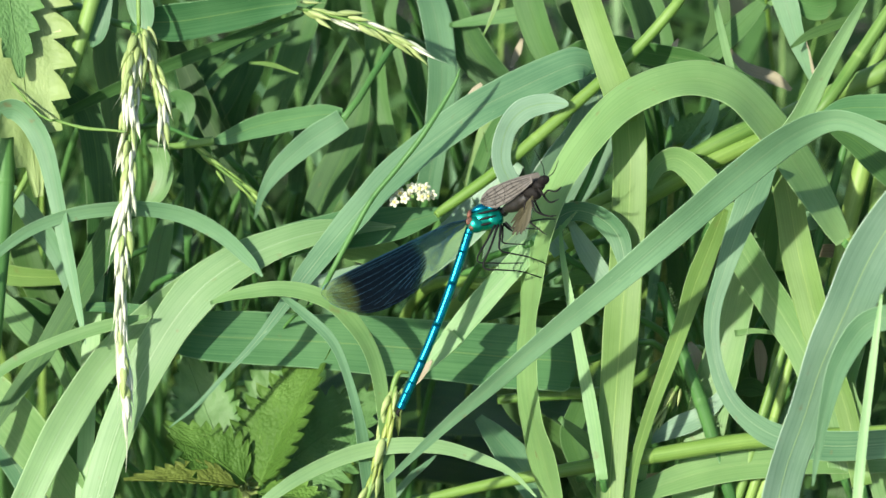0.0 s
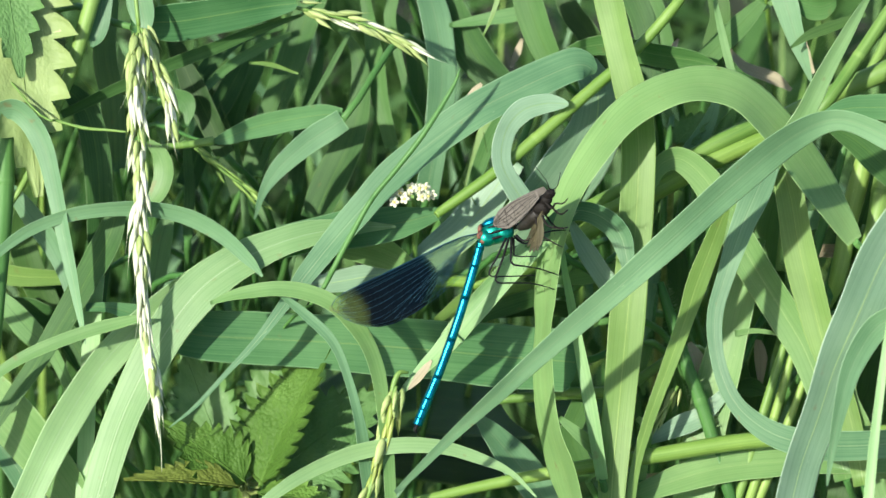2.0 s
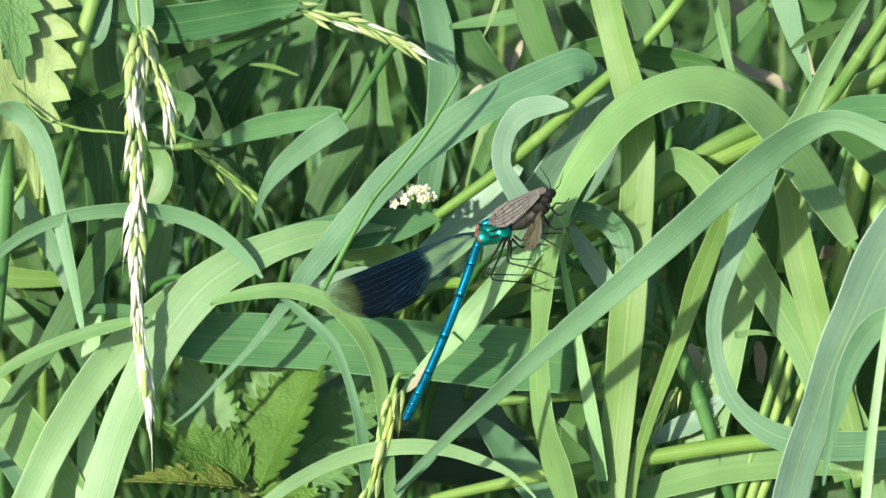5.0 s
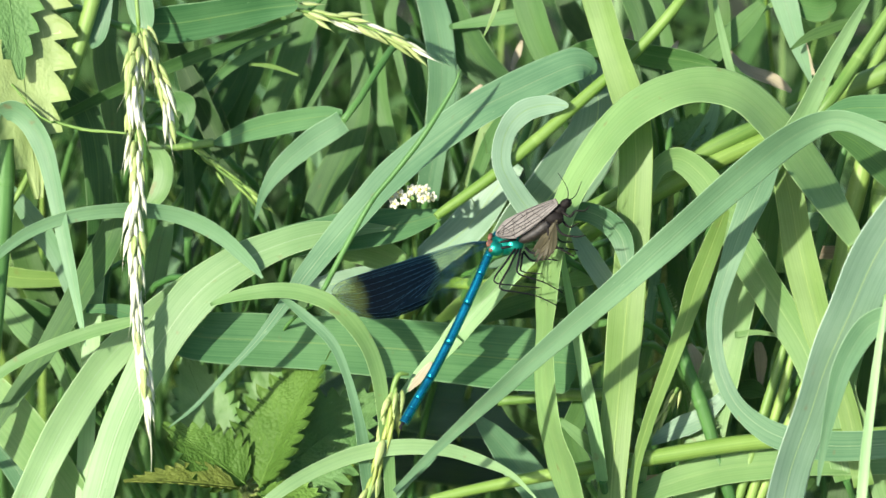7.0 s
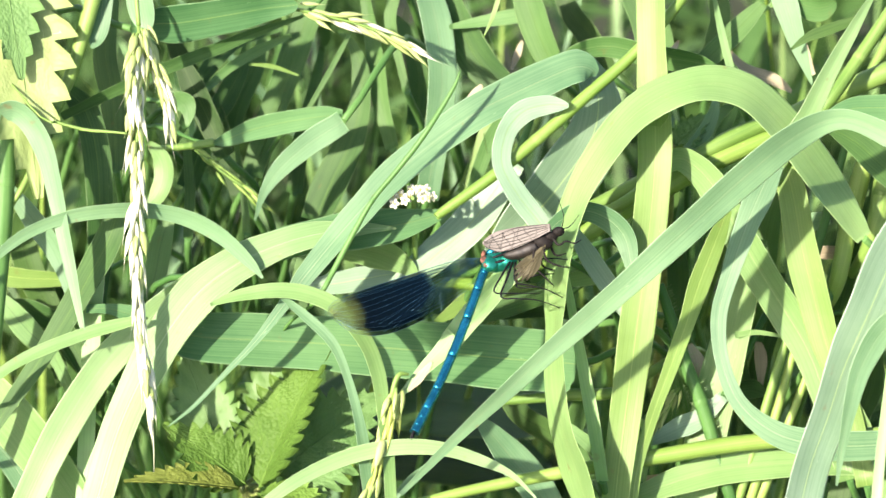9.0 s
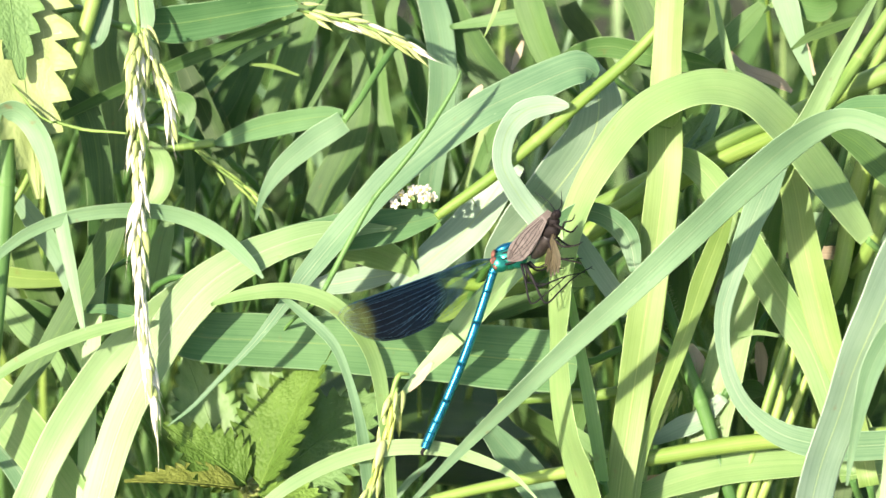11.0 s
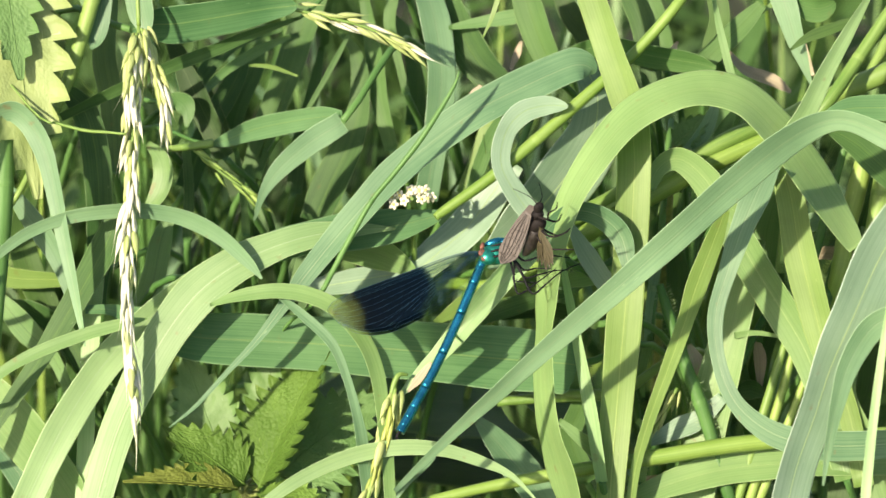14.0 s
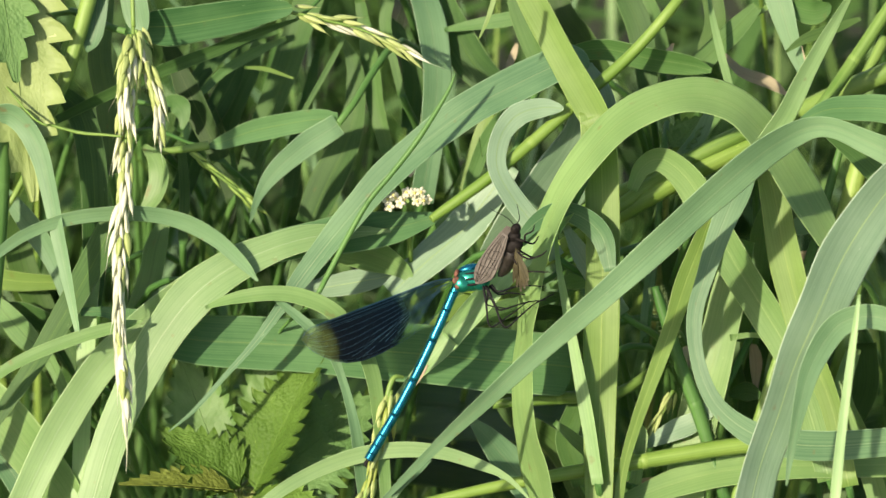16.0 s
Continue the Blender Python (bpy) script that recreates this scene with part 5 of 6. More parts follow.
blade(PALE, 20, "none", [(2.5, 6.0, -17.2, 4.09), (-0.5, 6.0, -20.6, 3.41), (-3.6, 6.0, -23.7, 2.5), (-7.0, 6.0, -27.4, 1.59), (-9.1, 6.0, -29.7, 0.57)])
blade(DRY, 15, "none", [(-86.9, 34.0, -26.3, 0.35), (-84.6, 34.0, -23.8, 0.93), (-81.6, 34.0, -19.7, 0.58)])
blade(DRY, 15, "none", [(70.7, 32.8, -1.0, 1.17), (81.2, 32.8, -0.5, 2.8), (87.0, 32.8, -3.4, 1.17)])
blade(DRY, 15, "none", [(72.4, 40.0, 49.5, 0.94), (73.8, 40.0, 43.6, 3.05), (75.3, 40.0, 39.5, 2.58), (77.1, 40.0, 36.5, 0.59)])
blade(DRY, -15, "none", [(59.8, 46.0, 41.5, 0.95), (63.3, 46.0, 37.9, 2.13), (69.2, 46.0, 35.6, 2.60), (72.8, 46.0, 33.2, 0.71)])
blade(DRY, 15, "none", [(41.8, 40.0, 34.2, 0.59), (44.2, 40.0, 37.7, 2.11), (47.1, 40.0, 40.6, 1.88), (48.9, 40.0, 43.6, 0.47)])
blade(DRY, 15, "none", [(14.4, 52.0, 38.1, 0.48), (15.6, 52.0, 41.1, 1.54), (16.6, 52.0, 44.1, 0.59)])
blade(DRY, 15, "none", [(4.2, 30.0, 29.8, 0.47), (6.5, 30.0, 32.1, 1.98), (7.9, 30.0, 34.1, 0.58)])
blade(DARK, 15, "end", [(-89.5, 37.8, -10.4, 1.17), (-84.8, 36.9, -12.5, 4.22), (-78.9, 36.1, -16.3, 4.68), (-73.0, 35.3, -25.6, 4.21)])
blade(DARK, -15, "end", [(-79.2, 40.2, -18.7, 2.35), (-75.6, 39.4, -23.4, 5.4), (-76.7, 38.6, -32.7, 4.69), (-77.8, 37.8, -44.4, 4.69)])
blade(DARK, 15, "end", [(64.1, 39.0, -6.9, 3.52), (60.5, 38.6, -18.7, 4.22), (62.8, 38.2, -30.4, 3.52), (65.2, 37.8, -42.1, 3.52)])
blade(DARK, 15, "end", [(69.6, 34.0, 13.0, 2.34), (67.3, 34.0, 4.8, 4.67), (66.1, 34.0, -4.6, 5.14), (63.8, 34.0, -18.6, 4.67)])
blade(DARK, 15, "end", [(-9.9, 47.7, 54.5, 2.37), (-11.1, 47.3, 48.6, 2.6), (-9.9, 46.9, 42.7, 1.89), (-7.6, 46.4, 33.2, 1.65)])
blade(DARK, 15, "end", [(-26.4, 44.0, 4.8, 2.36), (-28.8, 43.3, -2.2, 3.54), (-31.1, 42.7, -11.7, 3.53)])
blade(DARK, 15, "end", [(-16.8, 31.6, 1.3, 2.33), (-23.8, 31.6, -1.6, 4.66), (-28.4, 31.6, -6.9, 4.66), (-30.8, 31.6, -13.9, 3.5)])
blade(GLAUCOUS, 8, "start", [(-69.1, 19.2, 54.2, 4.14), (-69.7, 18.7, 47.3, 4.37), (-70.6, 18.3, 43.1, 3.45), (-71.5, 17.9, 41.0, 0.46)])
blade(DRY, 20, "none", [(-2.3, 5.6, -22.4, 0.45), (-3.6, 5.6, -24.2, 1.48), (-5.2, 5.6, -26.2, 1.59), (-7.0, 5.6, -28.3, 0.45)])
# three unseen blades added above the view to cast shade on the top
blade(MID, 30, "start", [(-101.4, 15.4, 33.4, 4.59), (-96.8, 15.4, 59.8, 6.88), (-76.2, 15.4, 66.6, 9.17), (-52.1, 15.4, 67.8, 9.75), (-34.9, 15.4, 63.2, 6.88), (-25.7, 15.4, 57.5, 1.15)])
blade(MID, 30, "start", [(-103.4, 2.0, 43.1, 4.53), (-97.8, 2.0, 56.7, 5.66), (-84.2, 2.0, 60.7, 6.79), (-74.0, 2.0, 60.1, 4.53), (-69.5, 2.0, 59.0, 0.91)])
blade(MID, 30, "start", [(107.3, 15.4, 39.1, 4.59), (103.9, 15.4, 57.5, 6.88), (93.6, 15.4, 66.6, 9.17), (79.8, 15.4, 67.8, 9.17), (66.1, 15.4, 64.3, 3.44), (62.6, 15.4, 62.0, 0.92)])
blade(DARK, 15, "end", [(65.9, 30.3, 50.9, 2.09), (62.6, 30.3, 47.5, 3.96), (58.3, 30.3, 43.2, 4.42), (53.4, 30.3, 38.3, 4.19), (48.4, 30.3, 32.7, 3.49)])
blade(MID, 12, "end", [(55.4, 25.4, 52.7, 0.69), (56.9, 25.4, 45.3, 1.51), (58.8, 25.4, 37.6, 1.62), (60.9, 25.4, 30.2, 1.39)])
blade(MID, 20, "none", [(72.4, 27.8, 51.2, 0.93), (74.4, 27.8, 50.3, 4.41), (77.1, 27.8, 49.7, 5.34), (79.4, 27.8, 50.3, 3.48), (80.6, 27.8, 51.2, 0.7)])
blade(SHADE, 15, "none", [(86.5, 24.1, 48.0, 0.69), (82.8, 24.1, 46.6, 1.85), (78.8, 24.1, 45.2, 2.31), (74.7, 24.1, 43.6, 1.85), (71.2, 24.1, 41.2, 0.46)])
blade(GLAUCOUS, 15, "end", [(-89.2, 27.8, 12.9, 2.09), (-85.2, 27.8, 7.7, 4.18), (-81.1, 27.8, 1.9, 4.18), (-77.8, 27.8, -5.0, 2.79), (-74.8, 27.8, -13.8, 2.32)])
blade(MID, 15, "end", [(-92.6, 32.8, -8.3, 1.17), (-89.1, 32.5, -12.5, 4.43), (-85.3, 32.2, -16.9, 5.13), (-80.6, 31.9, -21.4, 2.8), (-76.2, 31.6, -30.2, 2.33)])
blade(GLAUCOUS, 12, "end", [(-1.4, 27.8, -42.4, 0.35), (-4.2, 27.4, -44.9, 1.16), (-7.2, 27.0, -47.4, 1.39), (-10.9, 26.6, -52.1, 1.39)])
blade(DARK, 15, "end", [(38.7, 35.3, 53.9, 4.68), (41.6, 34.9, 46.9, 5.38), (42.8, 34.5, 39.8, 4.67), (43.9, 34.0, 30.5, 3.97)])

stem(STEM_YELLOW, "start", [(50.7, 17.3, 54.1, 2.07), (39.7, 16.9, 40.9, 2.3), (29.4, 16.5, 31.7, 2.53), (19.0, 16.1, 22.5, 2.52), (9.9, 15.6, 15.0, 2.41), (0.7, 15.2, 8.4, 2.06), (-1.4, 14.8, 6.8, 1.6)])
stem(STEM, "start", [(99.6, 30.3, 40.8, 4.19), (83.2, 29.3, 33.2, 4.18), (71.5, 28.3, 27.4, 4.18), (59.9, 27.2, 21.9, 4.06), (48.2, 26.2, 17.3, 3.94), (36.6, 25.2, 11.7, 3.47), (25.0, 24.1, 5.7, 3.24)])
stem(STEM_YELLOW, "end", [(70.2, 25.4, 24.2, 3.47), (57.4, 24.9, 19.2, 4.17), (45.8, 24.4, 13.4, 4.63), (34.2, 23.9, 6.5, 4.16), (23.8, 23.4, 0.1, 3.47), (11.1, 22.9, -6.8, 2.77)])
stem(STEM, "end", [(94.5, 25.4, 53.4, 2.55), (85.1, 23.5, 39.4, 2.77), (75.7, 21.6, 26.7, 2.54)])
stem(STEM, "end", [(92.5, 35.3, 44.5, 2.34), (88.2, 33.4, 36.3, 2.33), (83.4, 31.6, 29.2, 2.1)])
stem(STEM_DARK, "end", [(83.3, 22.9, 25.3, 1.39), (79.9, 23.4, 12.8, 1.85), (76.4, 23.9, 0.1, 2.08), (71.3, 24.4, -16.1, 2.08), (66.9, 24.9, -30.0, 2.08), (60.9, 25.4, -53.2, 2.32)])
stem(STEM_YELLOW, "end", [(72.3, 19.2, -16.9, 1.5), (70.0, 19.6, -25.8, 1.84), (67.3, 20.0, -35.0, 1.96), (61.8, 20.4, -52.9, 2.07)])
stem(STEM, "end", [(70.4, 17.9, -16.6, 1.38), (68.1, 18.5, -24.0, 1.73), (65.1, 19.2, -33.8, 1.84), (59.4, 19.8, -52.9, 1.84)])
stem(STEM_YELLOW, "end", [(75.1, 19.8, -22.9, 1.38), (72.1, 20.2, -31.0, 1.61), (69.2, 20.6, -38.5, 1.84), (63.5, 21.0, -52.9, 2.08)])
stem(STEM_YELLOW, "start", [(98.2, 15.4, -36.1, 2.98), (72.9, 15.2, -38.2, 3.1), (59.2, 15.0, -39.3, 3.44), (41.9, 14.8, -42.1, 3.21), (24.8, 14.6, -44.9, 2.75), (7.6, 14.4, -48.2, 2.29), (-10.8, 14.2, -52.6, 1.83)])
sheath_points = [(44.2, 19.8, -6.8, 1.61), (45.8, 19.8, -12.0, 2.3), (49.6, 19.8, -23.5, 2.76), (52.5, 19.8, -31.0, 2.99), (55.1, 19.8, -39.0, 2.76), (59.4, 19.8, -52.9, 2.53)]
sheath_blade = stem(STEM_DARK, "end", sheath_points)
stem(STEM, "end", [(-70.3, 16.7, 54.1, 3.33), (-72.6, 17.4, 46.1, 3.10), (-75.4, 18.2, 36.9, 2.76), (-78.7, 18.9, 28.9, 2.07), (-84.1, 19.7, 16.2, 1.38), (-88.6, 20.4, 8.3, 1.15)])
stem(STEM_DARK, "end", [(-89.0, 17.9, 28.9, 2.76), (-89.0, 18.2, 23.1, 3.91), (-89.3, 18.5, 13.9, 4.14), (-90.0, 18.9, 1.3, 3.91), (-91.4, 19.2, -16.0, 3.45)])
blade(DARK, -25, "start", [(-29.2, 26.6, 47.9, 0.70), (-38.7, 26.1, 44.6, 1.97), (-46.9, 25.6, 41.2, 2.55), (-56.0, 25.1, 37.7, 2.55), (-67.7, 24.6, 32.5, 2.20), (-78.1, 24.1, 27.4, 1.73)])
stem(STEM, "start", [(-81.1, 8.0, 26.9, 0.46), (-77.8, 7.5, 25.8, 0.57), (-72.1, 7.0, 24.3, 0.68), (-67.5, 6.5, 23.9, 0.57), (-63.6, 6.0, 23.5, 0.45)])
stem(STEM, "none", [(-47.2, 29.1, 22.2, 1.86), (-52.7, 28.5, 21.4, 1.51), (-59.1, 27.8, 20.7, 1.28)])
stem(STEM, "end", [(11.2, 30.3, -31.1, 1.86), (25.1, 29.7, -29.8, 2.56), (36.7, 29.1, -28.9, 2.32)])
stem(STEM_DARK, "end", [(3.5, 2.0, 36.1, 0.23), (1.8, 2.9, 32.1, 0.79), (-4.0, 3.7, 22.9, 1.13), (-9.5, 4.6, 15.8, 1.02), (-14.2, 5.4, 10.1, 1.02), (-18.6, 6.3, 2.5, 1.14), (-22.2, 7.1, -4.3, 1.14), (-25.5, 8.0, -10.0, 0.91)])
stem(STEM, "end", [(87.9, 29.1, 4.8, 3.49), (85.5, 29.1, -9.2, 3.02), (82.1, 29.1, -23.1, 2.79)])
stem(STEM_DARK, "end", [(82.9, 25.4, 4.2, 2.08), (81.3, 25.8, -1.0, 2.32), (78.8, 26.2, -9.7, 2.32), (74.9, 26.6, -23.1, 1.86)])
stem(STEM_YELLOW, "end", [(86.9, 24.1, 20.7, 3.47), (84.9, 24.5, 12.8, 4.17), (82.9, 24.9, 4.7, 3.94), (80.6, 25.4, -6.8, 3.47)])
stem(STEM, "end", [(90.9, 21.6, 19.7, 4.15), (89.8, 22.3, 11.7, 4.62), (87.3, 22.9, 1.3, 3.47)])
stem(STEM, "end", [(69.0, 25.4, 27.3, 3.01), (59.7, 24.7, 23.3, 3.7), (51.6, 24.1, 19.1, 3.12), (42.3, 23.5, 13.4, 2.77), (34.2, 22.9, 8.2, 2.54)])
hairy(sheath_blade, sheath_points, 160, 1.3, 3)

# the bright blade's upper half bends over its lower half
light_tip = part("leaf_tip", ribbon([(-7.6, 1.0, 32.0, 5.4), (-5.4, 0.8, 22.6, 5.6), (-2.8, 0.5, 11.3, 5.9), (-0.3, 0.3, 1.5, 6.4), (0.0, 0.1, -0.6, 5.6), (0.1, 0.0, -2.2, 3.6)], 20), YELLOW, light_blade)
light_tip.matrix_basis = light_blade.matrix_basis.inverted() @ VIEW_TILT @ Matrix.Translation(Vector((39.5, 11.8, 27.6)) * MM)

# ---- seed heads ----
seed = seed_head([[(-61.4, 9.2, 45.1), (-60.9, 8.6, 36.6), (-61.4, 8, 27.4), (-60.8, 8, 16.1), (-60.8, 8, 4.7), (-60.2, 8, -6.7), (-59.4, 8, -18.1), (-57.9, 8, -27.2), (-56.8, 8, -36.9)],
                  [(-60.9, 9.2, 44.6), (-58.6, 9.9, 38.9), (-55.9, 9.9, 32), (-54.4, 9.9, 23.6)],
                  [(-61.6, 8.6, 43.5), (-62.2, 6.5, 36.2), (-61.9, 6.0, 27.3)]], 225, 5.6, (HUSK, HUSK, HUSK_GREEN, HUSK),
                 "drooping pale straw-coloured grass seed head", 4, (-61.4, 9.2, 45.1), 0.3, plump=0.29)
part("awn", tube([(4.6, 0, -81.0, 0.5), (5.0, -0.2, -86.0, 0.25), (5.1, -0.2, -90.0, 0.1)], 5, 4), HUSK, seed, "long pale end bristle")
part("hanging_stalk", tube([(-1.0, 1.0, 16.0, 1.0), (-0.8, 0.6, 8.0, 0.9), (0, 0, 0, 0.9)], 6, 4), STEM, seed)
seed_head([[(-30.2, 21.6, 49.3), (-23.5, 21.6, 47.7), (-16.6, 21.6, 46), (-9.7, 21.6, 43), (-4.5, 21.6, 39.9)]], 24, 6.0, (HUSK, HUSK_GREEN, HUSK_GREEN, HUSK), "pale bristly grass seed head bending over", 6, (-30.2, 21.6, 49.3), 0.35)
seed_head([[(-51, 29.1, 20.8), (-45.8, 29.1, 16.4), (-41.1, 29.1, 12.9), (-36.5, 29.1, 8.8)]], 12, 4.8, (STEM_YELLOW,), "green unripe grass seed head in shade", 9, (-51, 29.1, 20.8), 0.4)
seed_head([[(-9.4, 3.0, -27.5), (-9.9, 2.5, -30.0), (-10.6, 2.5, -34.1), (-12.0, 2.5, -39.3), (-13.6, 2.5, -45.4), (-15.6, 2.5, -50.2)]], 26, 5.6, (HUSK_GREEN, EAR_GREEN), "short green grass ear among the blades", 12, (-9.4, 3.0, -27.5), 0.28, plump=0.34)
seed_head([[(48.0, 22.0, -28.0), (46.6, 22.0, -30.6), (45.2, 22.0, -33.1), (43.9, 22.0, -35.9)]], 16, 4.0, (HUSK_GREEN, STEM_YELLOW), "small yellow-green grass ear low among stems", 15, (48.0, 22.0, -28.0), 0.5)
stem(STEM, "end", [(-7, 4, -24.8, 0.57), (-8.9, 3, -25, 1.02), (-10.1, 3, -28.2, 1.13), (-11.1, 3, -35, 1.02), (-13.1, 3, -42.9, 0.91), (-15.8, 4, -52, 0.91)])

# ---- nettles ----
nettle("stinging nettle with deep-toothed bright green leaves", [(-40.6, 21.6, -48.1, 1.38), (-40.2, 22.9, -50.7, 1.85), (-39.8, 24.1, -56.6, 2.31)], [
    ((-37.5, 19.0, -48.5), (-25.1, 20.0, -16.7), 16.0, (-0.62, -0.7, 0.22), 24, NETTLE, 3.1),
    ((-34.2, 24.0, -45.9), (-13.0, 25.0, -28.6), 22.0, (0.1, -0.9, 0.4), 10, NETTLE_DARK, 2.6),
    ((-35.7, 25.4, -41.6), (-36.0, 27.0, -18.0), 12.0, (-0.3, -0.85, 0.4), 12, NETTLE_PLAIN, 2.4),
    ((-40.0, 17.9, -47.7), (-56.0, 15.4, -34.5), 13.5, (-0.1, -0.8, 0.6), 14, NETTLE, 2.4),
    ((-41.2, 14.2, -48.2), (-63.5, 8.0, -44.1), 9.0, (0.1, -0.45, 0.9), 24, NETTLE_RED, 2.1),
    ((-45.4, 25.4, -41.6), (-54.0, 26.6, -19.8), 13.5, (-0.2, -0.9, 0.3), 8, NETTLE_PLAIN, 2.6),
    ((-37.7, 15.4, -49.4), (-19.9, 10.5, -50.6), 9.0, (0.0, -0.4, 0.9), 20, NETTLE, 2.2)])
nettle("stinging nettle with pale yellowing toothed leaves", [(-95.3, 24.1, 57.9, 1.62), (-98, 27.8, 39.6, 2.09), (-99.4, 30.3, 16.4, 2.33)], [
    ((-88.8, 15.4, 62), (-81.3, 8.6, 11.4), 18.0, (0.1, -0.95, 0.25), 10, NETTLE_PALE, 6.6),
    # darker leaf laid over the pale one in place of a shadow on it
    ((-89.4, 11.7, 60.7), (-84.8, 7.6, 35), 11.0, (0.1, -0.95, 0.25), 10, NETTLE_DARK, 4.2),
    ((-94, 22.9, 57.9), (-76.6, 21.6, 42.8), 14.0, (0.1, -0.8, 0.6), 14, NETTLE_PALE, 5.0)])

nettle("small nettle shoot with puckered leaves behind grass", [(47.2, 30.0, 20.8, 1.0), (47.0, 31.0, 16.4, 1.2), (46.9, 32.0, 9.4, 1.4)], [
    ((47.6, 29.0, 21.7), (55.0, 27.0, 28.4), 6.5, (0.0, -0.9, 0.4), 16, NETTLE_DARK, 1.8),
    ((46.7, 29.0, 20.8), (50.1, 27.0, 16.4), 6.0, (-0.3, -0.9, 0.3), 16, NETTLE, 1.8)])

# ---- a white umbel ----
umbel = new("white_flower")
umbel.matrix_basis = VIEW_TILT @ Matrix.Translation(Vector((-6.3, 11.0, 10.5)) * MM)
tagged(umbel, "small cluster of white flowers between blades", "flower")
part("stalk", tube(rooted([(0, 0, 0, 1.0), (0.2, 7, 0.3, 1.0), (0.4, 10, -4, 1.1), (0.5, 11, -9, 1.2)], "end", 1.2), 6, 4), STEM, umbel)
rng = random.Random(2)
petal = mesh_of("petal", *ball((0.55, 0, 0), (0.62, 0.16, 0.5), 0, 4, 6)[:2], WHITE)
for i in range(15):
    x, z = -4.4 + 9 * ((i * 0.618) % 1), rng.uniform(-1.2, 2.0)
    f = part("floret", ball((0, -0.2, 0), (0.35, 0.3, 0.35), 0, 4, 6), CREAM, umbel, "creamy floret centre")
    f.matrix_basis = Matrix.Translation(Vector((x, rng.uniform(-1, 1), z)) * MM) @ Matrix.Rotation(rng.uniform(-0.7, 0.7), 4, "X") @ Matrix.Rotation(rng.uniform(-0.6, 0.6), 4, "Z")
    for k in range(5):
        p = new("petal", petal)
        p.parent = f
        p.matrix_basis = Matrix.Rotation(k * 1.2566, 4, "Y")

# ---- the insects ----
WING_REST = -28.8
fly, wings, legs = damselfly()
prey = prey_insect()


# ---- what moves: the wind sways the blades, the damselfly rides on them ----
def sway(thing, pivot, rows):
    """rows: seconds, shift across and up in millimetres, lean in degrees, about pivot."""
    rest, p = FLAT @ thing.matrix_basis, Vector(pivot) * MM
    walk(thing, [(t, VIEW_TILT @ Matrix.Translation(p + Vector((x, 0, z)) * MM) @ Matrix.Rotation(radians(a), 4, "Y") @ Matrix.Translation(-p) @ rest) for t, x, z, a in rows])


FLIGHT = [(0, 5.4, 4.0, 2.8, 0), (0.5, 5.5, 3.5, 1.8, 0), (1, 6.6, 2.6, 1.1, 0), (1.5, 7.0, 1.8, 2.5, 0), (2, 7.6, 1.2, 0.8, 0), (2.5, 7.6, 0.9, 0.5, 0), (3, 7.5, 1.0, 1.5, 0), (3.5, 7.7, 0.1, 0.0, 0), (4, 7.6, 1.0, 1.0, 0), (5.2, 6.9, 1.7, 4.2, 12), (6.5, 5.7, 2.9, 7.4, 28), (7, 9.3, -0.4, 7.9, 12), (7.5, 8.1, 0.4, 7.8, 13), (8, 8.3, -0.7, 5.8, 10), (8.5, 7.5, -1.9, 1.8, 18), (9, 8.2, -3.9, 2.6, 28), (9.2, 9.1, -4.1, 0.5, 28), (10.2, 9.8, -3.9, 2.2, 12), (11.3, 10.5, -3.5, 3.2, 0), (11.5, 10.9, -3.5, 4.3, 0), (12, 11.0, -2.8, 4.2, 10), (12.5, 10.5, -3.5, 6.6, 10), (13, 9.3, -2.2, 4.9, 10), (13.5, 8.6, -1.7, 6.1, 12), (14, 7.9, -2.2, 6.6, 16), (14.5, 5.4, -1.6, 10.7, 6), (15, 2.8, -2.5, 11.5, 0), (15.5, -0.6, -3.3, 12.4, 0), (15.8, 2.0, -6.2, 8.6, 0), (16, 3.5, -6.9, 8.5, 0)]
BEATS = [(0, -0.4), (0.5, -0.1), (1, 1.0), (1.5, -0.0), (2, 1.8), (2.5, 2.2), (3, 1.9), (3.5, 0.0), (4, 2.0), (5.2, 3.5), (6.5, 6.8), (7, 3.6), (7.5, 5.8), (8, 4.6), (8.5, 5.2), (9, 6.2), (9.2, 5.9), (10.2, 5.7), (11.3, 6.2), (11.5, 6.3), (12, 4.2), (12.5, 2.4), (13, 3.1), (13.5, 2.9), (14, 0.9), (14.5, 1.3), (15, 4.0), (15.5, 19.9), (15.8, -0.3), (16, -0.9)]
BEATS_REAR = [(0, -0.4), (0.5, -0.1), (1, 1.0), (1.5, -0.0), (2, 1.8), (2.5, 2.2), (3, 1.9), (3.5, 0.0), (4, 2.0), (5.2, 3.5), (6.5, 6.8), (7, 3.6), (7.5, 5.8), (8, 4.6), (8.5, 5.2), (9, 6.2), (9.2, 5.9), (10.2, 5.7), (11.3, 6.2), (11.5, 6.3), (12, 4.2), (12.5, 2.4), (13, 3.1), (13.5, 2.9), (14, 0.9), (14.5, 1.3), (15, 4.0), (15.5, -3.5), (15.8, -0.3), (16, -0.9)]
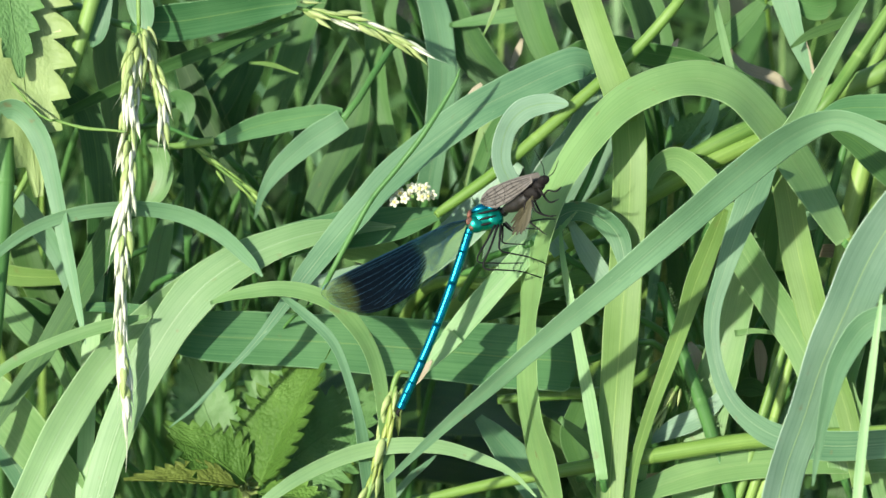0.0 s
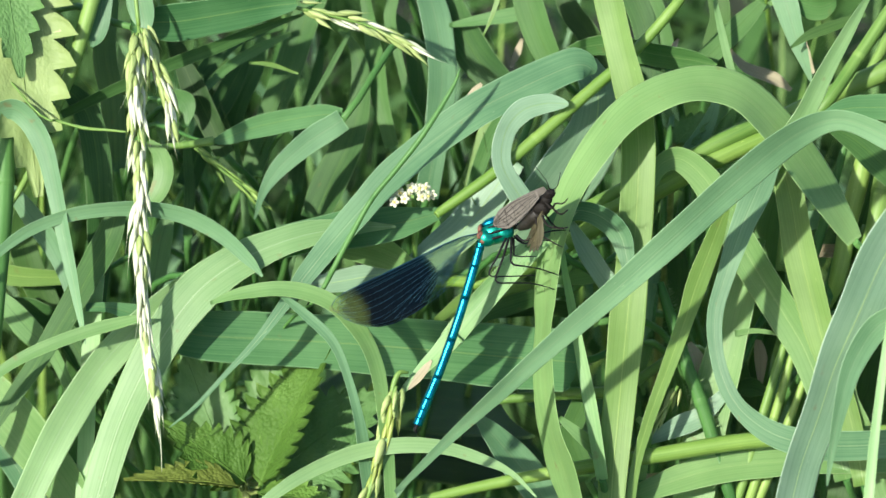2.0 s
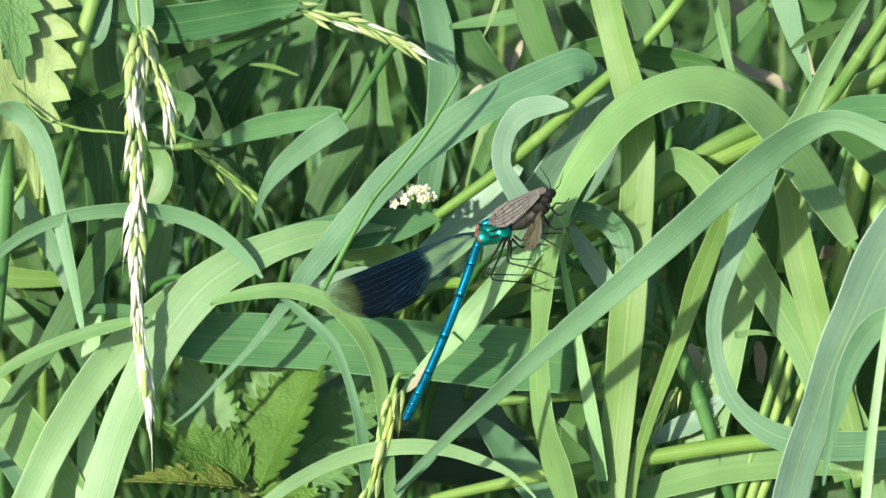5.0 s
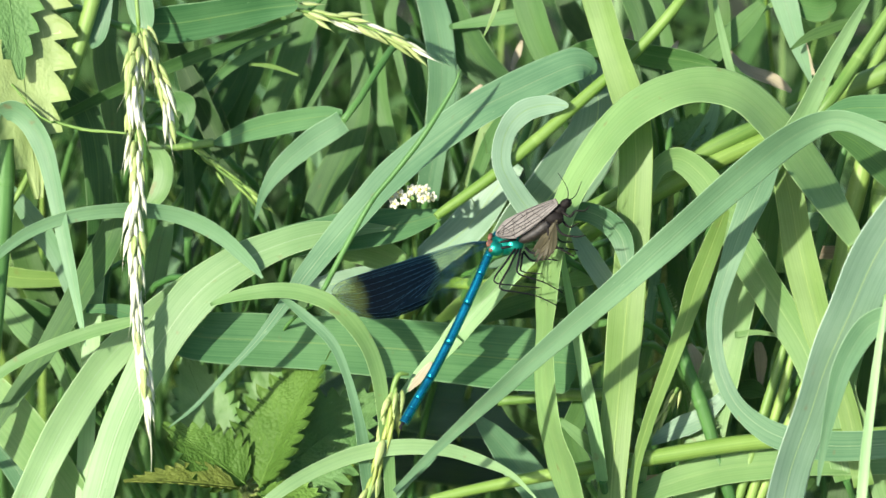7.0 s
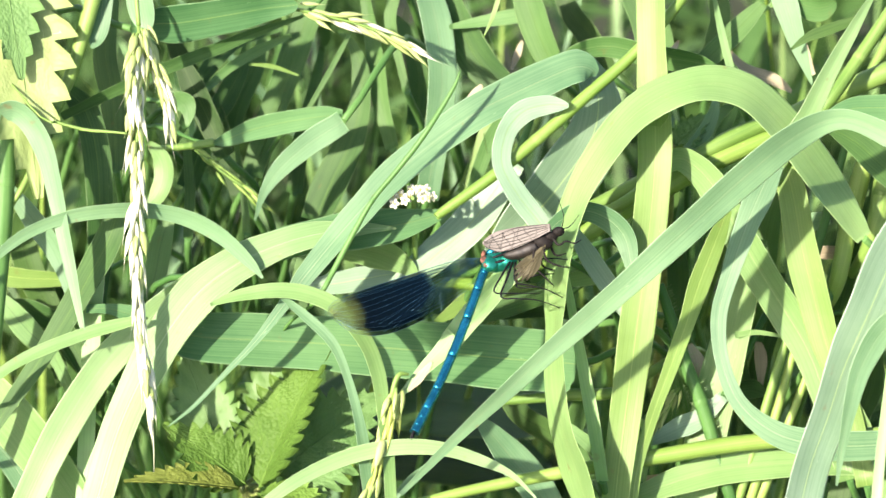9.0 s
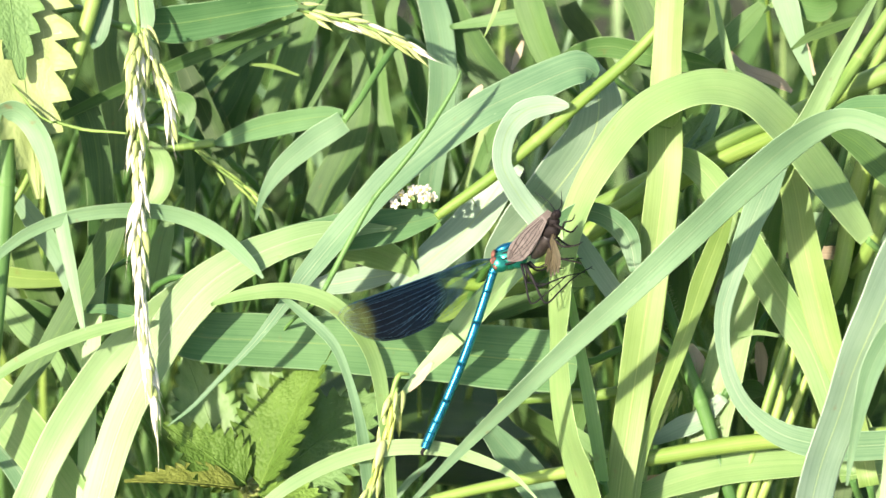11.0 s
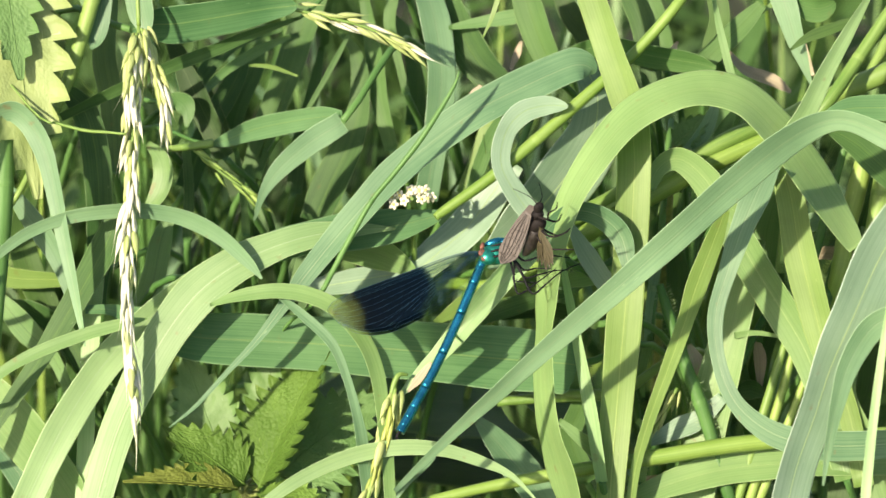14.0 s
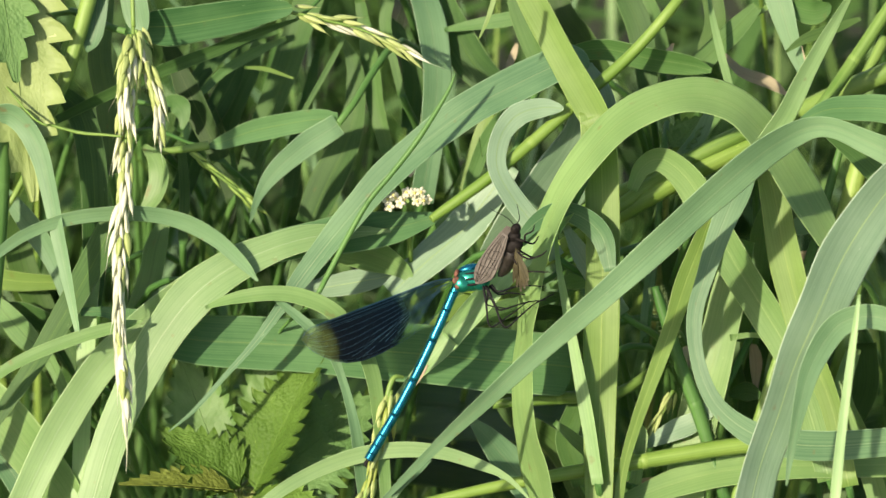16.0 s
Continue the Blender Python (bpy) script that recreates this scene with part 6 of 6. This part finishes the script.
PREY_WAY = [(0, 20.0, 13.6, -23, -37), (0.5, 20.2, 13.0, -26, -37), (1, 20.5, 12.2, -28, -37), (1.5, 21.5, 12.1, -31, -37), (2, 21.2, 10.9, -33, -41), (2.5, 20.9, 10.7, -33, -44), (3, 20.5, 10.7, -33, -44), (3.5, 20.7, 10.2, -32, -46), (4, 20.9, 10.9, -33, -41), (5.2, 21.4, 11.2, -28, -35), (6.5, 21.7, 11.3, -22, -27), (7, 24.6, 9.4, -28, -7), (7.5, 23.9, 8.9, -22, -7), (8, 24.2, 7.5, -20, -7), (8.5, 22.5, 6.6, -20, -8), (9, 23.1, 3.8, -13, -7), (9.2, 24.0, 3.5, -12, -7), (10.2, 23.1, 5.6, -30, -27), (11.3, 22.2, 7.5, -50, -39), (11.5, 22.5, 7.8, -50, -39), (12, 22.5, 8.2, -51, -39), (12.5, 22.5, 8.4, -52, -37), (13, 21.5, 8.6, -53, -37), (13.5, 20.7, 9.1, -56, -37), (14, 19.1, 8.7, -60, -36), (14.5, 17.9, 9.8, -62, -36), (15, 14.6, 8.4, -62, -36), (15.5, 12.1, 7.6, -60, -36), (15.8, 14.9, 6.0, -58, -36), (16, 15.4, 4.9, -58, -36)]


LEG_HIPS = [(5.2, -1.6, 1.6), (5.6, -1.5, 1.4), (6.1, -1.4, 1.2), (6.5, 1.2, 1.0), (7.0, -1.4, 1.6), (6.6, 1.4, 1.4)]


def motions():
    walk(fly, [(t, VIEW_TILT @ Matrix.Translation(Vector((x, 0, z)) * MM) @ Matrix.Rotation(radians(-b), 4, "X") @ Matrix.Rotation(radians(a), 4, "Y")) for t, x, z, a, b in FLIGHT])
    for i, w in enumerate(wings):
        rest = w.matrix_basis.copy()
        o = Matrix.Translation(rest.translation)
        beats = BEATS if i < 2 else BEATS_REAR
        walk(w, [(t, o @ Matrix.Rotation(radians(a), 4, "Y") @ o.inverted() @ rest) for t, a in beats])
    walk(prey, [(t, VIEW_TILT @ Matrix.Translation(Vector((x, -2.0 + 15.4 * math.sin(radians(b)), z)) * MM) @ Matrix.Rotation(radians(a), 4, "Y") @ Matrix.Rotation(radians(b), 4, "Z")) for t, x, z, a, b in PREY_WAY])
    for leg, hip, fold in zip(legs, LEG_HIPS, (-42, -50, -34, 0, 0, 0)):
        o = Matrix.Translation(Vector(hip) * MM)
        walk(leg, [(t, o @ Matrix.Rotation(radians(fold * f), 4, "Y") @ o.inverted()) for t, f in [(0, 0), (4.2, 0), (6.5, 0), (9.2, 0.1), (10.2, 0.6), (11.3, 1), (16, 1)]])
    tip_rest = light_tip.matrix_basis.copy()
    walk(light_tip, [(t, tip_rest @ Matrix.Rotation(radians(a), 4, "Y")) for t, a in [(0, -5), (0.5, -2.5), (1, -2), (1.5, -0.5), (2, 0), (3, 0), (3.5, 0), (4, 0), (5.2, -1.5), (6.5, -4.5), (7, -3.5), (7.5, -2), (8, -1), (8.5, 2), (9, 10), (9.2, 12), (10.2, 13), (11.3, 12.5), (12, 11), (12.5, 9), (13, 3.5), (13.5, 0), (14, -4.5), (14.5, -9), (15, -12), (15.5, -13.3), (16, -10.6)]])
    sway(light_blade, (33.8, 10, -70.6), [(0, 0.0, -0.0, -1.35), (0.5, 0.0, -0.0, -0.9), (1, 0.0, -0.0, -0.6), (1.5, 0.0, -0.0, -0.38), (2, 0.0, -0.0, -0.23), (2.5, 0.0, -0.0, 0.0), (3, 0.0, -0.0, 0.23), (3.5, 0.0, -0.0, 0.0), (4, 0.0, -0.0, 0.0), (5.2, 0.0, -0.0, -0.45), (6.5, 0.0, -0.0, -1.5), (7, 0.0, -0.0, -0.6), (7.5, 0.0, -0.0, -0.9), (8, 0.0, -0.0, 0.0), (8.5, 0.0, -0.0, 0.15), (9, 0.0, -0.0, 1.87), (9.2, 0.0, -0.0, 2.39), (10.2, 0.0, -0.0, 2.99), (11.3, 0.0, -0.0, 3.14), (12, 0.0, -0.0, 2.84), (12.5, 0.0, -0.0, 2.39), (13, 0.0, -0.0, 1.35), (13.5, 0.0, -0.0, 0.0), (14, 0.0, -0.0, -0.75), (14.5, 0.0, -0.0, -1.65), (15, 0.0, -0.0, -3.76), (15.5, 0.0, -0.0, -5.27), (16, 0.0, -0.0, -4.52)])
    sway(arch_blade, (51.7, 4, 36.2), [(0, -1.13, 1.42, 2.3), (0.5, -0.91, 1.09, 1.57), (1, -0.57, 0.42, 0.65), (1.5, -0.45, 0.42, 0.75), (2, -0.11, 0.32, 0.19), (2.5, -0.11, 0.1, 0.09), (3, -0.11, 0.22, 0.28), (3.5, 0.0, -0.0, 0.0), (4, -0.11, 0.14, 0.28), (5.2, -0.58, 0.71, 0.65), (6.5, -1.27, 1.63, 1.39), (7, -0.03, 0.38, 0.0), (7.5, -0.04, 0.27, 1.3), (8, 0.3, -0.07, 0.28), (8.5, 0.41, 0.16, -0.19), (9, 1.08, 0.73, -0.76), (9.2, 1.3, 0.74, -1.14), (10.2, 1.26, 0.31, -1.53), (11.5, 1.1, -0.24, -1.63), (12, 1.47, -0.21, -1.34), (12.5, 1.16, -0.19, -1.05), (13, 0.97, -0.17, -0.57), (13.5, 0.59, -0.17, -0.09), (14, 0.67, -0.17, 0.75), (14.5, 0.3, -0.29, 3.18), (15, 0.31, -0.37, 4.64), (15.5, 0.55, -1.06, 6.21), (16, 0.5, -1.07, 3.79)])
    sway(diag_blade, (77.3, -16, 25.4), [(0, 0.0, -0.05, 1.41), (0.5, 0.0, -0.04, 0.89), (1, 0.0, -0.04, 0.43), (1.5, 0.0, -0.03, 0.18), (2, 0.0, -0.02, 0.0), (3.5, 0.0, -0.0, 0.0), (4, 0.0, 0.25, 0.0), (5.2, -0.01, 0.25, 0.29), (6.5, -0.25, 0.26, 0.82), (7, -0.03, 0.26, 0.18), (7.5, -0.03, 0.27, 0.36), (8, 0.18, 0.27, 0.07), (8.5, 0.29, 0.27, -0.07), (9, 0.62, 0.5, -0.33), (9.2, 0.83, 0.5, -0.62), (10.2, 1.13, 0.63, -1.26), (11.3, 1.42, 0.65, -1.42), (12, 1.44, 0.68, -1.34), (12.5, 1.25, 0.7, -1.23), (13, 0.95, 0.62, -0.77), (13.5, 0.58, 0.39, -0.18), (14, 0.32, 0.39, 0.25), (14.5, -0.59, 0.16, 0.61), (15, -1.36, -0.14, 0.96), (15.5, -2.91, -0.6, 1.24), (16, -2.29, -0.5, -0.33)])
    sway(right_blade, (76.2, -30, -13.0), [(0, -2.96, -0.05, 0.0), (0.5, -1.97, -0.04, 0.0), (1, -1.1, -0.03, 0.0), (1.5, -0.77, -0.03, 0.0), (2, -0.22, -0.02, 0.0), (2.5, -0.33, -0.01, 0.0), (3, 0.0, -0.01, 0.0), (3.5, 0.0, -0.0, 0.0), (4, 0.0, 0.24, 0.0), (5.2, -1.33, 0.25, 0.0), (6.5, -3.97, 0.26, 0.0), (7, -2.0, 0.26, 0.0), (7.5, -1.02, 0.26, 0.0), (8, -0.59, 0.27, 0.0), (8.5, -0.04, 0.27, 0.0), (9, 1.59, 0.27, 0.0), (9.2, 2.13, 0.28, 0.0), (10.2, 3.19, 0.29, 0.0), (11.5, 3.58, 0.32, 0.0), (12, 3.5, 0.34, 0.0), (12.5, 3.21, 0.37, 0.0), (13, 1.27, 0.39, 0.0), (13.5, 0.02, 0.39, 0.0), (14, -0.89, 0.39, 0.0), (14.5, -3.65, 0.49, 0.0), (15, -6.16, 0.63, 0.0), (15.5, -9.33, 0.73, 0.0), (16, -7.19, 0.82, 0.0)])
    sway(curl_blade, (53.8, -4, -17.9), [(0, -0.67, -0.05, 0.0), (1, -0.34, -0.04, 0.0), (2, -0.11, -0.02, 0.0), (3.5, 0.0, -0.0, 0.0), (4, 0.0, 0.25, 0.0), (6.5, -0.59, 0.26, 0.0), (7, -0.14, 0.27, 0.0), (8, -0.04, 0.27, 0.0), (9, 0.63, 0.28, 0.0), (10.2, 1.03, 0.3, 0.0), (11.5, 1.43, 0.33, 0.0), (12, 1.57, 0.35, 0.0), (12.5, 1.04, 0.38, 0.0), (13, 0.63, 0.4, 0.0), (13.5, 0.36, 0.4, 0.0), (14, 0.1, 0.4, 0.0), (14.5, -1.16, 0.5, 0.0), (15, -2.5, 0.65, 0.0), (15.5, -4.07, 0.75, 0.0), (16, -3.22, 0.85, 0.0)])
    sway(longl_blade, (-30.1, 10, -7.9), [(0, 0.0, -0.05, -0.08), (3.5, 0.0, -0.0, 0.0), (6.5, -0.03, 0.27, 0.0), (8.5, -0.05, 0.28, 0.15), (9, -0.05, 0.28, 0.37), (10.2, -0.1, 0.31, 0.52), (11.5, -0.15, 0.33, 0.67), (12, -0.12, 0.36, 0.74), (12.5, -0.08, 0.38, 0.59), (13.5, 0.03, 0.4, 0.15), (14, 0.1, 0.4, 0.0), (14.5, 0.2, 0.51, -0.3), (15, 0.3, 0.5, -0.8), (15.5, 0.3, 0.5, -1.3), (16, 0.3, 0.5, -1.1)])
    sway(seed, (-61.5, 10, 44.6), [(0, 0.0, -0.05, 4.91), (0.5, 0.0, -0.04, 3.82), (1, 0.0, -0.04, 3.27), (1.5, 0.0, -0.03, -3.43), (2, 0.0, -0.02, 0.27), (2.5, 0.0, -0.01, 1.45), (3, 0.0, -0.01, 1.54), (3.5, 0.0, -0.0, 0.0), (4, 0.0, 0.25, 1.0), (4.2, -0.0, 0.25, 0.27), (5.2, -0.01, 0.26, 1.82), (6.3, -0.02, 0.27, 3.64), (6.5, -0.03, 0.27, 5.0), (7, -0.03, 0.27, 1.6), (7.5, -0.04, 0.27, 3.0), (8, -0.04, 0.28, 2.91), (8.5, -0.05, 0.28, 2.0), (9, -0.05, 0.28, 1.27), (9.2, -0.06, 0.29, -0.73), (10.2, -0.1, 0.31, 0.0), (11.3, -0.14, 0.33, 1.7), (11.5, -0.15, 0.33, 2.6), (12, -0.12, 0.36, 1.8), (12.5, -0.08, 0.38, 2.0), (13, -0.05, 0.4, 2.4), (13.5, 0.03, 0.4, 3.3), (14, 0.1, 0.4, 3.6), (14.5, 0.1, 0.51, 3.5), (15, 0.0, 0.6, 4.0), (15.5, -0.1, 0.6, 4.2), (16, -0.1, 0.6, 4.2)])
    sway(rightb_blade, (76.2, -30, -13.0), [(0, -2.96, -0.05, 0.0), (0.5, -1.97, -0.04, 0.0), (1, -1.1, -0.03, 0.0), (1.5, -0.77, -0.03, 0.0), (2, -0.22, -0.02, 0.0), (2.5, -0.33, -0.01, 0.0), (3, 0.0, -0.01, 0.0), (3.5, 0.0, -0.0, 0.0), (4, 0.0, 0.24, 0.0), (5.2, -1.33, 0.25, 0.0), (6.5, -3.97, 0.26, 0.0), (7, -2.0, 0.26, 0.0), (7.5, -1.02, 0.26, 0.0), (8, -0.59, 0.27, 0.0), (8.5, -0.04, 0.27, 0.0), (9, 1.59, 0.27, 0.0), (9.2, 2.13, 0.28, 0.0), (10.2, 3.19, 0.29, 0.0), (11.5, 3.58, 0.32, 0.0), (12, 3.5, 0.34, 0.0), (12.5, 3.21, 0.37, 0.0), (13, 1.27, 0.39, 0.0), (13.5, 0.02, 0.39, 0.0), (14, -0.89, 0.39, 0.0), (14.5, -3.65, 0.49, 0.0), (15, -6.16, 0.63, 0.0), (15.5, -9.33, 0.73, 0.0), (16, -7.19, 0.82, 0.0)])
    sway(rightc_blade, (76.2, -30, -13.0), [(0, -2.37, -0.04, 0.0), (0.5, -1.58, -0.03, 0.0), (1, -0.88, -0.02, 0.0), (1.5, -0.62, -0.02, 0.0), (2, -0.18, -0.02, 0.0), (2.5, -0.26, -0.01, 0.0), (3, 0.0, -0.01, 0.0), (3.5, 0.0, -0.0, 0.0), (4, 0.0, 0.19, 0.0), (5.2, -1.06, 0.2, 0.0), (6.5, -3.18, 0.21, 0.0), (7, -1.6, 0.21, 0.0), (7.5, -0.82, 0.21, 0.0), (8, -0.47, 0.22, 0.0), (8.5, -0.03, 0.22, 0.0), (9, 1.27, 0.22, 0.0), (9.2, 1.7, 0.22, 0.0), (10.2, 2.55, 0.23, 0.0), (11.5, 2.86, 0.26, 0.0), (12, 2.8, 0.27, 0.0), (12.5, 2.57, 0.3, 0.0), (13, 1.02, 0.31, 0.0), (13.5, 0.02, 0.31, 0.0), (14, -0.71, 0.31, 0.0), (14.5, -2.92, 0.39, 0.0), (15, -4.93, 0.5, 0.0), (15.5, -7.46, 0.58, 0.0), (16, -5.75, 0.66, 0.0)])
    sway(leafa_blade, (53.8, -4, -17.9), [(0, -0.54, -0.04, 0.0), (1, -0.27, -0.03, 0.0), (2, -0.09, -0.02, 0.0), (3.5, 0.0, -0.0, 0.0), (4, 0.0, 0.2, 0.0), (6.5, -0.47, 0.21, 0.0), (7, -0.11, 0.22, 0.0), (8, -0.03, 0.22, 0.0), (9, 0.5, 0.22, 0.0), (10.2, 0.82, 0.24, 0.0), (11.5, 1.14, 0.26, 0.0), (12, 1.26, 0.28, 0.0), (12.5, 0.83, 0.3, 0.0), (13, 0.5, 0.32, 0.0), (13.5, 0.29, 0.32, 0.0), (14, 0.08, 0.32, 0.0), (14.5, -0.93, 0.4, 0.0), (15, -2.0, 0.52, 0.0), (15.5, -3.26, 0.6, 0.0), (16, -2.58, 0.68, 0.0)])
    sway(leafb_blade, (53.8, -4, -17.9), [(0, -0.47, -0.03, 0.0), (1, -0.24, -0.03, 0.0), (2, -0.08, -0.01, 0.0), (3.5, 0.0, -0.0, 0.0), (4, 0.0, 0.17, 0.0), (6.5, -0.41, 0.18, 0.0), (7, -0.1, 0.19, 0.0), (8, -0.03, 0.19, 0.0), (9, 0.44, 0.2, 0.0), (10.2, 0.72, 0.21, 0.0), (11.5, 1.0, 0.23, 0.0), (12, 1.1, 0.24, 0.0), (12.5, 0.73, 0.27, 0.0), (13, 0.44, 0.28, 0.0), (13.5, 0.25, 0.28, 0.0), (14, 0.07, 0.28, 0.0), (14.5, -0.81, 0.35, 0.0), (15, -1.75, 0.45, 0.0), (15.5, -2.85, 0.52, 0.0), (16, -2.25, 0.59, 0.0)])
    sway(vee_blade, (53.8, -4, -17.9), [(0, -0.34, -0.03, 0.0), (1, -0.17, -0.02, 0.0), (2, -0.06, -0.01, 0.0), (3.5, 0.0, -0.0, 0.0), (4, 0.0, 0.12, 0.0), (6.5, -0.29, 0.13, 0.0), (7, -0.07, 0.14, 0.0), (8, -0.02, 0.14, 0.0), (9, 0.32, 0.14, 0.0), (10.2, 0.52, 0.15, 0.0), (11.5, 0.71, 0.17, 0.0), (12, 0.79, 0.17, 0.0), (12.5, 0.52, 0.19, 0.0), (13, 0.32, 0.2, 0.0), (13.5, 0.18, 0.2, 0.0), (14, 0.05, 0.2, 0.0), (14.5, -0.58, 0.25, 0.0), (15, -1.25, 0.33, 0.0), (15.5, -2.04, 0.38, 0.0), (16, -1.61, 0.42, 0.0)])
    sway(topr_blade, (53.8, -4, -17.9), [(0, -0.6, -0.05, 0.0), (1, -0.31, -0.04, 0.0), (2, -0.1, -0.02, 0.0), (3.5, 0.0, -0.0, 0.0), (4, 0.0, 0.23, 0.0), (6.5, -0.53, 0.23, 0.0), (7, -0.13, 0.24, 0.0), (8, -0.04, 0.24, 0.0), (9, 0.57, 0.25, 0.0), (10.2, 0.93, 0.27, 0.0), (11.5, 1.29, 0.3, 0.0), (12, 1.41, 0.32, 0.0), (12.5, 0.94, 0.34, 0.0), (13, 0.57, 0.36, 0.0), (13.5, 0.32, 0.36, 0.0), (14, 0.09, 0.36, 0.0), (14.5, -1.04, 0.45, 0.0), (15, -2.25, 0.59, 0.0), (15.5, -3.66, 0.68, 0.0), (16, -2.9, 0.77, 0.0)])
    sway(gk_blade, (53.8, -4, -17.9), [(0, -0.54, -0.04, 0.0), (1, -0.27, -0.03, 0.0), (2, -0.09, -0.02, 0.0), (3.5, 0.0, -0.0, 0.0), (4, 0.0, 0.2, 0.0), (6.5, -0.47, 0.21, 0.0), (7, -0.11, 0.22, 0.0), (8, -0.03, 0.22, 0.0), (9, 0.5, 0.22, 0.0), (10.2, 0.82, 0.24, 0.0), (11.5, 1.14, 0.26, 0.0), (12, 1.26, 0.28, 0.0), (12.5, 0.83, 0.3, 0.0), (13, 0.5, 0.32, 0.0), (13.5, 0.29, 0.32, 0.0), (14, 0.08, 0.32, 0.0), (14.5, -0.93, 0.4, 0.0), (15, -2.0, 0.52, 0.0), (15.5, -3.26, 0.6, 0.0), (16, -2.58, 0.68, 0.0)])
    sway(bgleaf_blade, (53.8, -4, -17.9), [(0, -0.27, -0.02, 0.0), (1, -0.14, -0.02, 0.0), (2, -0.04, -0.01, 0.0), (3.5, 0.0, -0.0, 0.0), (4, 0.0, 0.1, 0.0), (6.5, -0.24, 0.1, 0.0), (7, -0.06, 0.11, 0.0), (8, -0.02, 0.11, 0.0), (9, 0.25, 0.11, 0.0), (10.2, 0.41, 0.12, 0.0), (11.5, 0.57, 0.13, 0.0), (12, 0.63, 0.14, 0.0), (12.5, 0.42, 0.15, 0.0), (13, 0.25, 0.16, 0.0), (13.5, 0.14, 0.16, 0.0), (14, 0.04, 0.16, 0.0), (14.5, -0.46, 0.2, 0.0), (15, -1.0, 0.26, 0.0), (15.5, -1.63, 0.3, 0.0), (16, -1.29, 0.34, 0.0)])
    sway(greyarch_blade, (53.8, -4, -17.9), [(0, -0.6, -0.05, 0.0), (1, -0.31, -0.04, 0.0), (2, -0.1, -0.02, 0.0), (3.5, 0.0, -0.0, 0.0), (4, 0.0, 0.23, 0.0), (6.5, -0.53, 0.23, 0.0), (7, -0.13, 0.24, 0.0), (8, -0.04, 0.24, 0.0), (9, 0.57, 0.25, 0.0), (10.2, 0.93, 0.27, 0.0), (11.5, 1.29, 0.3, 0.0), (12, 1.41, 0.32, 0.0), (12.5, 0.94, 0.34, 0.0), (13, 0.57, 0.36, 0.0), (13.5, 0.32, 0.36, 0.0), (14, 0.09, 0.36, 0.0), (14.5, -1.04, 0.45, 0.0), (15, -2.25, 0.59, 0.0), (15.5, -3.66, 0.68, 0.0), (16, -2.9, 0.77, 0.0)])


motions()
